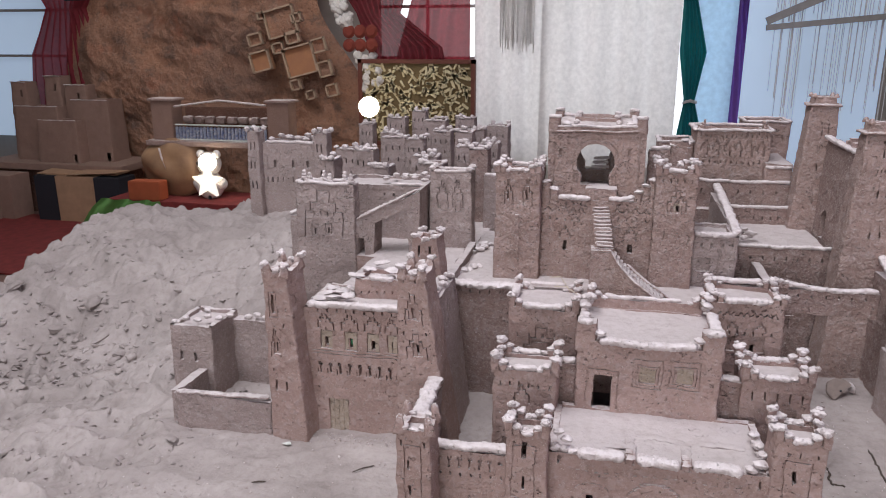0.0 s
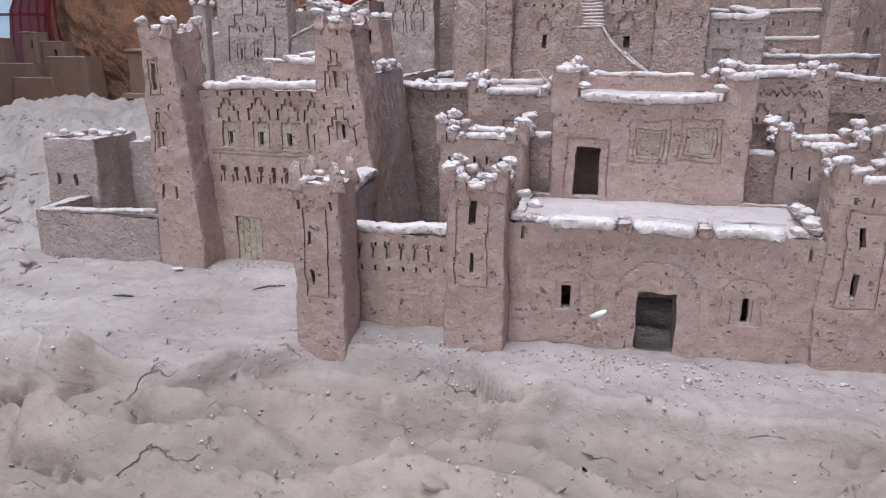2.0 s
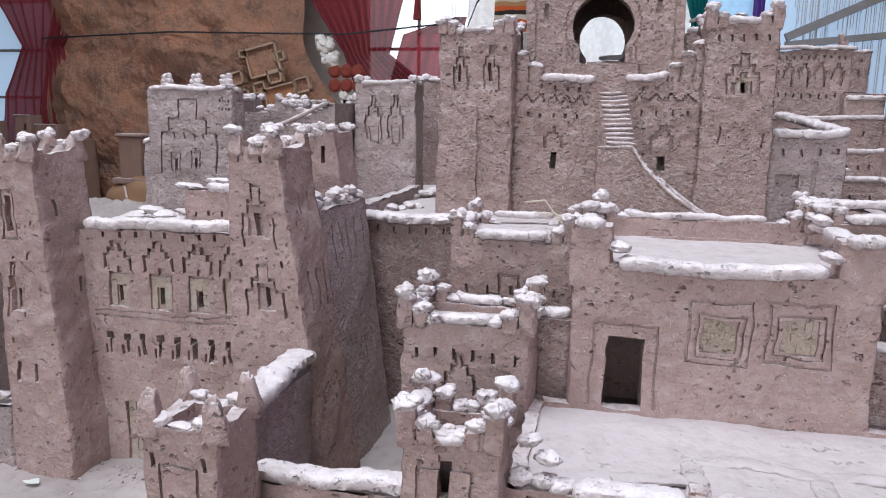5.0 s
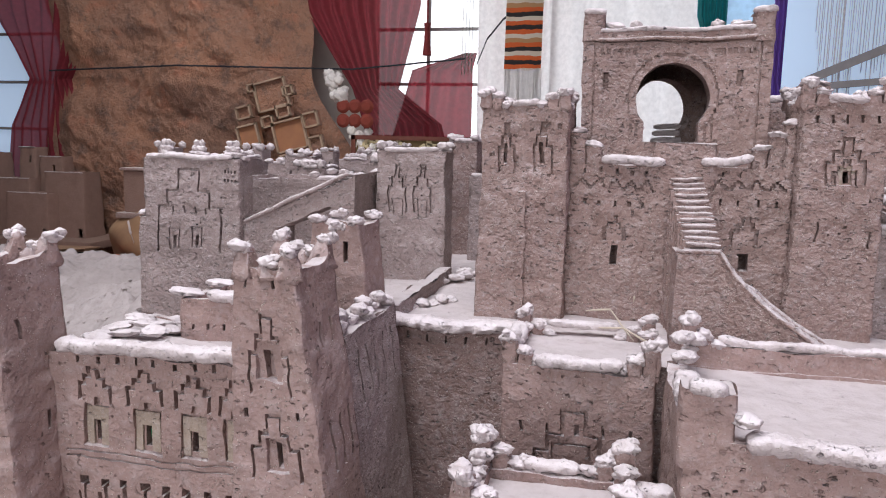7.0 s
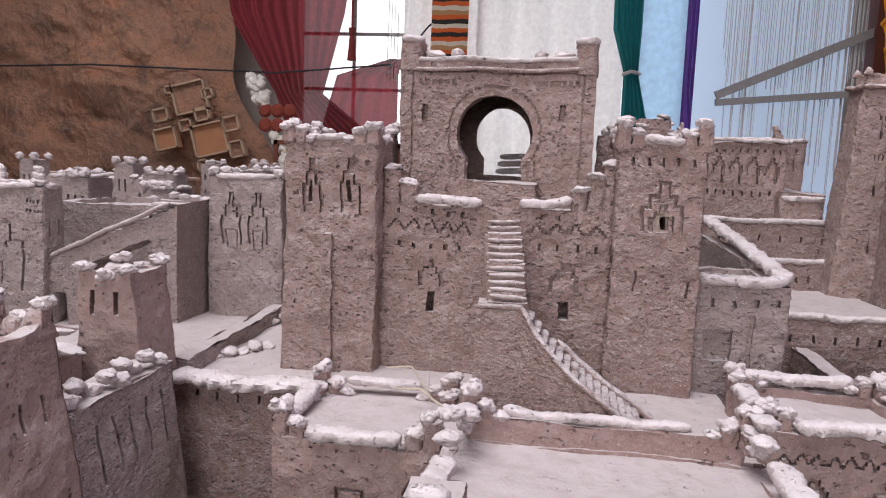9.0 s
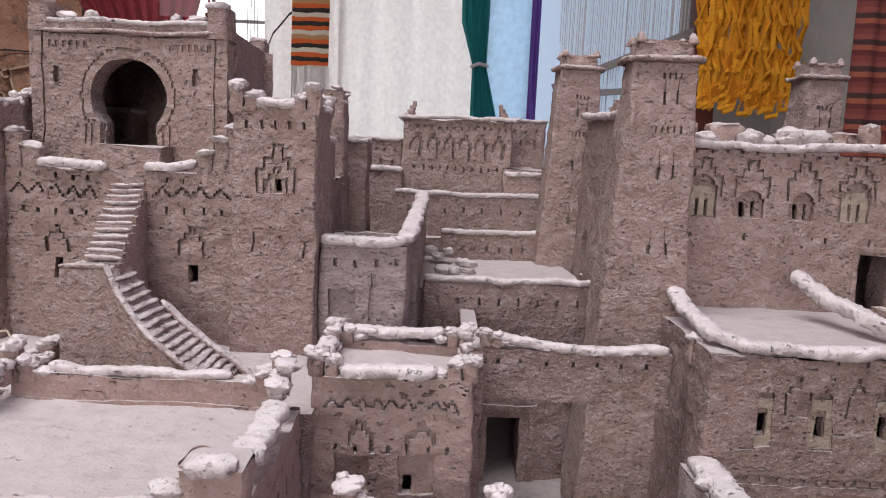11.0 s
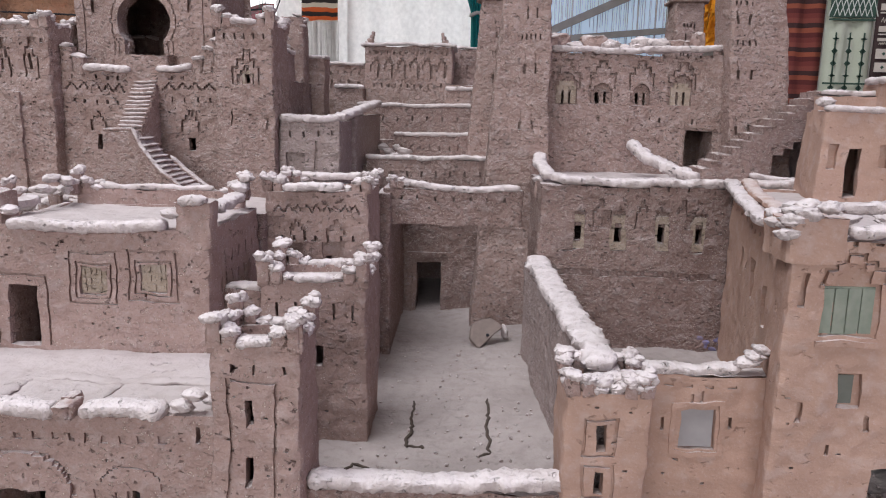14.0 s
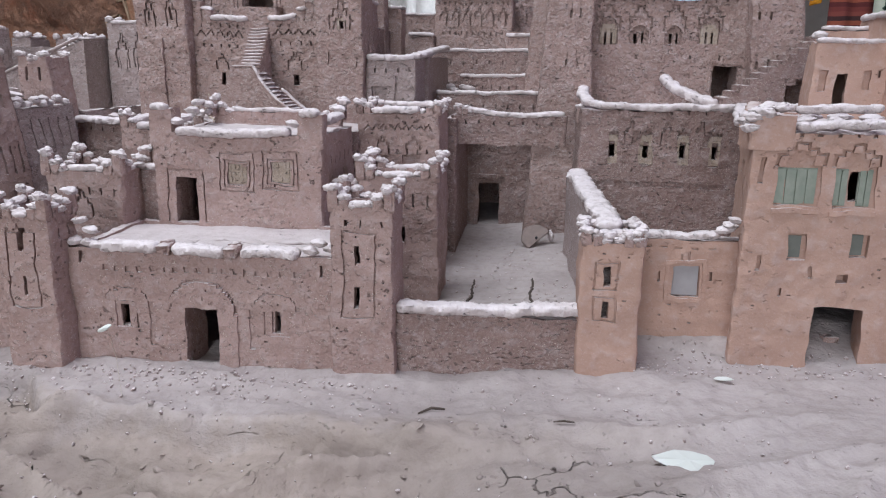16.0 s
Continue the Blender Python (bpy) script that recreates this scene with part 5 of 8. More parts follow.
def gate_front(i, j):
    a, z = (xs[i] + xs[i + 1]) / 2, (zs[j] + zs[j + 1]) / 2
    y = 2.395
    for f in cut:
        if f[0] < a < f[1] and f[2] < z < f[3]:
            y = 2.395 + f[4]
    return y


for i in range(len(xs) - 1):
    for j in range(len(zs) - 1):
        if is_open(i, j):
            continue
        y = gate_front(i, j)
        faces.append((gate_vert(i, j, y), gate_vert(i + 1, j, y), gate_vert(i + 1, j + 1, y), gate_vert(i, j + 1, y)))
        for yb, flip in ((GATE_BACK, True), (2.445, True), (2.70, False)):
            quad = (gate_vert(i, j, yb), gate_vert(i + 1, j, yb), gate_vert(i + 1, j + 1, yb), gate_vert(i, j + 1, yb))
            faces.append(quad[::-1] if flip else quad)
        for di, dj, c0, c1 in ((-1, 0, (0, 0), (0, 1)), (1, 0, (1, 1), (1, 0)), (0, -1, (1, 0), (0, 0)), (0, 1, (0, 1), (1, 1))):
            inside = 0 <= i + di < len(xs) - 1 and 0 <= j + dj < len(zs) - 1
            if is_open(i + di, j + dj):
                runs = ((y, 2.445), (2.70, GATE_BACK)) if inside else ((y, GATE_BACK),)
            else:
                runs = ((y, gate_front(i + di, j + dj)),)
            for ya, yo in runs:
                if yo > ya:
                    faces.append((gate_vert(i + c0[0], j + c0[1], ya), gate_vert(i + c1[0], j + c1[1], ya), gate_vert(i + c1[0], j + c1[1], yo), gate_vert(i + c0[0], j + c0[1], yo)))
from_faces("gate_wall", verts, faces, MUD_ROUGH, t)
coping(t, [(-0.165, 2.40, 0.928), (-0.03, 2.398, 0.925), (0.09, 2.40, 0.930)], 0.0078, 0.5)
coping(t, [(-0.165, 2.394, 0.912), (-0.03, 2.393, 0.910), (0.098, 2.394, 0.914)], 0.004, 0.8, MUD_ROUGH, "string_course")
for x in (-0.166, 0.099):
    shell("corner_post", t, MUD_ROUGH, x - 0.017, x + 0.017, 2.39, 2.44, 0.905, 0.952, lean=0.0, flat_top=True)
    coping(t, [(x - 0.018, 2.40, 0.956), (x + 0.018, 2.40, 0.956)], 0.013, 0.45)
    dab(t, x + (0.035 if x < 0 else -0.035), 2.41, 0.934, 0.018, 0.014, 0.007)
for x in (-0.1, 0.03, 0.06):
    dab(t, x, 2.42, 0.936, 0.011, 0.012, 0.01)
shell("roof_rim", t, MUD_ROUGH, -0.112, 0.034, 2.56, 2.685, 0.915, 0.938, lean=0.0, sink=0.02, rim=0.012)
for x in (-0.104, 0.026):
    for y in (2.568, 2.677):
        dab(t, x, y, 0.942, 0.013, 0.012, 0.008)
coping(t, [(-0.165, 2.72, 0.930), (-0.03, 2.725, 0.927), (0.082, 2.72, 0.930)], 0.008, 0.7)
for x in (-0.172, 0.082):
    shell("corner_post", t, MUD_ROUGH, x - 0.015, x + 0.015, 2.70, GATE_BACK + 0.005, 0.905, 0.945, lean=0.0, flat_top=True)
    coping(t, [(x - 0.016, 2.715, 0.949), (x + 0.016, 2.715, 0.949)], 0.012, 0.45)
    coping(t, [(x * 0.97, 2.44, 0.93), (x * 0.98, 2.58, 0.927), (x, 2.70, 0.93)], 0.0085, 0.6)
for k in range(3):
    coping(t, [(-0.055 + 0.003 * k, 2.715 + 0.008 * k, 0.752 + 0.014 * k), (0.042 - 0.004 * k, 2.715 + 0.008 * k, 0.752 + 0.014 * k)], 0.0075, 0.8, CAP, "sill_slab")
coping(t, [(-0.088, 2.41, 0.742), (-0.086, 2.42, 0.775)], 0.010, 0.9, CAP, "sill_lump")

# ---- stepped terraces and rear walls on the right ----
t = house("clay_house", "small grey mud house with thick dusty coping and slanting wall", 0.33, 2.4, 0.45)
shell("house_wall", t, MUD_GREY, 0.268, 0.402, 2.335, 2.52, 0.40, 0.612, lean=0.006, feats={"S": slots(0.28, 0.40, 0.58, 0.592, 4, 0.006, 0.012) + [(0.285, 0.325, 0.50, 0.545, 0.012), (0.345, 0.352, 0.46, 0.57, 0.005)]})
coping(t, [(0.272, 2.342, 0.619), (0.34, 2.338, 0.617), (0.397, 2.35, 0.621)], 0.014, 0.6)
coping(t, [(0.397, 2.36, 0.621), (0.402, 2.6, 0.636), (0.405, 2.98, 0.656)], 0.014, 0.6)
shell("slant_wall", t, MUD_GREY, 0.388, 0.412, 2.5, 3.0, 0.40, 0.622, lean=0, flat_top=True, cell=0.02)

for x0, x1, y, z0, z1 in ((0.42, 0.735, 2.60, 0.40, 0.520), (0.45, 0.70, 3.03, 0.42, 0.562), (0.33, 0.72, 3.09, 0.45, 0.648)):
    t = house("clay_wall", "low brown mud terrace wall under a thin dusty coping", (x0 + x1) / 2, y, 0.42, "model wall")
    shell("wall_body", t, MUD_DARK, x0, x1, y, y + 0.035, z0, z1, lean=0, flat_top=True, feats={"S": slots(x0 + 0.01, x1 - 0.01, z1 - 0.045, z1 - 0.03, 8, 0.005)})
    coping(t, [(x0, y + 0.006, z1 + 0.005), ((x0 + x1) / 2, y + 0.004, z1 + 0.002), (x1, y + 0.006, z1 + 0.006)], 0.0095, 0.65)
for x0, x1, y0, y1, z in ((0.40, 0.74, 2.62, 3.04, 0.50), (0.33, 0.74, 3.04, 3.20, 0.545)):
    t = house("clay_terrace", "dusty brown mud terrace step between low walls", (x0 + x1) / 2, (y0 + y1) / 2, z, "model terrace")
    shell("terrace_body", t, MUD_DARK, x0, x1, y0, y1, 0.42, z, lean=0, flat_top=True, cell=0.04)
t = house("rubble", "loose broken clay lumps heaped on the terrace", 0.46, 2.85, 0.5, "rubble")
for k in range(10):
    dab(t, 0.44 + rnd.uniform(-.02, .07), 2.8 + rnd.uniform(-.1, .15), 0.506 + 0.012 * (k % 3), rnd.uniform(.012, .03), rnd.uniform(.012, .025), 0.011, "lump")

t = house("clay_house", "wide mud hall with slit carving and two roof horns", 0.48, 3.25, 0.55)
shell("hall_wall", t, MUD_ROUGH, 0.338, 0.622, 3.18, 3.42, 0.5, 0.834, lean=0.006, sink=0.02, feats={"S": slots(0.345, 0.615, 0.81, 0.818, 14, 0.006, 0.01) + [f for k in range(6) for f in step_arch(0.356 + 0.043 * k, 0.390 + 0.043 * k, 0.755, 0.80)]
      + slots(0.36, 0.62, 0.735, 0.775, 6, 0.007) + slots(0.36, 0.62, 0.705, 0.718, 12, 0.005)})
rim_copings(t, 0.335, 0.624, 3.178, 3.41, 0.840, 0.004, 0.009)
for x in (0.355, 0.60):
    for k in range(4):
        dab(t, x + 0.004 * k * (1 if x < 0.5 else -1), 3.19, 0.842 + 0.010 * k, 0.014 - 0.003 * k, 0.012, 0.009, mud=True)
for x0, x1, y0, z in ((0.20, 0.338, 3.24, 0.778), (0.56, 0.738, 3.43, 0.848)):
    shell("wing_wall", t, MUD_ROUGH, x0, x1, y0, y0 + 0.19, 0.5, z, lean=0, feats={"S": slots(x0 + .01, x1 - .01, z - 0.03, z - 0.02, 5, 0.006, .01) + slots(x0 + .01, x1 - .01, z - 0.08, z - 0.05, 4, 0.008, .008)})
    rim_copings(t, x0, x1, y0 + 0.002, y0 + 0.18, z + 0.004, 0.004, 0.008)
for x0, x1, y1, z in ((0.25, 0.345, 3.2, 0.70), (0.60, 0.70, 3.44, 0.718)):
    shell("front_step", t, MUD_ROUGH, x0, x1, 3.13, y1, 0.5, z, lean=0, flat_top=True)
    coping(t, [(x0, 3.136, 0.706), (x1, 3.136, 0.705)], 0.012, 0.6)

# covered passage behind the courtyard
t = house("clay_wall", "brown mud passage wall with a dark doorway under a sagging coping", 0.62, 2.45, 0.12, "model wall")
shell("passage_wall", t, MUD_DARK, 0.40, 0.86, 2.610, 2.98, 0.06, 0.44, lean=0, flat_top=True, feats={"S": frame_cut(0.528, 0.645, 0.10, 0.285, 0.012, -0.006, bottom=False) + [(0.551, 0.614, 0.06, 0.258, 0.30)]
      + holes(0.44, 0.82, 0.2, 0.4, 14, 30)})
shell("bridge_wall", t, MUD_DARK, 0.50, 0.79, 2.285, 2.315, 0.405, 0.478, lean=0, flat_top=True, feats={"S": slots(0.52, 0.77, 0.455, 0.464, 7, 0.005)})
coping(t, [(0.505, 2.295, 0.498), (0.56, 2.292, 0.488), (0.65, 2.292, 0.481), (0.785, 2.292, 0.484)], 0.0105, 0.65)
corner(t, 0.52, 2.29, 0.485, 1, 0, 0.8, 2)
shell("pier", t, MUD_DARK, 0.485, 0.52, 2.255, 2.66, 0.06, 0.47, lean=0.01, flat_top=True)

for x0, x1, y0, y1, z0, z1, ln, ll, lr, lab in ((0.684, 0.868, 2.435, 2.58, 0.06, 0.918, 0.04, 0.073, 0.021, "tall tapering mud tower with pairs of slits and flared top"), (0.640, 0.815, 2.955, 3.10, 0.05, 0.957, 0.035, 0.072, 0.020, "tapering mud tower with a spiked flared top"),
                                               (1.290, 1.448, 2.49, 2.63, 0.3, 0.952, 0.016, -0.060, 0.115, "tall tapering corner tower of grey-brown mud"), (1.218, 1.352, 2.90, 3.05, 0.05, 0.955, 0.03, 0.03, 0.03, "small tapering tower with horned top")):
    t = house("clay_tower", lab, (x0 + x1) / 2, (y0 + y1) / 2, z0, "model tower")
    s, sl, sr = ln * (z1 - z0), ll * (z1 - z0), lr * (z1 - z0)
    xm = (x0 + sl * 0.75 + x1 - sr * 0.75) / 2
    marks = []
    for z in (0.725, 0.60, 0.845):
        marks += [(xm - 0.022, xm - 0.013, z, z + 0.020, 0.015), (xm + 0.016, xm + 0.023, z, z + 0.022, 0.015), (xm - 0.019, xm - 0.016, z + 0.020, z + 0.044, 0.004), (xm + 0.018, xm + 0.021, z + 0.022, z + 0.044, 0.004)]
    shell("tower_wall", t, MUD_ROUGH, x0, x1, y0, y1, z0, z1, lean=ln, lean_l=ll, lean_r=lr, feats={"S": marks + slots(xm - 0.04, xm + 0.04, 0.80, 0.812, 5, 0.005) + slots(xm - 0.03, xm + 0.03, 0.885, 0.895, 4, 0.005) + holes(x0 + 0.03, x1 - 0.03, 0.5, 0.88, 24, 31)})
    xa, xb, ya, yb = x0 + sl, x1 - sr, y0 + s, y1 - s
    pts = [(xa - 0.004, ya - 0.004), (xb + 0.004, ya - 0.004), (xb + 0.004, yb + 0.004), (xa - 0.004, yb + 0.004)]
    for a, b in zip(pts, pts[1:] + pts[:1]):
        coping(t, [(*a, z1), (*b, z1)], 0.0085, 0.6, MUD_ROUGH, "cornice")
    shell("tower_top", t, MUD_ROUGH, xa + 0.004, xb - 0.004, ya + 0.004, yb - 0.004, z1, z1 + 0.03, lean=0.1)
    for x in (xa + 0.01, xb - 0.01):
        for y in (ya + 0.01, yb - 0.01):
            spike(t, x, y, z1 + 0.034, 0.011, 0.011)
            dab(t, x + (0.013 if x < (xa + xb) / 2 else -0.013), y, z1 + 0.027, 0.011, 0.009, 0.0045, mud=True)

t = house("clay_wall", "high dark mud link wall between two towers under a dusty coping", 0.78, 2.77, 0.4, "model wall")
shell("wall_body", t, MUD_DARK, 0.752, 0.812, 2.55, 3.0, 0.40, 0.836, lean=0.0, lean_l=0.05, lean_r=0.0, flat_top=True,
      feats={"W": holes(2.62, 2.93, 0.55, 0.82, 16, 77) + [(2.83, 2.885, 0.50, 0.568, 0.05)] + arch_fill(2.83, 2.885, 0.55, 0.60, 0.05)})
coping(t, [(0.776, 2.58, 0.836), (0.774, 2.78, 0.840), (0.768, 2.97, 0.848)], 0.013, 0.55)
for y in (2.70, 2.74, 2.77):
    dab(t, 0.79, y, 0.852 + 0.01 * (y == 2.74), 0.016, 0.014, 0.012, mud=True)

t = house("clay_castle", "broad mud hall with pale arched windows and black doorway", 1.07, 2.65, 0.5, "model castle")
cut = [(1.192, 1.253, 0.45, 0.605, 0.24)] + frame_cut(1.176, 1.272, 0.50, 0.62, 0.008, -0.004, bottom=False)
for a0, a1 in ((0.878, 0.928), (0.963, 1.012), (1.055, 1.10), (1.147, 1.197)):
    c = (a0 + a1) / 2
    cut += arch_fill(a0, a1, 0.662, 0.735 if a0 < 0.9 or a0 > 1.14 else 0.712, 0.012)
    cut += [(c - 0.013, c - 0.006, 0.664, 0.692, 0.035), (c + 0.004, c + 0.011, 0.664, 0.692, 0.035)] + step_arch(a0 - 0.008, a1 + 0.008, 0.70, 0.765)
cut += slots(0.87, 1.25, 0.772, 0.781, 14, 0.006, 0.01) + holes(0.87, 1.22, 0.54, 0.64, 30, 33) + slots(0.94, 1.24, 0.62, 0.632, 4, 0.005)
shell("hall_wall", t, MUD_ROUGH, 0.848, 1.30, 2.55, 2.80, 0.4, 0.778, lean=0.0, sink=0.006, feats={"S": cut})
coping(t, [(0.862, 2.553, 0.788), (1.07, 2.55, 0.787), (1.262, 2.553, 0.796)], 0.012, 0.62)
for x, y, z, sx, sz, mud in ((0.875, 2.66, 0.795, 0.022, 0.020, True), (0.895, 2.68, 0.80, 0.03, 0.026, True), (0.935, 2.66, 0.792, 0.026, 0.012, False), (0.985, 2.70, 0.80, 0.036, 0.024, True), (1.02, 2.66, 0.795, 0.024, 0.016, False),
                             (1.055, 2.68, 0.79, 0.03, 0.012, False), (1.10, 2.66, 0.80, 0.04, 0.018, False), (1.13, 2.64, 0.796, 0.034, 0.020, False), (1.17, 2.66, 0.80, 0.032, 0.012, True), (1.21, 2.68, 0.80, 0.03, 0.014, True), (1.225, 2.63, 0.806, 0.014, 0.022, True)):
    dab(t, x, y, z + 0.010, sx, 0.022, sz * 1.25, "rubble_lump", mud)
for a0, a1 in ((0.88, 0.926), (1.149, 1.195)):
    bm = bmesh.new()
    for b0, b1, c0, c1 in ((a0, a0 + 0.012, 0.664, 0.705), (a1 - 0.012, a1, 0.664, 0.705), (a0 + 0.018, a1 - 0.018, 0.664, 0.70), (a0 + 0.006, a1 - 0.006, 0.695, 0.715)):
        slab(bm, b0, b1, 2.556, 2.562, c0, c1, 0.0006)
    part("window_plaster", bm, MUD_PALE, t, "pale yellow plaster window surround", smooth=False)

NICHE = earth("worn_niche_plaster", (0.37, 0.295, 0.235), (0.31, 0.24, 0.195), DUST, 0.4, 1.1)
# colour of a blue light spot, painted as flat patches
BLUE_GLOW = plain("painted_blue_light", (0.20, 0.20, 0.42), (0.30, 0.24, 0.30), 0.95, 90)

# ---- wall house over the right-hand yard ----
t = house("clay_house", "long brown mud wall house with four niche windows and curved coping", 1.03, 2.35, 0.12)
cut = [(0.86, 1.18, 0.328, 0.331, 0.004), (0.86, 1.18, 0.318, 0.321, 0.004)] + slots(0.87, 1.17, 0.321, 0.328, 16, 0.012, 0.005)
for a0, a1 in ((0.879, 0.917), (0.958, 1.0), (1.044, 1.085), (1.122, 1.157)):
    c = (a0 + a1) / 2
    cut += arch_fill(a0, a1, 0.372, 0.440, 0.008) + arch_line(a0 - 0.009, a1 + 0.009, 0.366, 0.452, 0.004, 0.008) + [(c - 0.008, c + 0.005, 0.388, 0.424, 0.035), (c - 0.002, c + 0.002, 0.445, 0.46, 0.004)]
for k in range(3):
    cut += step_arch(0.925 + 0.082 * k, 0.955 + 0.082 * k, 0.43, 0.475)
cut += slots(0.85, 1.21, 0.492, 0.504, 9, 0.006, 0.01) + holes(0.84, 1.22, 0.36, 0.50, 50, 34, 0.005, 0.004)
shell("house_wall", t, MUD_DARK, 0.818, 1.42, 2.22, 2.56, 0.06, 0.502, lean=0.004, flat_top=True, feats={"S": cut}, amp=0.0022)
for a0, a1 in ((0.879, 0.917), (0.958, 1.0), (1.044, 1.085), (1.122, 1.157)):
    c = (a0 + a1) / 2
    w = part_group("window", t, (c, 2.222, 0.40))
    bm = bmesh.new()
    for k in range(14):
        z = 0.374 + 0.0049 * k
        half = 0.0185 if k < 9 else 0.0185 * math.sqrt(1 - ((k - 8.5) / 6) ** 2)
        spans = [(c - half, c - 0.0085), (c + 0.0055, c + half)] if 3 <= k <= 10 and half > 0.011 else [(c - half, c + half)]
        for b0, b1 in spans:
            slab(bm, b0, b1, 2.2242, 2.231, z, z + 0.0052, 0.0016)
    part("plaster_surround", bm, NICHE, w, smooth=False)
# blue light falling on the wall foot, laid on as coloured lumps
for k in range(7):
    tint = dab(t, 1.145 + 0.009 * k, 2.2222, 0.172 + 0.007 * (k * 3 % 4), 0.009 + 0.003 * (k % 3), 0.003, 0.007 + 0.002 * (k % 2), "chalk_patch")
    tint.data = tint.data.copy()
    tint.data.materials[0] = BLUE_GLOW
coping(t, [(0.838, 2.47, 0.548), (0.832, 2.38, 0.53), (0.84, 2.27, 0.517), (0.872, 2.232, 0.511), (1.0, 2.228, 0.508), (1.25, 2.232, 0.51), (1.40, 2.25, 0.512)], 0.0145, 0.62)
coping(t, [(1.05, 2.49, 0.575), (1.075, 2.42, 0.545), (1.14, 2.28, 0.515)], 0.016, 0.75)
coping(t, [(1.29, 2.39, 0.516), (1.39, 2.30, 0.512)], 0.012, 0.5)
corner(t, 0.822, 2.30, 0.475, 0, 0, 0.9, 3)
for k in range(12):
    x = 1.185 + 0.0215 * k
    top = 0.512 + 0.0155 * (k + 1)
    low = 0.49 if x < 1.325 else top - 0.075 + (0.02 if k == 11 else 0)
    bm = bmesh.new()
    slab(bm, x, x + 0.023, 2.395, 2.49, low, top, 0.003)
    part("stair_step", bm, MUD_DARK, t, smooth=False)
    for q in range(2):
        dab(t, x + 0.011, 2.405 + 0.045 * q + rnd.uniform(0, .02), top - 0.001, 0.0105, 0.020, 0.0042, "tread", True)
shell("stair_block", t, MUD_GREY, 1.44, 1.62, 2.38, 2.6, 0.3, 0.655, lean=0, flat_top=True)
coping(t, [(1.45, 2.4, 0.664), (1.61, 2.4, 0.668)], 0.014, 0.55)

# divider wall, corner tower and low yard wall
t = house("clay_wall", "leaning mud divider wall under a thick white-dusted coping", 0.83, 1.9, 0.12, "model wall")
shell("wall_body", t, MUD_GREY, 0.822, 0.862, 1.60, 2.235, 0.06, 0.340, lean=0, flat_top=True, cell=0.016, skew=-0.043)
coping(t, [(0.840, 1.60, 0.347), (0.828, 1.9, 0.347), (0.815, 2.222, 0.350)], 0.022, 0.5)

t = house("clay_wall", "low brown mud yard wall with a rounded dusty coping", 0.64, 1.57, 0.1, "model wall")
shell("wall_body", t, MUD_DARK, 0.483, 0.802, 1.56, 1.59, 0.06, 0.196, lean=0, flat_top=True)
coping(t, [(0.488, 1.568, 0.203), (0.64, 1.566, 0.205), (0.80, 1.568, 0.213)], 0.017, 0.6)

t = house("clay_tower", "orange mud corner tower with two slits and white-dusted broken top", 0.84, 1.6, 0.1, "model tower")
shell("tower_wall", t, MUD_ORANGE, 0.788, 0.890, 1.545, 1.645, 0.07, 0.332, lean=0.010, feats={"S": frame_cut(0.812, 0.850, 0.256, 0.301) + frame_cut(0.812, 0.850, 0.200, 0.246)
      + [(0.827, 0.838, 0.263, 0.293, 0.04), (0.827, 0.838, 0.206, 0.236, 0.04)] + holes(0.8, 0.88, 0.12, 0.32, 6, 35)})
four(t, 0.797, 0.881, 1.552, 1.636, 0.332, 0.9, 2)
for k in range(10):
    dab(t, 0.80 + 0.0085 * k, 1.55 + rnd.uniform(0, .04), 0.336 + rnd.uniform(0, .008), 0.015, 0.013, 0.008)

t = house("clay_wall", "orange mud wall with a pale blocked window and dusty coping", 0.98, 1.67, 0.1, "model wall")
shell("wall_body", t, MUD_ORANGE, 0.880, 1.08, 1.655, 1.69, 0.08, 0.318, lean=0, flat_top=True, feats={"S": frame_cut(0.943, 1.010, 0.208, 0.284, 0.006, -0.003) + [(0.955, 1.0, 0.217, 0.272, 0.012), (0.968, 0.972, 0.284, 0.296, 0.004), (0.98, 0.984, 0.284, 0.299, 0.004)]
      + slots(0.89, 1.06, 0.245, 0.262, 2, 0.005, 0.012) + slots(0.895, 1.03, 0.303, 0.307, 5, 0.012, 0.004) + holes(0.89, 1.07, 0.13, 0.2, 6, 36)})
bm = bmesh.new()
slab(bm, 0.956, 0.999, 1.662, 1.668, 0.218, 0.271, 0.0005)
part("window_board", bm, plain("grey_board", (0.36, 0.34, 0.35), None, 0.7, 30), t, "pale grey board in the window", smooth=False)
coping(t, [(0.90, 1.668, 0.323), (0.97, 1.668, 0.32), (1.03, 1.668, 0.326)], 0.0125, 0.6)
for k in range(3):
    dab(t, 1.035 + 0.008 * k, 1.66, 0.337 + 0.008 * k, 0.018 - 0.003 * k, 0.014, 0.007)

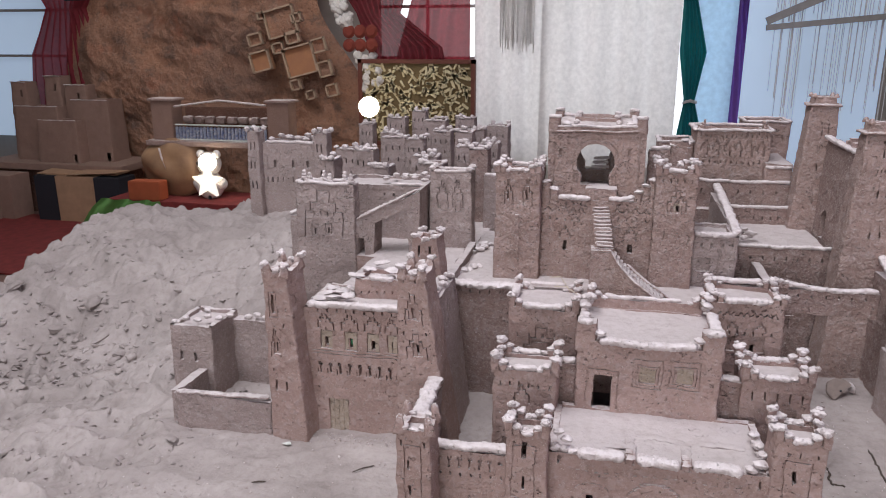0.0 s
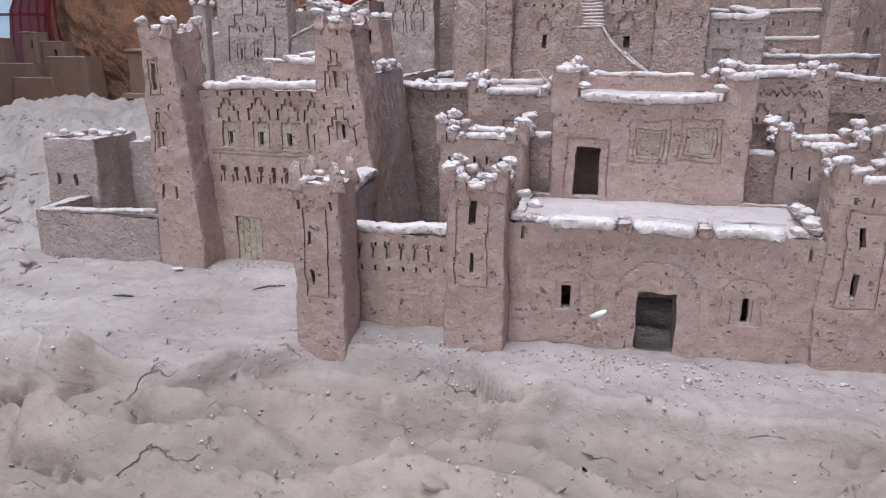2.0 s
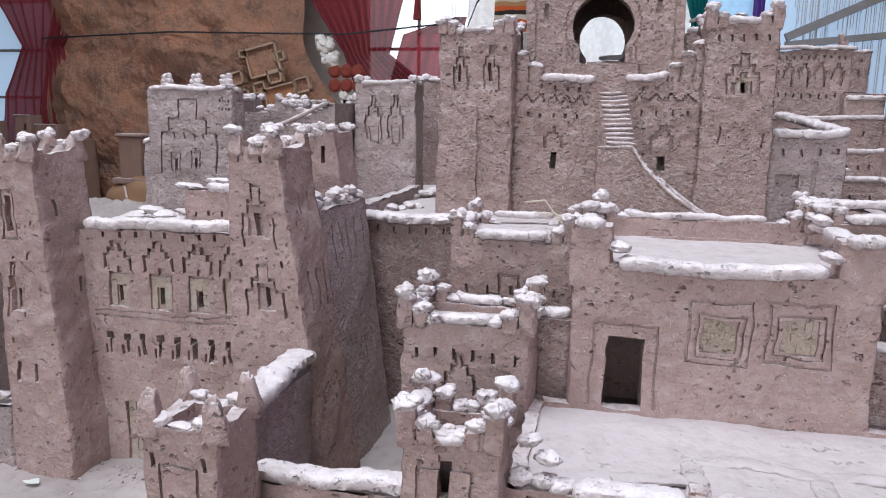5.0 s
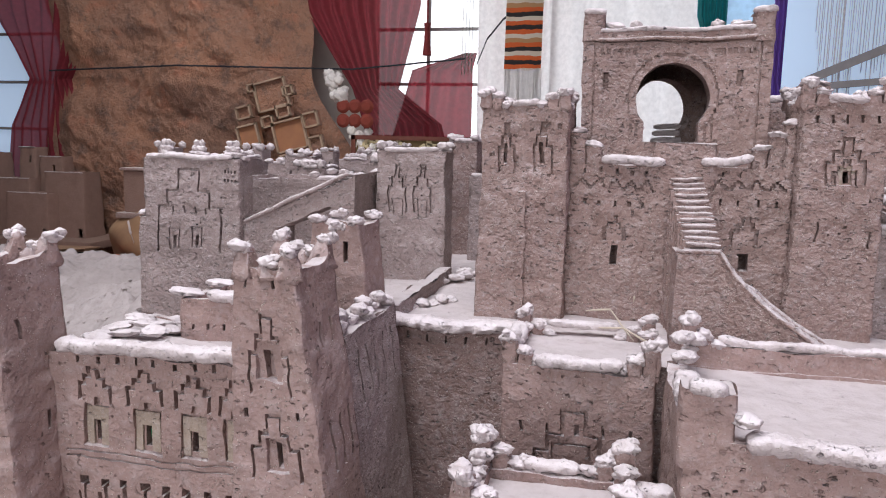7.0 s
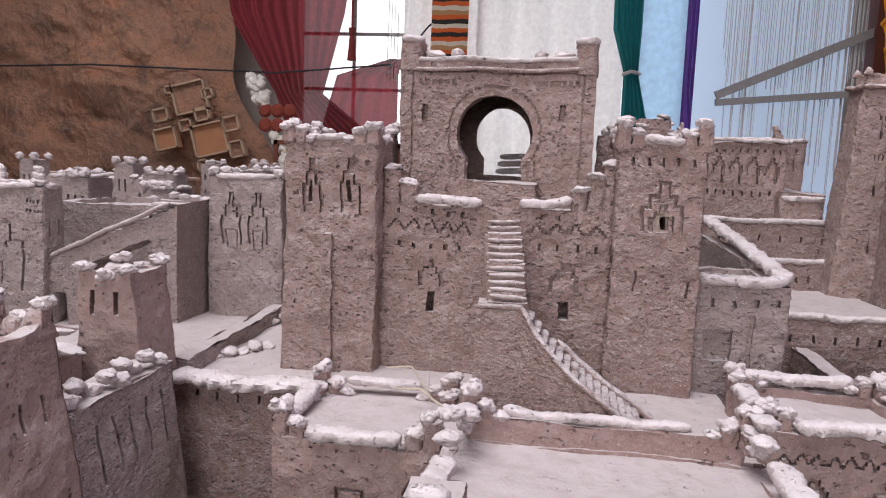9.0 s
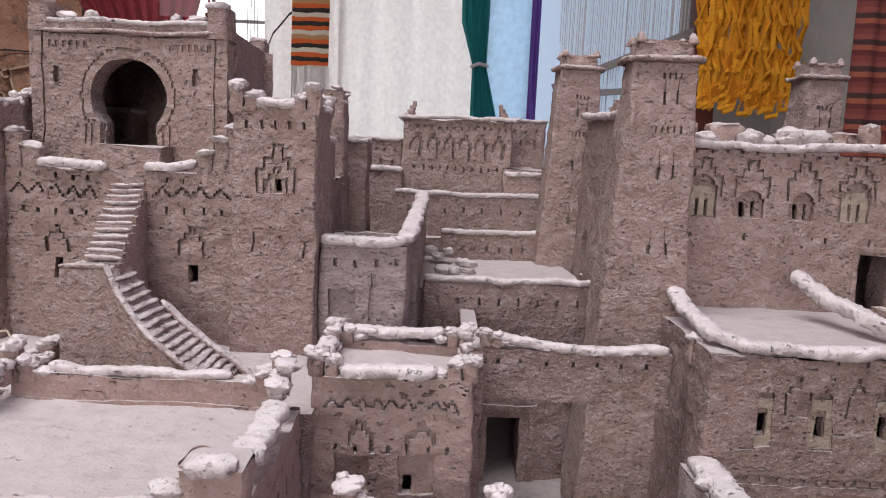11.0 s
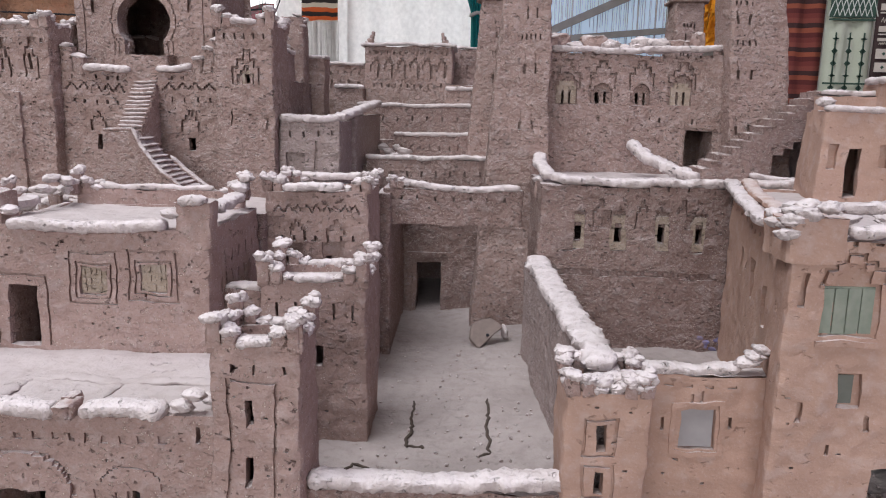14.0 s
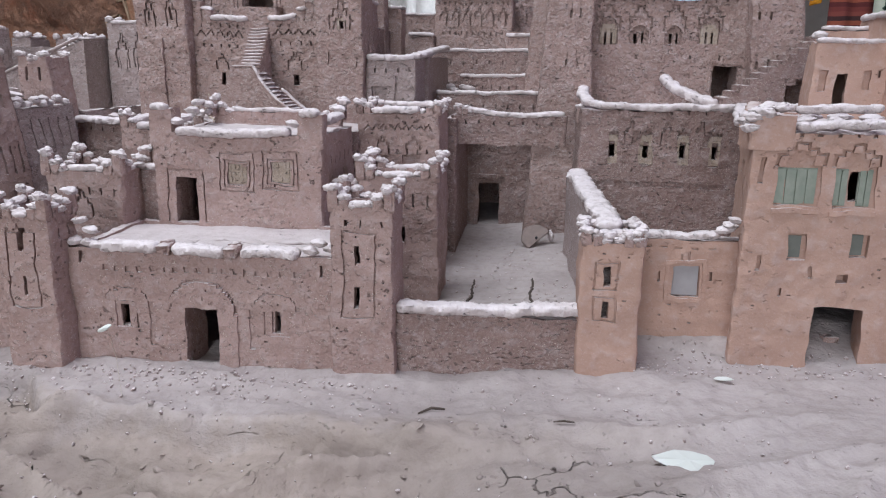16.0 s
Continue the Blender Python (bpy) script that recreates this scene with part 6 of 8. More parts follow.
# big orange house
t = house("clay_castle", "big orange mud house with green arched windows and dark gateway", 1.2, 1.8, 0.12, "model castle")
cut = []
for a0, a1 in ((1.084, 1.152), (1.172, 1.234)):
    c = (a0 + a1) / 2
    cut += [(a0, a1, 0.392, 0.455, 0.007), (a0 + 0.012, a1 - 0.012, 0.455, 0.470, 0.007), (c - 0.012, c + 0.012, 0.470, 0.478, 0.007)] + step_arch(a0 - 0.006, a1 + 0.006, 0.455, 0.492) + [(a0 - 0.004, a1 + 0.004, 0.380, 0.388, -0.004)]
cut += [(1.196, 1.212, 0.402, 0.448, 0.04), (1.114, 1.142, 0.305, 0.345, 0.012), (1.206, 1.236, 0.312, 0.349, 0.012), (1.165, 1.244, 0.07, 0.227, 0.24), (1.190, 1.207, 0.270, 0.284, 0.02),
        (1.055, 1.063, 0.428, 0.47, 0.01), (1.066, 1.073, 0.285, 0.312, 0.01), (1.150, 1.155, 0.275, 0.295, 0.01), (1.105, 1.111, 0.245, 0.258, 0.01)] + slots(1.07, 1.24, 0.5, 0.508, 6, 0.007, 0.012) + holes(1.05, 1.3, 0.15, 0.4, 16, 37)
side = [(1.72, 1.745, 0.36, 0.42, 0.012), (1.85, 1.875, 0.37, 0.43, 0.012), (1.98, 2.0, 0.38, 0.43, 0.01), (1.78, 1.83, 0.1, 0.22, 0.02), (1.93, 1.94, 0.40, 0.42, 0.012)]
side += slots(1.66, 2.2, 0.47, 0.478, 14, 0.008, 0.012)
shell("front_wall", t, MUD_ORANGE, 1.040, 1.50, 1.59, 2.215, 0.06, 0.505, lean=0.012, skew=0.24, feats={"S": cut, "W": side}, sink=0.004)
SHUTTER = plain("green_grey_shutter", (0.20, 0.235, 0.19), (0.28, 0.30, 0.25), 0.8, 60)
for a0, a1 in ((1.086, 1.150), (1.174, 1.196), (1.212, 1.232)):
    bm = bmesh.new()
    slab(bm, a0, a1, 1.600, 1.604, 0.394, 0.452, 0.0006)
    shutter = part("shutter", bm, SHUTTER, t, "faded green shutter", smooth=False)
    leaves = 2 if a1 - a0 > 0.04 else 1
    for q in range(leaves * 2):
        w = (a1 - a0) / (leaves * 2)
        bm = bmesh.new()
        slab(bm, a0 + w * q + 0.001, a0 + w * (q + 1) - 0.001, 1.5975, 1.6005, 0.396, 0.450, 0.0008)
        part("board", bm, SHUTTER, shutter, smooth=False)
for a0, a1, z0, z1 in ((1.116, 1.140, 0.307, 0.343), (1.208, 1.234, 0.314, 0.347)):
    bm = bmesh.new()
    slab(bm, a0, a1, 1.604, 1.609, z0, z1, 0.0005)
    part("small_shutter", bm, plain("grey_shutter", (0.17, 0.18, 0.16), None, 0.7, 60), t, "small grey shutter", smooth=False)
for k in range(14):
    dab(t, 1.045 + 0.010 * (k % 6) + rnd.uniform(-.004, .004), 1.60 + 0.02 * (k % 4), 0.512 + 0.008 * (k % 5), 0.016, 0.014, 0.009)
shell("corner_turret", t, MUD_ORANGE, 1.042, 1.11, 1.592, 1.68, 0.48, 0.53, lean=0.02)
coping(t, [(1.112, 1.60, 0.518), (1.17, 1.598, 0.519), (1.245, 1.60, 0.52)], 0.012, 0.6)
coping(t, [(1.12, 1.64, 0.540), (1.19, 1.638, 0.542), (1.25, 1.64, 0.543)], 0.012, 0.6)
coping(t, [(1.055, 1.70, 0.512), (1.12, 1.96, 0.515), (1.185, 2.21, 0.518)], 0.013, 0.55)
coping(t, [(1.09, 1.74, 0.520), (1.14, 1.96, 0.522), (1.20, 2.16, 0.524)], 0.012, 0.55, MUD_ORANGE, "inner_parapet")
shell("upper_storey", t, MUD_ORANGE, 1.272, 1.56, 2.05, 2.23, 0.49, 0.655, lean=0.05, skew=0.24, feats={"S": [(1.322, 1.346, 0.508, 0.594, 0.05), (1.287, 1.303, 0.558, 0.60, 0.01), (1.378, 1.394, 0.56, 0.60, 0.01), (1.408, 1.414, 0.585, 0.60, 0.02)]})
coping(t, [(1.285, 2.066, 0.662), (1.34, 2.062, 0.658), (1.42, 2.066, 0.662)], 0.012, 0.5)
coping(t, [(1.335, 2.19, 0.690), (1.42, 2.192, 0.688), (1.52, 2.19, 0.692)], 0.011, 0.5)
shell("back_parapet", t, MUD_ORANGE, 1.325, 1.53, 2.175, 2.205, 0.64, 0.685, lean=0, flat_top=True)
dab(t, 1.30, 2.10, 0.672, 0.016, 0.02, 0.01)
shell("top_storey", t, MUD_ORANGE, 1.425, 1.60, 2.02, 2.24, 0.49, 0.71, lean=0.02)
rim_copings(t, 1.432, 1.59, 2.028, 2.23, 0.714, 0.01, 0.011, "SW")
for k in range(12):
    dab(t, 1.075 + 0.018 * k + rnd.uniform(-.006, .006), 1.66 + 0.03 * (k % 3), 0.512 + 0.006 * (k % 3), 0.020, 0.017, 0.008, "dust_lump")
dab(t, 1.205, 1.662, 0.13, 0.03, 0.02, 0.012, "gate_rubble", True)
dab(t, 1.225, 1.656, 0.15, 0.015, 0.012, 0.012, "gate_rubble", True)

# ---- low ruin on the left slope ----
t = house("clay_house", "low ruined mud house with open yard and broken dusty roof", -1.15, 1.95, 0.08)
shell("yard_wall", t, MUD_GREY, -1.20, -0.893, 1.805, 1.835, 0.02, 0.186, lean=0, flat_top=True)
coping(t, [(-1.195, 1.815, 0.190), (-1.05, 1.815, 0.190), (-0.90, 1.815, 0.198)], 0.011, 0.5, MUD_GREY)
shell("house_wall", t, MUD_GREY, -1.315, -1.165, 1.98, 2.16, 0.02, 0.322, lean=0.01, feats={"S": [(-1.285, -1.275, 0.205, 0.235, 0.012), (-1.235, -1.222, 0.205, 0.235, 0.012)]})
shell("back_wall", t, MUD_GREY, -1.17, -0.89, 2.12, 2.16, 0.02, 0.30, lean=0, flat_top=True)
shell("slope_wall", t, MUD_GREY, -1.22, -1.19, 1.82, 2.0, 0.02, 0.185, lean=0, flat_top=True)
for k in range(14):
    dab(t, -1.30 + 0.03 * (k % 12), 2.0 + 0.014 * k if k < 6 else 2.14, 0.327 + 0.008 * (k % 2) - (0.02 if k > 5 else 0), 0.014, 0.012, 0.009)

# broken clay ledge in the right-hand yard, and the plank door of the orange house
o = thing("clay_ledge", "broken brown clay slab lying along the foot of the wall", "clay slab", (1.05, 2.15, 0.12))
verts, faces = [], []
n = 26
for k in range(n + 1):
    x = 0.872 + 0.335 * k / n
    front = 2.115 - 0.03 * math.sin(k * 0.45) + 0.018 * noise.noise(Vector((x * 30, 2, 0)))
    b = len(verts)
    verts += [(x, front, 0.10), (x, front + 0.004, 0.152 + 0.004 * noise.noise(Vector((x * 40, 1, 1)))), (x, 2.17, 0.158), (x, 2.222, 0.163)]
    if k:
        a = b - 4
        faces += [(a, b, b + 1, a + 1), (a + 1, b + 1, b + 2, a + 2), (a + 2, b + 2, b + 3, a + 3)]
from_faces("slab", verts, faces, MUD_DARK, o)
bm = bmesh.new()
PLANK = plain("grey_plank", (0.17, 0.12, 0.095), (0.11, 0.08, 0.065), 0.85, 40)
orange = next(q for q in bpy.data.objects if q.name.startswith("clay_castle") and "orange" in q.get("label", ""))
slab(bm, 1.046, 1.052, 1.782, 1.828, 0.10, 0.218, 0)
for v in bm.verts:
    v.co.x += 0.24 * (v.co.y - 1.59) + 0.004
door = part("door", bm, PLANK, orange, "dark grey plank door", smooth=False)
for k in range(4):
    bm = bmesh.new()
    slab(bm, 1.044, 1.047, 1.783 + 0.0115 * k, 1.793 + 0.0115 * k, 0.102, 0.216, 0)
    for v in bm.verts:
        v.co.x += 0.24 * (v.co.y - 1.59) + 0.004
    part("plank", bm, PLANK, door, smooth=False)

# ---- loose things on the ground ----
def paper(x, y, z, s, label, seed, name="paper_scrap"):
    r = random.Random(seed)
    n = 9
    bm = bmesh.new()
    rim = [bm.verts.new((x + s * r.uniform(.55, 1.1) * math.cos(6.283 * k / n), y + s * 0.6 * r.uniform(.55, 1.1) * math.sin(6.283 * k / n), z + s * r.uniform(0, .12))) for k in range(n)]
    c = bm.verts.new((x, y, z + s * 0.07))
    low = [bm.verts.new(v.co - Vector((0, 0, 0.0012))) for v in rim]
    for k in range(n):
        bm.faces.new((rim[k], rim[(k + 1) % n], c))
        bm.faces.new((low[k], low[(k + 1) % n], rim[(k + 1) % n], rim[k]))
    bm.faces.new(low[::-1])
    me = bpy.data.meshes.new(name)
    bm.to_mesh(me)
    bm.free()
    me.materials.append(PAPER)
    return tagged(new(name, me), label, "paper", "paper scraps")


for x, y, s, seed in ((0.918, 1.262, 0.050, 1), (1.02, 1.52, 0.015, 2), (-0.83, 1.77, 0.016, 4)):
    paper(x, y, ground_z(x, y) + 0.005, s, "torn white paper scrap lying on the dust", seed)
for x, y, dx, dy, r in ((-0.60, 1.66, 0.045, 0.05, 0.0017), (-0.83, 1.55, 0.03, 0.02, 0.002), (0.55, 1.40, 0.04, 0.01, 0.002), (-0.2, 1.37, 0.03, -0.02, 0.002), (0.75, 1.36, 0.03, 0.0, 0.0015)):
    o = coping(None, [(x, y, ground_z(x, y) + 0.004), (x + dx / 2, y + dy / 2, ground_z(x + dx / 2, y + dy / 2) + 0.006), (x + dx, y + dy, ground_z(x + dx, y + dy) + 0.004)], r, 1.0, TWIG, "twig")
    tagged(o, "short dry twig lying on dusty ground", "twig", "twigs")
o = thing("dry_flower", "white torn paper petal on a thin dry stalk in the ground", "dry flower", (0.078, 1.40, ground_z(0.078, 1.40)))
coping(o, [(0.078, 1.40, ground_z(0.078, 1.40) - 0.01), (0.076, 1.398, 0.15), (0.068, 1.396, 0.2)], 0.0012, 1.0, STRAW, "stalk")
bm = bmesh.new()
bmesh.ops.create_icosphere(bm, subdivisions=2, radius=1.0)
for v in bm.verts:
    v.co = Vector((0.064, 1.394, 0.203)) + Vector((v.co.x * 0.012, v.co.y * 0.005, v.co.z * 0.0045 + 0.005 * v.co.x)) * (1 + 0.35 * noise.noise(v.co * 2))
part("petal", bm, PAPER, o)
o = thing("clay_disc", "cracked flat clay disc with a small hole, lying by the tower", "clay disc", (0.72, 2.3, 0.15))
bm = bmesh.new()
bmesh.ops.create_cone(bm, cap_ends=True, segments=24, radius1=0.038, radius2=0.036, depth=0.006)
for v in bm.verts:
    over = 0.55 * v.co.x - 0.83 * v.co.y - 0.012
    if over > 0:
        v.co -= Vector((0.55, -0.83, 0)) * over
    v.co = Euler((radians(48), radians(-8), 0.15)).to_matrix() @ (v.co + noise.noise_vector(v.co * 45) * 0.004) + Vector((0.725, 2.30, 0.166))
part("disc", bm, DISC_CLAY, o, smooth=False)
# the disc is not pierced; a dark ball gives the hole's shade
bm = bmesh.new()
bmesh.ops.create_uvsphere(bm, u_segments=10, v_segments=6, radius=0.0035, matrix=Matrix.Translation((0.727, 2.293, 0.166)))
part("hole", bm, DARK, o, "dark ball standing for the shade of a small hole")
dab(o, 0.765, 2.325, 0.165, 0.006, 0.02, 0.018, "chip")


for row in (((-0.335, 1.70), (-0.31, 1.715), (-0.29, 1.705), (-0.27, 1.73), (-0.255, 1.75)), ((0.590, 1.99), (0.592, 1.95), (0.588, 1.91), (0.594, 1.87), (0.588, 1.83), (0.594, 1.80)), ((0.594, 1.815), (0.612, 1.81), (0.618, 1.80)),
            ((0.716, 1.99), (0.718, 1.93), (0.714, 1.88), (0.718, 1.82), (0.714, 1.77)), ((0.714, 1.78), (0.690, 1.765)), ((0.50, 1.73), (0.515, 1.755), (0.545, 1.745))):
    line = []
    for a, b in zip(row, row[1:]):
        for k in range(4):
            x, y = a[0] + (b[0] - a[0]) * k / 4 + rnd.uniform(-.0035, .0035), a[1] + (b[1] - a[1]) * k / 4
            line.append((x, y, ground_z(x, y) + rnd.uniform(-.0012, .0012)))
    o = coping(None, line, 0.0024, 0.9, TWIG, "dry_stalk")
    tagged(o, "thin dark dry stalk pressed into the courtyard dust", "stalk", "stalks")

r = random.Random(3)
bm = bmesh.new()
for q in range(1950):
    x, y = r.uniform(-1.9, 1.4), r.uniform(0.9, 1.75)
    if q > 1700:
        x, y = r.gauss(0.14, 0.16), 1.515 - abs(r.gauss(0, 0.07))
    if r.random() < 0.16:
        x, y = r.uniform(0.5, 0.8), 1.6 + 0.7 * r.random() ** 2
    if r.random() < 0.25:
        x, y = r.choice(((r.uniform(-0.45, 0.5), 1.50 - 0.05 * r.random() ** 2), (r.uniform(0.88, 1.3), 1.62 - 0.08 * r.random()), (r.uniform(-0.9, -0.5), 1.86 - 0.06 * r.random())))
    s = r.uniform(0.0012, 0.0042) * (1.6 if r.random() < 0.06 else 1)
    m = Matrix.LocRotScale((x, y, ground_z(x, y) + s * 0.3), Euler((r.random() * 3, r.random() * 3, r.random() * 3)), (s, s * r.uniform(.5, 1), s * r.uniform(.4, .9)))
    bmesh.ops.create_icosphere(bm, subdivisions=1, radius=1.0, matrix=m)
me = bpy.data.meshes.new("gravel")
bm.to_mesh(me)
bm.free()
me.materials.append(MUD_GREY)
tagged(new("gravel", me), "small clay crumbs scattered over the dusty ground", "gravel", kind="stuff")

r = random.Random(21)
verts, faces = [], []
small = bmesh.new()
bmesh.ops.create_icosphere(small, subdivisions=2, radius=1.0)
sv, sf = [v.co.copy() for v in small.verts], [tuple(v.index for v in f.verts) for f in small.faces]
small.free()
for k in range(1500):
    if k < 900:
        x, y = r.uniform(-2.7, -0.95), r.uniform(1.3, 3.3)
    elif k < 1180:
        x, y = r.gauss(-2.22, 0.2), r.gauss(2.50, 0.17)
    else:
        x, y = r.uniform(-1.5, 0.9), r.uniform(0.95, 1.42)
    if x > -0.9 and y > 1.44:
        continue
    s = r.uniform(0.003, 0.010) * (1.9 if r.random() < 0.12 else 1) * (1.7 if 900 <= k < 1180 else 1) * (0.55 if k >= 1180 else 1)
    off = Vector((k * 1.7, k * 0.9, 3))
    rot = Euler((r.uniform(-.4, .4), r.uniform(-.4, .4), r.random() * 6)).to_matrix()
    b = len(verts)
    fx, fy, fz = r.uniform(.8, 1.8), r.uniform(.6, 1), r.uniform(.35, .8)
    for v in sv:
        f = 1 + 0.5 * noise.noise(v * 1.1 + off)
        q = rot @ Vector((v.x * fx, v.y * fy, v.z * fz)) * (s * f)
        verts.append((x + q.x, y + q.y, ground_z(x, y) + 0.1 * s + q.z))
    faces += [tuple(i + b for i in f) for f in sf]
o = from_faces("rubble_stones", verts, faces, GROUND, None, sharp=40)
tagged(o, "loose clay stones strewn over the dry slope", "stones", kind="stuff")

# ---- the hall ----
def wall_box(name, x0, x1, y0, y1, z0, z1, mat, label):
    bm = bmesh.new()
    slab(bm, x0, x1, y0, y1, z0, z1, 0)
    me = bpy.data.meshes.new(name)
    bm.to_mesh(me)
    bm.free()
    me.materials.append(mat)
    return tagged(new(name, me), label, name.split("_")[0], kind="structure")


PLASTER = plain("hall_plaster", (0.44, 0.40, 0.37), (0.36, 0.33, 0.30), 0.9, 3)
FLOORMAT = plain("hall_floor", (0.20, 0.12, 0.10), (0.14, 0.08, 0.07), 0.85, 4)
CEIL = cloth("ceiling_cloth", (0.55, 0.51, 0.48), 0.3)
wall_box("floor", -15.2, 7, -5, 14.4, FLOOR_Z - 0.1, FLOOR_Z, FLOORMAT, "dull red-brown hall floor")
wall_box("wall_west", -15.2, -15, -5, 14.4, FLOOR_Z, 5.5, PLASTER, "plain pale hall wall")
wall_box("wall_east", 6, 6.2, -5, 14.4, FLOOR_Z, 5.5, PLASTER, "plain pale hall wall")
wall_box("wall_north", -15, 6, 14.2, 14.4, FLOOR_Z, 5.5, PLASTER, "plain pale hall end wall")
wall_box("wall_south_west", -15, -4.4, -5.2, -5, FLOOR_Z, 5.5, PLASTER, "plain pale hall wall beside an assumed, unseen entrance")
wall_box("wall_south_east", 1.2, 6, -5.2, -5, FLOOR_Z, 5.5, PLASTER, "plain pale hall wall beside an assumed, unseen entrance")
for n, x0, x1, y0, y1 in (("ceiling_north", -15, 6, 3.0, 14.4), ("ceiling_south", -15, 6, -5, -1.0), ("ceiling_west", -15, -3.3, -1.0, 3.0), ("ceiling_east", 1.5, 6, -1.0, 3.0)):
    wall_box(n, x0, x1, y0, y1, 5.5, 5.56, CEIL, "sagging pale tent cloth ceiling")


def backdrop(x0, x1, z0, z1, y, mat=None):
    bm = bmesh.new()
    slab(bm, x0, x1, y, y + 0.02, z0, z1, 0)
    me = bpy.data.meshes.new("backdrop")
    bm.to_mesh(me)
    bm.free()
    me.materials.append(mat or DAY)
    return tagged(new("backdrop", me), "glowing sheet standing for daylight behind the thin hall sheeting", "daylight", kind="structure")


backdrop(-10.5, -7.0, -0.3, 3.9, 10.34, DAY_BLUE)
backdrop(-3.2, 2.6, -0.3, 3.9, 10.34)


def folds(name, mat, outline, y, depth, waves, label, category, group="", n=64, m=40):
    """Hanging cloth: outline(v) gives (left, right) for heights v from 0 (top) to 1; folds gather where it is narrow."""
    verts, faces = [], []
    for j in range(m + 1):
        v = j / m
        a, b, z = outline(v)
        for i in range(n + 1):
            u = i / n
            x = a + (b - a) * u
            yy = y + depth * math.sin(2 * math.pi * waves * u + 0.8 * math.sin(3 * v)) + depth * 0.5 * noise.noise(Vector((u * 9, v * 3, waves)))
            verts.append((x, yy, z + 0.02 * noise.noise(Vector((u * 4, v * 4, 1)))))
    w = n + 1
    for j in range(m):
        for i in range(n):
            faces.append((j * w + i, j * w + i + 1, j * w + w + i + 1, j * w + w + i))
    o = from_faces(name, verts, faces, mat, None, sharp=180)
    return tagged(o, label, category, group)


def lerp_rows(rows):
    def f(v):
        for a, b in zip(rows, rows[1:]):
            if v <= b[0]:
                t = (v - a[0]) / max(1e-6, b[0] - a[0])
                t = t * t * (3 - 2 * t)
                return tuple(p + (q - p) * t for p, q in zip(a[1:], b[1:]))
        return rows[-1][1:]
    return f


Y = 9.8
folds("curtain", RED_SHEER, lerp_rows([(0, -9.0, -6.0, 4.43), (0.35, -8.55, -6.5, 2.5), (0.62, -8.0, -7.35, 1.62), (0.8, -8.35, -7.1, 1.0), (1, -8.5, -6.9, -0.1)]), Y - 0.1, 0.05, 9, "dark red sheer curtain tied at the middle, with gold fringe", "curtain", "red curtains")
folds("curtain", RED_SHEER, lerp_rows([(0, -4.4, -2.2, 4.43), (0.35, -3.95, -2.5, 2.45), (0.6, -3.35, -2.75, 1.52), (0.75, -3.2, -2.2, 1.1), (1, -3.05, -1.9, 0.0)]), Y - 0.1, 0.05, 10, "dark red sheer curtain tied at the middle, with gold fringe", "curtain", "red curtains")
folds("curtain", RED_SHEER, lerp_rows([(0, -1.95, -1.80, 1.95), (0.1, -2.6, -1.85, 1.75), (1, -3.0, -1.85, 0.4)]), Y - 0.02, 0.03, 4, "swagged end of a dark red sheer curtain", "curtain", "red curtains")
folds("white_sheet", WHITE_CLOTH, lerp_rows([(0, -1.85, -0.9, 4.43), (1, -1.8, -0.85, -0.4)]), Y + 0.12, 0.04, 3, "pale cream cloth sheet hanging against daylight", "sheet", "white sheets")
folds("white_sheet", WHITE_CLOTH, lerp_rows([(0, -0.95, 0.8, 4.43), (1, -0.95, 0.75, -0.4)]), Y + 0.05, 0.05, 4, "crumpled white plastic sheet hanging against daylight", "sheet", "white sheets")
folds("teal_curtain", TEAL, lerp_rows([(0, 0.50, 0.86, 5.5), (0.5, 0.57, 0.86, 2.1), (0.6, 0.70, 0.85, 1.66), (0.75, 0.70, 1.0, 1.05), (0.88, 0.79, 0.91, 0.50), (1, 0.72, 1.05, 0.0)]), 9.3, 0.04, 5, "teal green curtain tied with white cord", "curtain")
coping(bpy.data.objects["teal_curtain"], [(0.68, 9.24, 1.64), (0.77, 9.21, 1.67), (0.87, 9.24, 1.65)], 0.026, 0.7, WHITE_CLOTH, "tie")
coping(bpy.data.objects["teal_curtain"], [(0.77, 9.24, 0.48), (0.85, 9.21, 0.51), (0.93, 9.24, 0.49)], 0.024, 0.7, WHITE_CLOTH, "tie")
folds("purple_curtain", PURPLE, lerp_rows([(0, 1.28, 1.45, 5.5), (0.6, 1.30, 1.42, 1.5), (1, 1.3, 1.75, 0.1)]), 9.3, 0.03, 3, "purple curtain strip beside the white post", "curtain")
folds("rug_strip", WOOD_RED, lerp_rows([(0, -1.44, -1.02, 4.43), (1, -1.46, -1.03, 1.74)]), Y - 0.12, 0.012, 1, "hanging striped orange, black and cream woven runner", "rug")

strip = bpy.data.objects["rug_strip"]


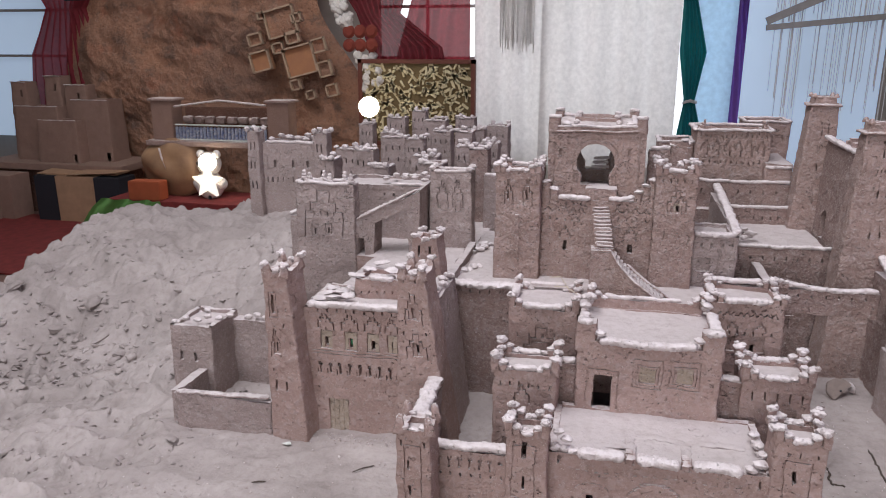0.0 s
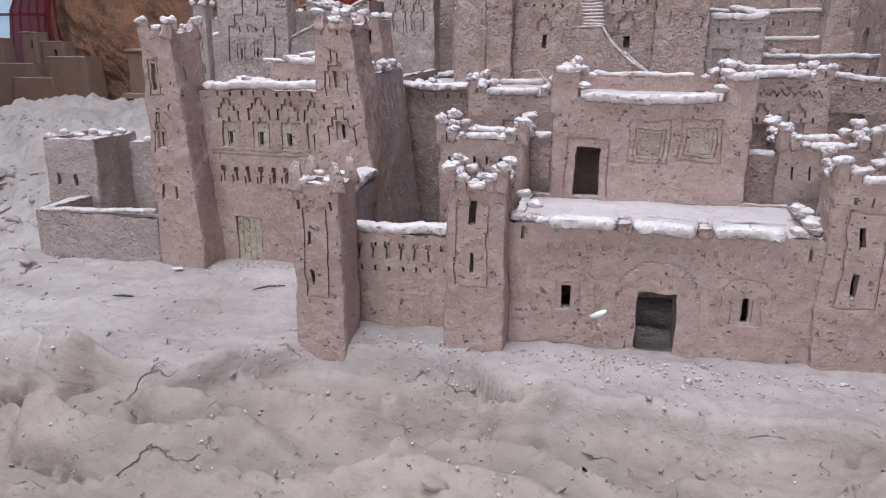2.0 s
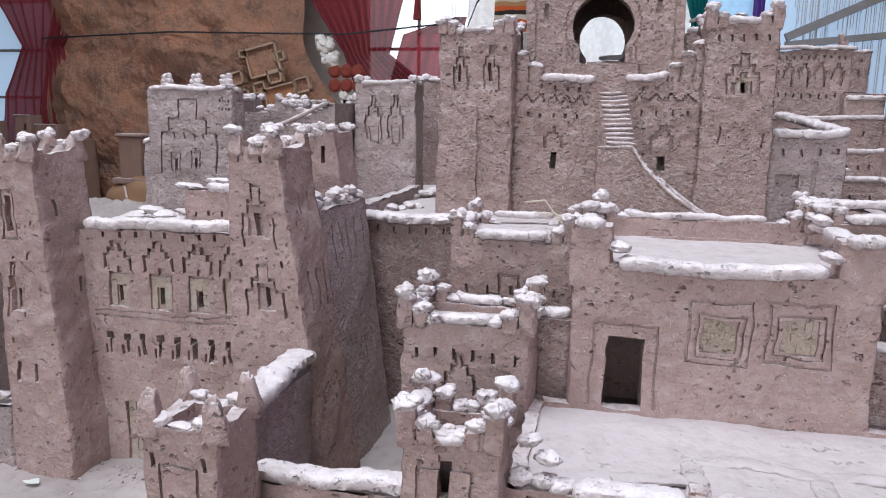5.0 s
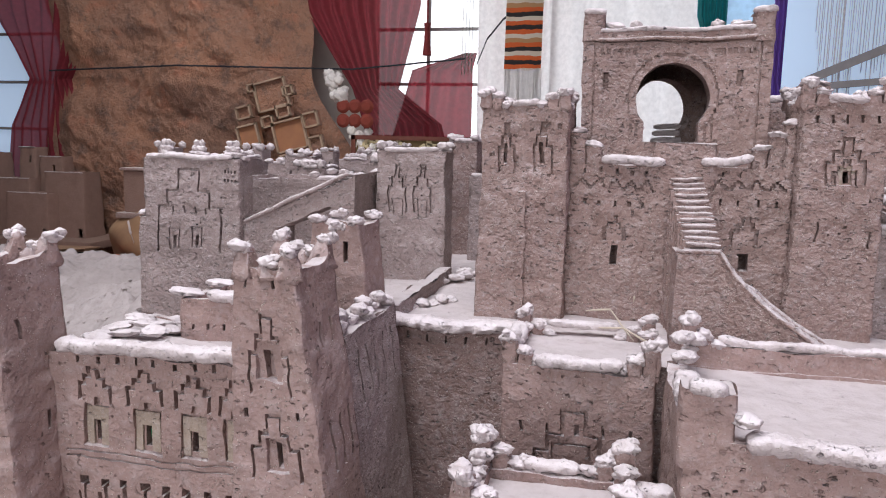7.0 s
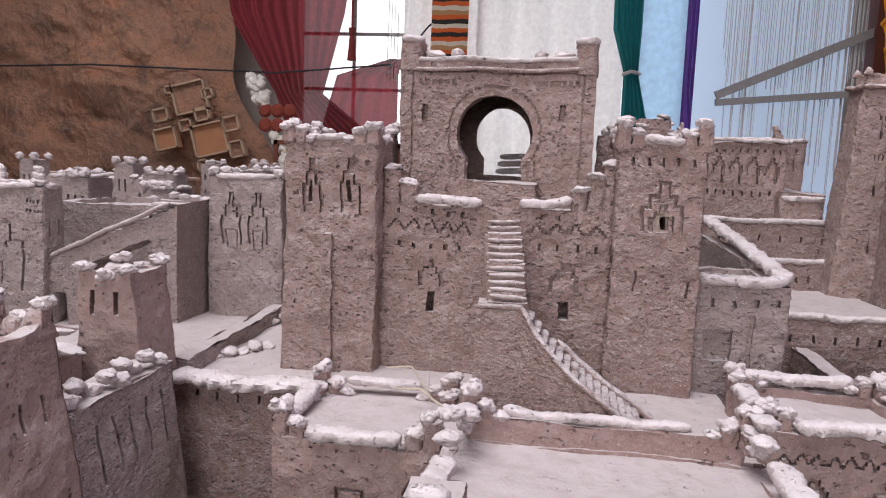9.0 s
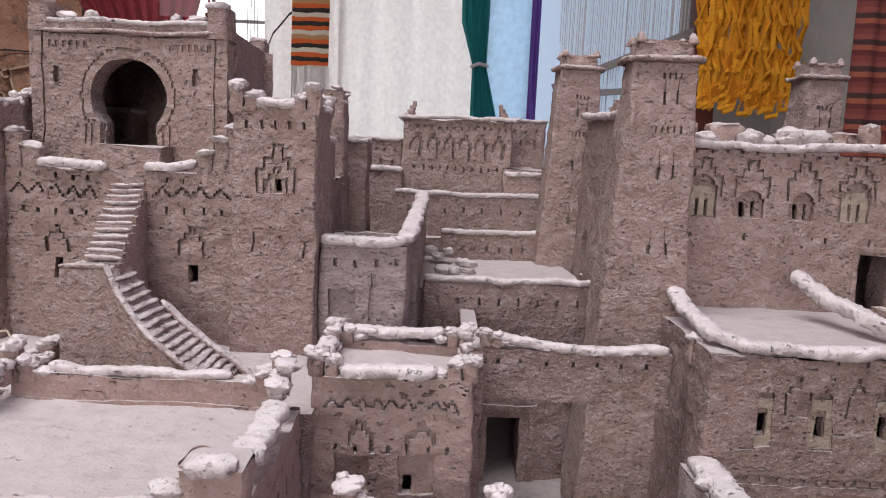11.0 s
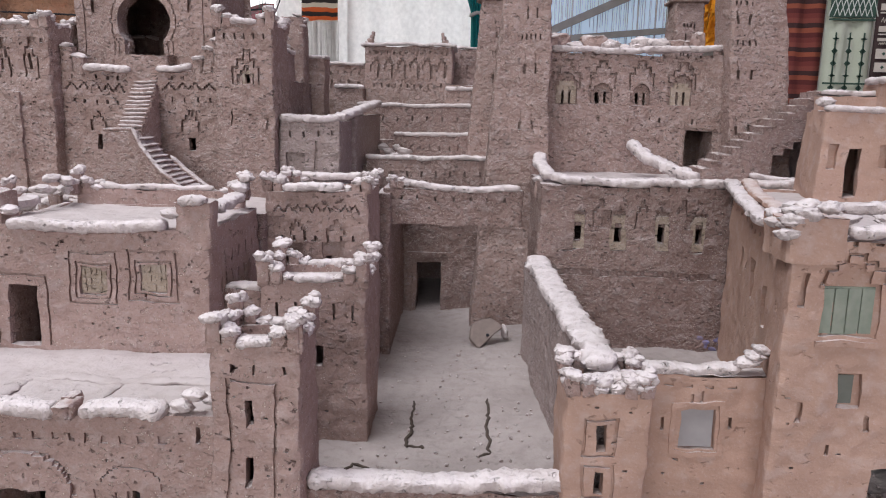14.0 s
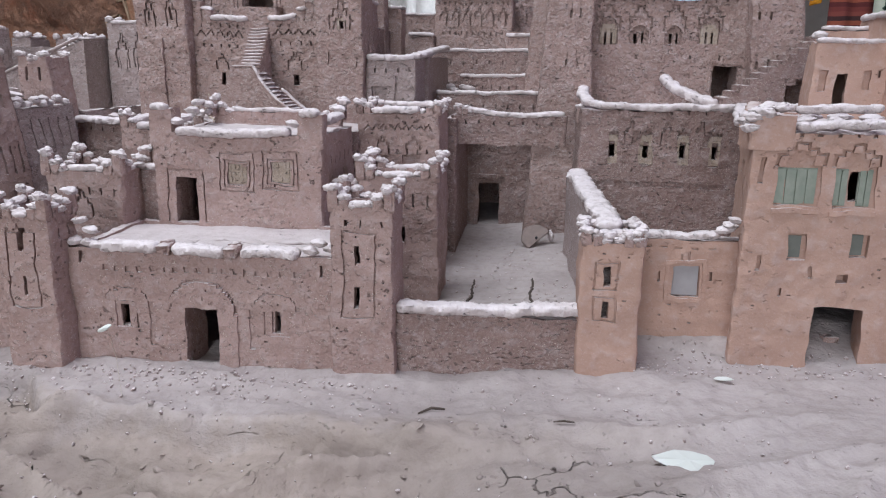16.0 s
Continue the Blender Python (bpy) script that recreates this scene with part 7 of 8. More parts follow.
def banded(name, cols, scale, along="Z", rough=0.95):
    m, nt, p = node_mat(name)
    g = nt.nodes.new("ShaderNodeNewGeometry")
    sep = nt.nodes.new("ShaderNodeSeparateXYZ")
    nt.links.new(g.outputs["Position"], sep.inputs[0])
    h = math_node(nt, "FRACT", math_node(nt, "ADD", math_node(nt, "MULTIPLY", sep.outputs["XYZ".index(along)], scale), math_node(nt, "MULTIPLY", tex(nt, "noise", 6, 2, g.outputs["Position"]), 0.12)), 0.0)
    cr = nt.nodes.new("ShaderNodeValToRGB")
    cr.color_ramp.interpolation = "CONSTANT"
    els = cr.color_ramp.elements
    for k, c in enumerate(cols):
        e = els[k] if k < 2 else els.new(k / len(cols))
        e.position = k / len(cols)
        e.color = (*c, 1)
    nt.links.new(h, cr.inputs[0])
    nt.links.new(cr.outputs[0], p.inputs["Base Color"])
    p.inputs["Roughness"].default_value = rough
    b = nt.nodes.new("ShaderNodeBump")
    b.inputs["Distance"].default_value = 0.004
    nt.links.new(tex(nt, "noise", 180, 3, g.outputs["Position"]), b.inputs["Height"])
    nt.links.new(b.outputs[0], p.inputs["Normal"])
    return m


CREAM, BLACK, ORANGE = (0.66, 0.58, 0.48), (0.03, 0.025, 0.025), (0.62, 0.12, 0.03)
strip.data.materials[0] = banded("striped_weave", [ORANGE, CREAM, BLACK, ORANGE, (0.45, 0.25, 0.12), CREAM, ORANGE, BLACK], 1.9)
bm = bmesh.new()
r = random.Random(9)
for k in range(34):
    x = -1.45 + 0.42 * k / 33
    slab(bm, x, x + 0.007, Y - 0.13, Y - 0.115, 1.74 - r.uniform(0.55, 0.75), 1.75, 0.01)
part("fringe", bm, WHITE_CLOTH, strip, "long cream yarn fringe", smooth=False)

# window bars, poles and the tassel
o = thing("window_frame", "grey metal glazing bars across the daylight", "window", (-6, Y, 1), kind="structure")
bm = bmesh.new()
for z in (0.95, 1.62, 2.3):
    slab(bm, -10.4, -7.1, 10.25, 10.28, z - 0.02, z + 0.02, 0)
    slab(bm, -3.2, -1.8, 10.25, 10.28, z - 0.02, z + 0.02, 0)
for x in (-2.52,):
    slab(bm, x - 0.02, x + 0.02, 10.25, 10.28, -0.3, 3.9, 0)
part("glazing_bars", bm, WOOD_GREY, o, smooth=False)
o = thing("tassel", "dark red curtain tassel hanging on a cord", "tassel", (-2.37, Y - 0.2, 1.9))
bm = bmesh.new()
for rad, z0, z1, r2 in ((0.012, 2.25, 4.43, 0.012), (0.03, 2.18, 2.27, 0.045), (0.04, 2.1, 2.18, 0.03), (0.055, 1.9, 2.1, 0.035)):
    bmesh.ops.create_cone(bm, cap_ends=True, segments=12, radius1=rad, radius2=r2, depth=z1 - z0, matrix=Matrix.Translation((-2.37, Y - 0.2, (z0 + z1) / 2)))
part("tassel_body", bm, CARPET, o)
o = thing("cane_poles", "bundle of thin greenish cane poles leaning on the wall", "poles", (-1.93, Y - 0.1, 0))
for k in range(4):
    coping(o, [(-1.98 + 0.04 * k, Y - 0.05, 1.7), (-1.96 + 0.035 * k, Y - 0.05, 3.5)], 0.016, 1.0, plain("green_cane", (0.22, 0.24, 0.17), None, 0.6, 20), "cane")
o = coping(None, [(-1.80, Y - 0.06, 1.80), (-1.68, Y - 0.06, 2.1), (-1.50, Y - 0.06, 2.32), (-1.3, Y - 0.06, 2.45), (-1.0, Y - 0.06, 2.75), (-0.8, Y - 0.06, 4.43)], 0.014, 1.0, DARK, "bent_cane")
tagged(o, "thin dark bent cane against the cream sheet", "cane")
o = coping(None, [(-7.6, Y - 0.2, 1.72), (-5.5, Y - 0.45, 1.76), (-3.3, Y - 0.2, 1.74), (-1.9, Y - 0.2, 1.86)], 0.010, 1.0, DARK, "cord")
tagged(o, "thin dark cord strung across the back wall", "cord")

# relief panel of the mountain with a town plan
verts, faces = [], []
nx, nz = 200, 150
for j in range(nz + 1):
    for i in range(nx + 1):
        u, v = i / nx, j / nz
        z = -1.1 + 4.8 * v
        left = -7.7 + 0.35 * noise.noise(Vector((v * 4, 1, 0))) + 0.35 * ease(0.4, 0.15, v)
        right = -3.9 + 1.15 * ease(0.62, 0.15, v) + 0.12 * noise.noise(Vector((v * 5, 3, 0)))
        x = left + (right - left) * u
        p = Vector((x, z, 0))
        h = 0.22 * noise.noise(p * 0.9) + 0.13 * noise.noise(p * 2.2) + 0.05 * (noise.ridged_multi_fractal(Vector((p.x * 1.3 + p.y * 0.5, p.y * 1.9, 0)), 0.9, 2.1, 5, 1.0, 2.0) - 1) + 0.03 * noise.noise(p * 9) + 0.02 * noise.noise(p * 22)
        edge = min(1.0, 8 * min(u, 1 - u))
        verts.append((x, Y - 0.05 - (0.18 + h) * edge, z))
for j in range(nz):
    for i in range(nx):
        k = j * (nx + 1) + i
        faces.append((k, k + 1, k + nx + 2, k + nx + 1))
RELIEF, nt, bs = node_mat("relief_clay")
pos = nt.nodes.new("ShaderNodeNewGeometry").outputs["Position"]
big, mid, small = tex(nt, "noise", 0.9, 4, pos), tex(nt, "noise", 3.2, 6, pos, 0.65), tex(nt, "noise", 16, 6, pos, 0.65)
col = mix_rgb(nt, ramp(nt, big, 0.35, 0.65), (0.29, 0.165, 0.12), (0.42, 0.215, 0.135))
col = mix_rgb(nt, math_node(nt, "MULTIPLY", ramp(nt, mid, 0.52, 0.66), 0.8), col, (0.165, 0.105, 0.085))
col = mix_rgb(nt, math_node(nt, "MULTIPLY", ramp(nt, tex(nt, "noise", 2.1, 3, pos), 0.58, 0.70), 0.8), col, (0.46, 0.20, 0.125))
col = mix_rgb(nt, math_node(nt, "MULTIPLY", ramp(nt, small, 0.55, 0.70), 0.5), col, (0.38, 0.27, 0.21))
col = mix_rgb(nt, math_node(nt, "MULTIPLY", ramp(nt, small, 0.45, 0.32), 0.6), col, (0.16, 0.10, 0.075))
nt.links.new(col, bs.inputs["Base Color"])
bs.inputs["Roughness"].default_value = 0.9
bump = nt.nodes.new("ShaderNodeBump")
bump.inputs["Distance"].default_value = 0.06
nt.links.new(small, bump.inputs["Height"])
nt.links.new(bump.outputs[0], bs.inputs["Normal"])
o = thing("wall_relief", "large brown clay relief of a rocky mountain slope on the wall", "wall relief", (-5.6, Y, 0))
from_faces("relief", verts, faces, RELIEF, o, sharp=70)
bm = bmesh.new()
slab(bm, -5.95, -5.75, Y - 0.3, Y - 0.1, 1.45, 1.6, 0.02)
part("relief_house", bm, RELIEF, o, smooth=False)

o = thing("town_plan", "orange-brown wall model of a town plan with pale wall lines", "wall model", (-4.2, Y - 0.4, 1.0))
PLAN = plain("plan_clay", (0.42, 0.20, 0.10), (0.35, 0.16, 0.09), 0.9, 6)
LINE = plain("plan_line", (0.46, 0.33, 0.24), None, 0.9, 10)
rot = Matrix.Rotation(radians(-14), 4, "Y")
for k, (px, pz, w, h) in enumerate(((0.08, 0.42, 0.42, 0.36), (-0.33, 0.30, 0.2, 0.16), (-0.34, 0.02, 0.28, 0.26), (-0.05, 0.12, 0.16, 0.14), (0.2, -0.10, 0.42, 0.38), (0.18, 0.2, 0.18, 0.16), (0.5, 0.02, 0.2, 0.18),
                                    (0.5, -0.28, 0.18, 0.2), (0.05, -0.38, 0.14, 0.14), (0.22, -0.55, 0.13, 0.12), (0.52, -0.56, 0.16, 0.16), (-0.16, 0.56, 0.1, 0.1), (0.3, 0.42, 0.14, 0.12))):
    bm = bmesh.new()
    slab(bm, px - w / 2, px + w / 2, -0.05, 0.02, pz - h / 2, pz + h / 2, 0)
    b = part("plan_block", bm, PLAN if k in (4, 2) else RELIEF, o, smooth=False)
    b.matrix_basis = Matrix.Translation((-4.2, Y - 0.42, 0.98)) @ rot
    bm = bmesh.new()
    for a0, a1, c0, c1 in ((px - w / 2, px + w / 2, pz + h / 2 - 0.02, pz + h / 2), (px - w / 2, px + w / 2, pz - h / 2, pz - h / 2 + 0.02), (px - w / 2, px - w / 2 + 0.02, pz - h / 2, pz + h / 2), (px + w / 2 - 0.02, px + w / 2, pz - h / 2, pz + h / 2)):
        slab(bm, a0, a1, -0.10, -0.04, c0, c1, 0)
    b = part("plan_wall", bm, LINE, o, smooth=False)
    b.matrix_basis = Matrix.Translation((-4.2, Y - 0.42, 0.98)) @ rot

# pale fringe of cotton tufts beside the right curtain
o = thing("cotton_bunch", "bunch of white cotton tufts with red patterned band", "textile", (-3.3, Y - 0.25, 1.1))
r = random.Random(4)
TUFT = plain("cotton", (0.80, 0.76, 0.74), None, 0.95, 20)
for k in range(46):
    z = r.uniform(0.55, 1.02) if k % 2 else r.uniform(1.36, 1.68)
    c = -3.02 - 0.42 * (z - 0.6) - (0.05 if z > 1.2 else 0)
    wide = 0.17 if z < 1.2 else 0.08
    dab(o, c + r.uniform(-wide, wide), Y - 0.3 + r.uniform(-.06, .06), z, 0.06, 0.05, 0.065, "tuft")
    q = o.children[-1]
    if k == 0:
        tuft = q.data.copy()
        tuft.materials[0] = TUFT
    q.data = tuft
RED_PATCH = plain("red_patch", (0.24, 0.045, 0.03), None, 0.9, 10)
for i in range(6):
    bm = bmesh.new()
    bmesh.ops.create_cone(bm, cap_ends=True, segments=14, radius1=0.085, radius2=0.05, depth=0.03, matrix=Matrix.LocRotScale((-3.36 + 0.15 * (i % 3), Y - 0.36, 1.12 + 0.17 * (i // 3)), Euler((radians(90), 0, 0)), None))
    part("round_motif", bm, RED_PATCH, o, "round red motif")

# framed board of carved bones and the lamps before it
o = thing("relief_board", "framed yellowish board crowded with carved relief", "wall board", (-2.5, 9.5, 0.5))
bm = bmesh.new()
slab(bm, -3.2, -1.75, 9.45, 9.5, -0.1, 0.92, 0)
part("board", bm, plain("board_wood", (0.16, 0.11, 0.05), None, 0.8, 8), o, smooth=False)
r = random.Random(6)
bm = bmesh.new()
for _ in range(330):
    m = Matrix.LocRotScale((r.uniform(-3.15, -1.8), 9.44, r.uniform(-0.05, 0.87)), Euler((0, r.random() * 3.1, 0)), (r.uniform(.05, .15), 0.03, r.uniform(.018, .034)))
    bmesh.ops.create_cube(bm, size=1.0, matrix=m)
carv = part("carving", bm, plain("pale_carving", (0.76, 0.68, 0.46), (0.50, 0.40, 0.22), 0.6, 6), o, "pale carved scrolls", smooth=False)
carv["kind"] = "stuff"
bm = bmesh.new()
for a0, a1, c0, c1 in ((-3.24, -1.71, 0.9, 0.95), (-3.24, -1.71, -0.14, -0.09), (-3.24, -3.19, -0.14, 0.95), (-1.76, -1.71, -0.14, 0.95)):
    slab(bm, a0, a1, 9.41, 9.5, c0, c1, 0)
part("frame", bm, WOOD_RED, o, smooth=False)


def bulb(x, y, z, rad, label, foot=None):
    foot = STALL_FLOOR if foot is None else foot
    o = thing("lamp", label, "lamp", (x, y, foot))
    bm = bmesh.new()
    bmesh.ops.create_uvsphere(bm, u_segments=20, v_segments=12, radius=rad, matrix=Matrix.Translation((x, y, z)))
    part("bulb", bm, BULB, o)
    bm = bmesh.new()
    bmesh.ops.create_cone(bm, cap_ends=True, segments=10, radius1=0.02, radius2=0.015, depth=z - foot - rad * 0.8, matrix=Matrix.Translation((x, y, (z - rad * 0.8 + foot) / 2)))
    part("stand", bm, DARK, o)


bulb(-2.8, 8.5, 0.43, 0.12, "lit round white lamp on a thin stand")

# ---- craft stalls at the left back ----
def block(name, o, x0, x1, y0, y1, z0, z1, mat, jit=0.006, label=""):
    bm = bmesh.new()
    slab(bm, x0, x1, y0, y1, z0, z1, jit)
    bmesh.ops.bevel(bm, geom=bm.edges[:], offset=0.008, segments=2, affect="EDGES")
    return part(name, bm, mat, o, label)


o = thing("clay_castle", "brown clay castle model with stepped towers on a shelf", "model castle", (-7.5, 9.2, -0.45))
for x0, x1, y0, y1, z1 in ((-8.31, -8.0, 9.1, 9.4, 0.62), (-7.84, -7.52, 9.2, 9.5, 0.70), (-7.52, -7.13, 9.2, 9.5, 0.585), (-8.2, -7.46, 9.0, 9.3, 0.30), (-7.33, -6.70, 9.05, 9.45, 0.395), (-7.73, -7.07, 8.85, 9.15, 0.13)):
    shell("castle_block", o, STALL_CLAY, x0, x1, y0, y1, -0.46, z1, lean=0.03, cell=0.06, rim=0.03, sink=0.03, roof_mat=STALL_CLAY, round_r=0.02, amp=0.006,
          feats={"S": [((x0 + x1) / 2 + 0.03, (x0 + x1) / 2 + 0.08, z1 - 0.2, z1 - 0.11, 0.05)] if z1 > 0.5 else [(x1 - 0.10, x1 - 0.04, -0.44, -0.32, 0.05)]})
    coping(o, [(x0 + 0.03, y0 + 0.03, z1), (x1 - 0.03, y0 + 0.03, z1)], 0.011, 0.6, CAP, "edge")
o = thing("shelf", "low brown earthen shelf along the wall", "shelf", (-7.5, 9.1, STALL_FLOOR))
block("shelf_top", o, -8.6, -6.35, 8.7, 9.55, -0.53, -0.45, STALL_CLAY, 0.03)
block("shelf_body", o, -8.5, -6.6, 8.85, 9.55, STALL_FLOOR, -0.53, RED_EARTH, 0.03)
o = thing("shelf", "stepped brown earthen ledge at the wall's end", "shelf", (-8.4, 8.2, STALL_FLOOR))
block("ledge", o, -8.9, -7.75, 8.3, 8.65, STALL_FLOOR, -0.55, STALL_CLAY, 0.02)
block("ledge", o, -8.9, -7.95, 7.9, 8.3, STALL_FLOOR, -0.85, STALL_CLAY, 0.02)
o = thing("cardboard_box", "open black and tan box under the shelf", "box", (-6.8, 8.4, STALL_FLOOR))
TAN = plain("tan_card", (0.45, 0.28, 0.18), None, 0.7, 6)
for x0, x1, mt in ((-7.43, -7.10, DARK), (-7.10, -6.53, TAN), (-6.53, -6.15, DARK)):
    block("box_side", o, x0, x1, 8.35, 8.7, STALL_FLOOR, -0.53, mt)
for x0, x1, z in ((-7.4, -6.8, -0.50), (-6.9, -6.2, -0.48)):
    block("box_flap", o, x0, x1, 8.38, 8.68, z - 0.025, z, TAN, 0.05)
o = thing("table", "low table covered with dark red carpet", "table", (-5.1, 8.0, STALL_FLOOR))
block("table_body", o, -5.72, -4.0, 7.5, 8.2, -1.38, -0.60, CARPET, 0.01)
o = thing("rock", "brown rounded rock with a pale scratch", "rock", (-5.1, 8.0, -0.6))
bm = bmesh.new()
bmesh.ops.create_icosphere(bm, subdivisions=4, radius=1.0)
for v in bm.verts:
    v.co = Vector((-5.02, 8.0, -0.27)) + Vector((v.co.x * 0.46, v.co.y * 0.27, v.co.z * 0.34)) * (1 + 0.2 * noise.noise(v.co * 1.6))
part("boulder", bm, plain("brown_rock", (0.34, 0.20, 0.11), (0.25, 0.14, 0.08), 0.7, 5), o)
coping(o, [(-5.1, 7.72, -0.02), (-5.06, 7.70, -0.15), (-5.04, 7.72, -0.25)], 0.012, 1.0, CAP, "scratch")
o = thing("clay_gate", "clay gate model with two square pillars and blue tiled front", "model gate", (-4.4, 8.0, 0.0))
block("gate_base", o, -5.35, -3.5, 7.85, 8.22, -0.01, 0.05, MUD)
for x0, x1 in ((-5.29, -5.02), (-3.82, -3.56)):
    block("gate_pillar", o, x0, x1, 7.92, 8.15, 0.05, 0.50, STALL_CLAY)
    block("pillar_cap", o, x0 - 0.03, x1 + 0.03, 7.90, 8.17, 0.50, 0.53, MUD)
block("gate_back", o, -5.0, -3.84, 8.17, 8.22, 0.05, 0.42, RED_EARTH)
TILE = plain("blue_tile", (0.10, 0.14, 0.30), (0.5, 0.5, 0.55), 0.4, 30)
for k in range(26):
    x = -5.0 + 0.0447 * k
    block("tile", o, x, x + 0.034, 7.93, 7.96, 0.07, 0.21, TILE, 0)
for z in (0.055, 0.225):
    block("tile_rail", o, -5.0, -3.84, 7.92, 7.97, z, z + 0.014, PAPER, 0)
coping(o, [(-5.0, 7.95, 0.44), (-4.4, 7.93, 0.52), (-3.84, 7.95, 0.47)], 0.022, 0.5, CAP, "beam")
for k in range(8):
    dab(o, -4.9 + 0.14 * k, 8.08, 0.28, 0.06, 0.05, 0.05, "lump", True)
bulb(-4.515, 7.75, -0.17, 0.10, "lit warm round lamp among the craft goods", -0.6)
folds("green_cloth", GREEN_CLOTH, lerp_rows([(0, -5.70, -4.95, -0.57), (0.4, -5.85, -4.95, -0.68), (1, -6.05, -5.3, -0.95)]), 7.40, 0.04, 3, "crumpled bright green cloth draped over the table edge", "cloth", n=24, m=8)
bm = bmesh.new()
slab(bm, -10.0, -4.2, 6.2, 8.6, STALL_FLOOR + 0.004, STALL_FLOOR + 0.02, 0)
me = bpy.data.meshes.new("carpet")
bm.to_mesh(me)
bm.free()
me.materials.append(CARPET)
tagged(new("carpet", me), "dark red carpet on the hall floor", "carpet")
o = thing("red_box", "small orange-red box beside the rock", "box", (-5.2, 7.62, -0.6))
block("box_body", o, -5.42, -5.02, 7.52, 7.7, -0.6, -0.38, plain("orange_card", (0.42, 0.10, 0.04), None, 0.7, 6))
o = thing("plush_toy", "black and white plush toy beside the lamp", "plush toy", (-4.55, 7.85, -0.6))
bm = bmesh.new()
for x, z, rad in ((-4.55, -0.47, 0.15), (-4.57, -0.44, 0.16), (-4.55, -0.20, 0.14), (-4.65, -0.09, 0.05), (-4.45, -0.09, 0.05), (-4.70, -0.43, 0.07), (-4.41, -0.43, 0.07)):
    bmesh.ops.create_uvsphere(bm, u_segments=20, v_segments=12, radius=rad, matrix=Matrix.Translation((x, 7.85, z)))
part("body", bm, TUFT, o)
for x in (-4.60, -4.50):
    bm = bmesh.new()
    bmesh.ops.create_uvsphere(bm, u_segments=12, v_segments=8, radius=0.035, matrix=Matrix.Translation((x, 7.725, -0.18)))
    part("patch", bm, DARK, o, "black felt patch")
o = thing("paper_star", "glowing white paper star lantern", "lantern", (-4.44, 7.6, -0.6))
bm = bmesh.new()
vs = []
for s in (-0.03, 0.03):
    vs.append([bm.verts.new((-4.44 + (0.19 if k % 2 == 0 else 0.085) * math.sin(k * math.pi / 5), 7.6 + s, -0.37 + (0.19 if k % 2 == 0 else 0.085) * math.cos(k * math.pi / 5))) for k in range(10)])
bm.faces.new(vs[0])
bm.faces.new(vs[1][::-1])
for k in range(10):
    bm.faces.new((vs[0][k], vs[1][k], vs[1][(k + 1) % 10], vs[0][(k + 1) % 10]))
part("star", bm, glow("lit_paper", (1.0, 0.9, 0.75), 1.6), o, smooth=False)



def set_back(ob, f):
    """Moves a thing away from the entrance side along its sight line, growing with the distance."""
    c = Vector((0.015, 0.029, 1.182))
    ob.matrix_basis = Matrix.Translation(c) @ Matrix.Scale(f, 4) @ Matrix.Translation(-c) @ Matrix.Translation(ob.location)


NEAR_STALL = ("table", "rock", "red_box", "plush_toy", "paper_star", "green_cloth")
BACK_WALL = ("curtain", "white_sheet", "rug_strip", "window_frame", "tassel", "cane_poles", "bent_cane", "cord", "wall_relief", "town_plan", "cotton_bunch", "relief_board", "lamp", "shelf", "cardboard_box", "carpet", "backdrop")
for q in list(bpy.data.objects):
    if q.parent is not None:
        continue
    kind_of, text = q.name.split(".")[0], q.get("label", "")
    if kind_of in NEAR_STALL or "warm round lamp" in text or "blue tiled front" in text:
        set_back(q, 1.33)
    elif kind_of in BACK_WALL or "stepped towers on a shelf" in text:
        set_back(q, 1.33)
    elif "twin corner towers" in text:
        set_back(q, 1.083)

# ---- right side of the hall: post, loom, wool, rugs ----
wall_box("post_white", 0.80, 1.32, 9.42, 9.5, FLOOR_Z, 5.5, PANEL_BLUE, "tall pale blue translucent panel strip").name = "trim_post"
# glowing sheet added behind the panel strip to light it through
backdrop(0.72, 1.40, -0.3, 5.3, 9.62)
o = thing("loom", "upright loom strung with many white warp threads", "loom", (2.3, 8.2, FLOOR_Z))
bm = bmesh.new()
wr = random.Random(14)
for k in range(64):
    x = 1.45 + 1.25 * (k + wr.uniform(-.4, .4)) / 63
    slab(bm, x, x + wr.uniform(0.004, 0.009), 8.2, 8.206, 1.30 - 1.0 * (wr.random() < 0.6) + wr.uniform(0, .5), 3.4, 0.010)
part("warp_threads", bm, YARN, o, "white warp threads", smooth=False)
bm = bmesh.new()
slab(bm, 2.62, 2.84, 8.05, 8.25, FLOOR_Z, 3.8, 0)
part("upright", bm, WOOD_RED, o, smooth=False)
for (xa, za), (xb, zb), rr2 in (((1.40, 1.36), (2.78, 1.98), 0.045), ((1.40, 1.30), (2.7, 1.42), 0.035)):
    bm = bmesh.new()
    L = math.hypot(xb - xa, zb - za)
    bmesh.ops.create_cube(bm, size=1.0, matrix=Matrix.LocRotScale(((xa + xb) / 2, 8.12, (za + zb) / 2), Euler((0, -math.atan2(zb - za, xb - xa), 0)), (L, 0.05, rr2 * 1.6)))
    part("heddle_bar", bm, WOOD_GREY, o, "grey wooden bar")
# weak blue glow added behind the loom threads
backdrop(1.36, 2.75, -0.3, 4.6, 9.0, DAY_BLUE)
o = thing("wool_hanks", "thick hanks of bright orange wool yarn hanging", "wool", (2.85, 7.3, 1.2))
r = random.Random(8)
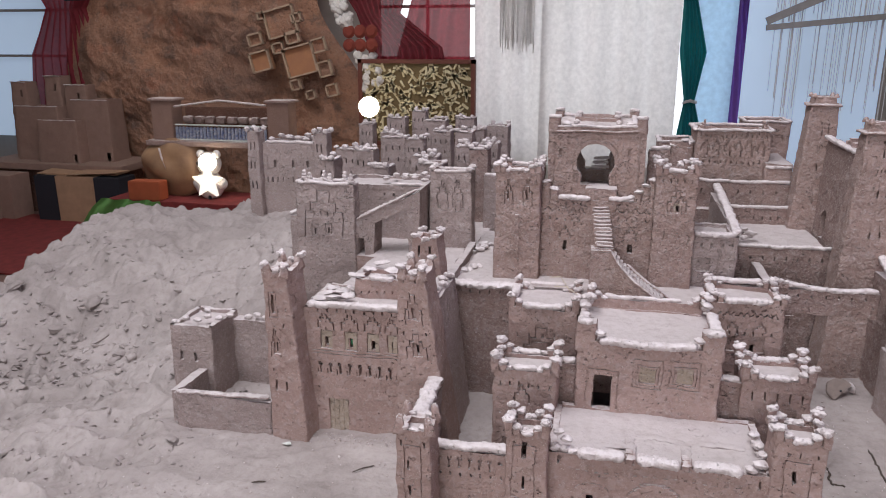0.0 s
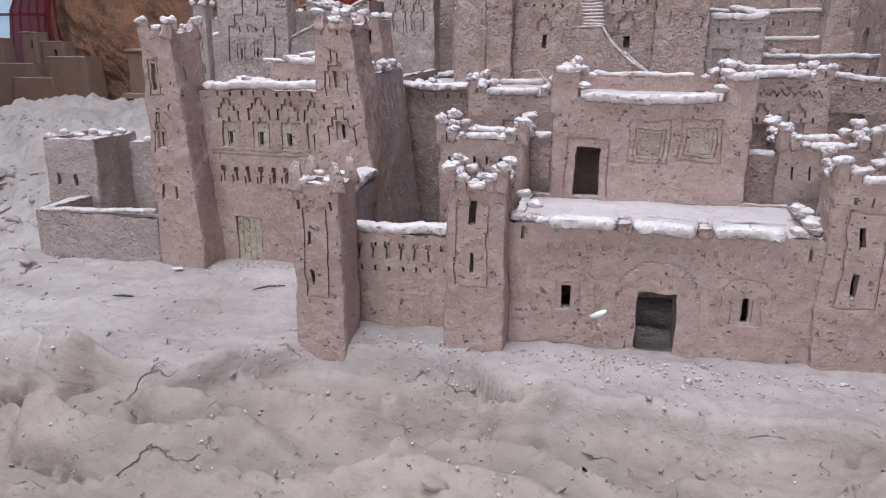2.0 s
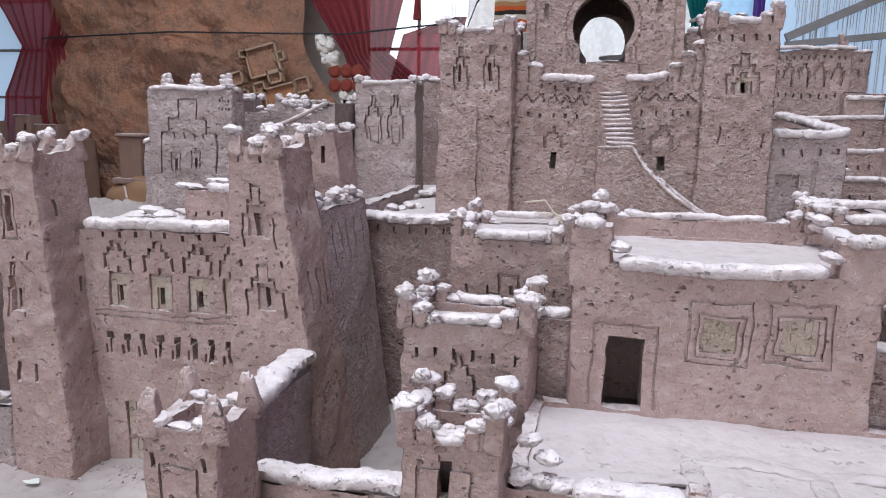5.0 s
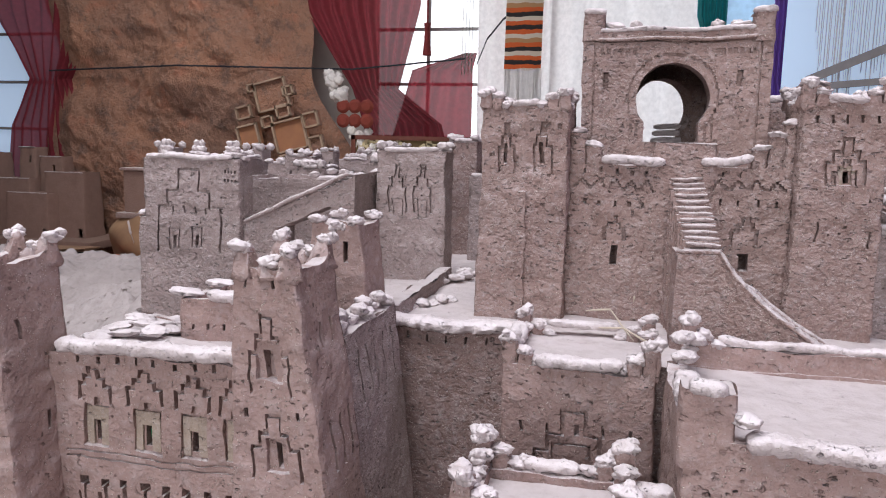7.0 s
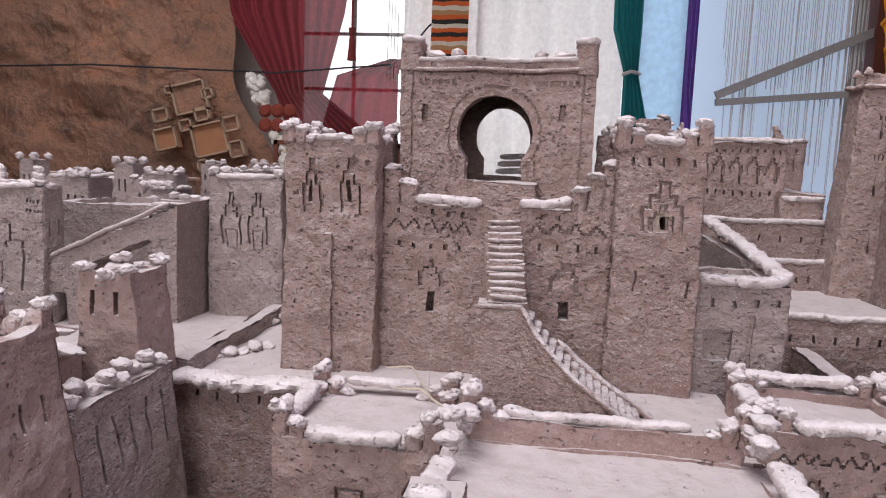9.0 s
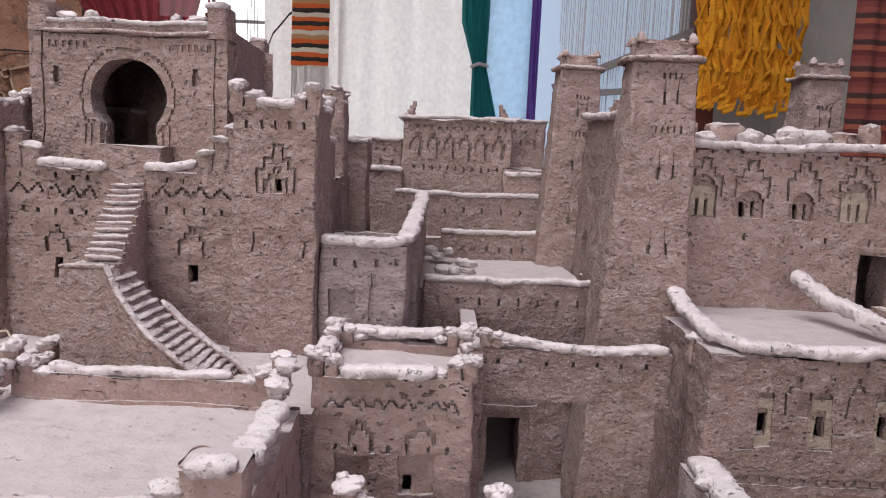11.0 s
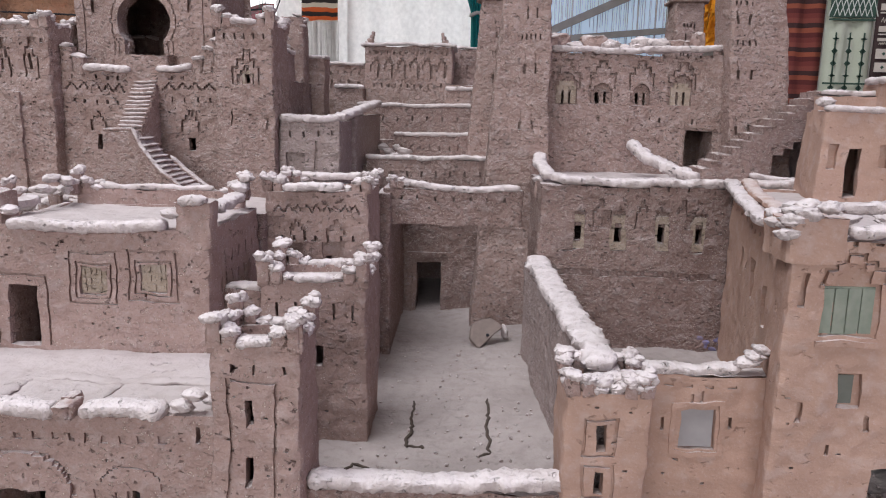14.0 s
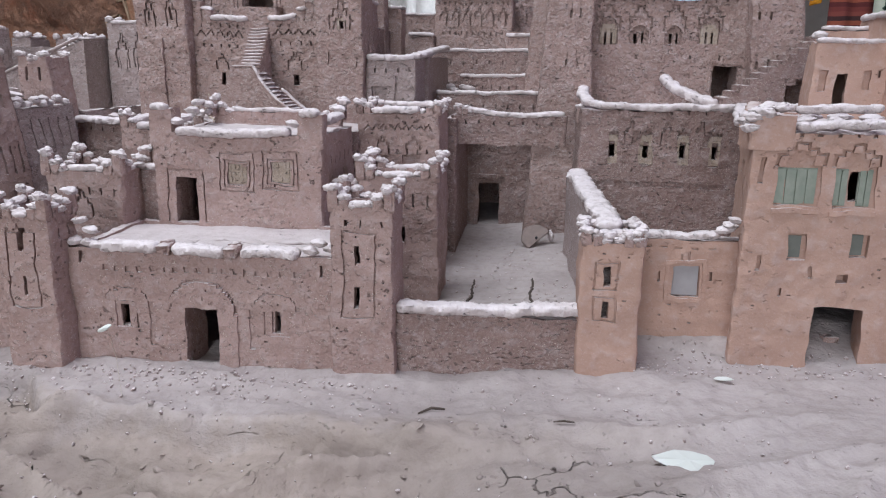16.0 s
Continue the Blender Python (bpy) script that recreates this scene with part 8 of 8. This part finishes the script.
for k in range(84):
    x = 2.40 + 0.80 * ((k * 37) % 84) / 83
    zb = 1.27 + 0.10 * math.sin(k * 1.3) + r.uniform(-.05, .05)
    pts = [(x + r.uniform(-.03, .03), 7.3 + r.uniform(-.08, .08), 5.5)]
    for z in (2.6, 2.3, 2.05, 1.85, 1.65, 1.48):
        pts.append((x + r.uniform(-.055, .055), 7.28 + r.uniform(-.09, .09), z))
    pts += [(x + r.uniform(-.04, .04), 7.27, zb), (x + 0.045, 7.25, zb + 0.02), (x + 0.06, 7.25, zb + 0.2)]
    coping(o, pts, 0.0185, 1.0, WOOL, "hank")


def rug(name, x0, x1, y, z0, z1, mat, label):
    return folds(name, mat, lerp_rows([(0, x0, x1, z1), (1, x0, x1, z0)]), y, 0.012, 2, label, "rug", "hanging rugs", n=20, m=20)


rug("hanging_rug", 2.16, 2.37, 4.5, 0.1, 5.5, banded("red_weave", [(0.16, 0.035, 0.03), (0.10, 0.02, 0.02), (0.26, 0.07, 0.04), (0.05, 0.02, 0.02), (0.20, 0.05, 0.04)], 9), "dark red striped hanging rug")
rug("hanging_rug", 2.34, 2.56, 4.42, 0.1, 5.5, plain("pale_green_weave", (0.50, 0.53, 0.43), (0.44, 0.47, 0.38), 0.95, 220, bump=0.6), "pale green hanging rug with dark diamonds")
rug("hanging_rug", 2.56, 2.67, 4.40, 0.1, 5.5, plain("black_weave", (0.045, 0.03, 0.032), (0.07, 0.04, 0.04), 0.95, 220, bump=0.6), "black hanging rug with cream bands and zigzags")
rug("hanging_rug", 2.67, 2.95, 4.45, 0.1, 5.5, banded("dark_red_weave", [(0.12, 0.02, 0.02), (0.2, 0.04, 0.03), (0.08, 0.02, 0.02)], 7), "dark red hanging rug with thin bands")
MOTIF = plain("dark_green_wool", (0.04, 0.08, 0.06), None, 0.95, 30)
CREAM = plain("cream_wool", (0.56, 0.51, 0.45), (0.48, 0.43, 0.38), 0.95, 200, bump=0.5)
STRIPED_RUG = bpy.data.objects["hanging_rug.002"]
for base in (0.66, 1.22, 1.78):
    for lo, hi, marks in ((0.0, 0.035, 1), (0.195, 0.238, 2), (0.255, 0.30, 2), (0.335, 0.348, 0), (0.362, 0.368, 0), (0.376, 0.402, 0), (0.458, 0.464, 0), (0.472, 0.502, 2), (0.52, 0.545, 2)):
        bm = bmesh.new()
        slab(bm, 2.566, 2.664, 4.379, 4.384, base + lo, base + hi, 0.0012)
        band = part("cream_band", bm, CREAM, STRIPED_RUG, smooth=False)
        for k in range(marks):
            bm = bmesh.new()
            bmesh.ops.create_cube(bm, size=1.0, matrix=Matrix.LocRotScale((2.60 + 0.034 * k, 4.377, base + (lo + hi) / 2), Euler((0, radians(45), 0)), (0.011, 0.004, 0.011)))
            part("dark_mark", bm, MOTIF, band, smooth=False)
    for z, h, n in ((0.07, 0.03, 3), (0.12, 0.045, 3), (0.42, 0.02, 6), (0.318, 0.008, 8)):
        coping(STRIPED_RUG, [(2.572 + 0.086 * k / (2 * n), 4.379, base + z + h * (k % 2)) for k in range(2 * n + 1)], 0.0028, 0.8, CREAM, "zigzag")
GREEN_RUG = bpy.data.objects["hanging_rug.001"]
for j in range(11):
    for i in range(3):
        x, z = 2.385 + 0.065 * i, 0.50 + 0.056 * j + (0.19 if j > 9 else 0)
        bm = bmesh.new()
        s = 0.020 if j % 3 else 0.013
        for w, h, turn in ((s, s, 45), (0.005, 0.056, 0), (0.026 if j % 3 == 0 else 0.008, 0.005, 0)):
            bmesh.ops.create_cube(bm, size=1.0, matrix=Matrix.LocRotScale((x, 4.402, z), Euler((0, radians(turn), 0)), (w, 0.006, h)))
        part("diamond_motif", bm, MOTIF, GREEN_RUG, "dark green diamond motif", smooth=False)
for z0, z1 in ((1.10, 1.265), (1.46, 1.62)):
    bm = bmesh.new()
    slab(bm, 2.345, 2.555, 4.399, 4.404, z0, z1, 0)
    band = part("dark_band", bm, MOTIF, GREEN_RUG, "dark green woven band with pale lattice", smooth=False)
    for s in (-1, 1):
        for k in range(8):
            bm = bmesh.new()
            bmesh.ops.create_cube(bm, size=1.0, matrix=Matrix.LocRotScale((2.362 + 0.0252 * k, 4.397, (z0 + z1) / 2), Euler((0, radians(s * 18), 0)), (0.003, 0.003, (z1 - z0) * 0.98)))
            part("lattice_line", bm, PAPER, band, smooth=False)
for z in (0.52, 0.80, 1.09, 1.275):
    bm = bmesh.new()
    slab(bm, 2.345, 2.555, 4.399, 4.404, z - 0.004, z + 0.004, 0)
    part("stripe", bm, MOTIF, GREEN_RUG, smooth=False)
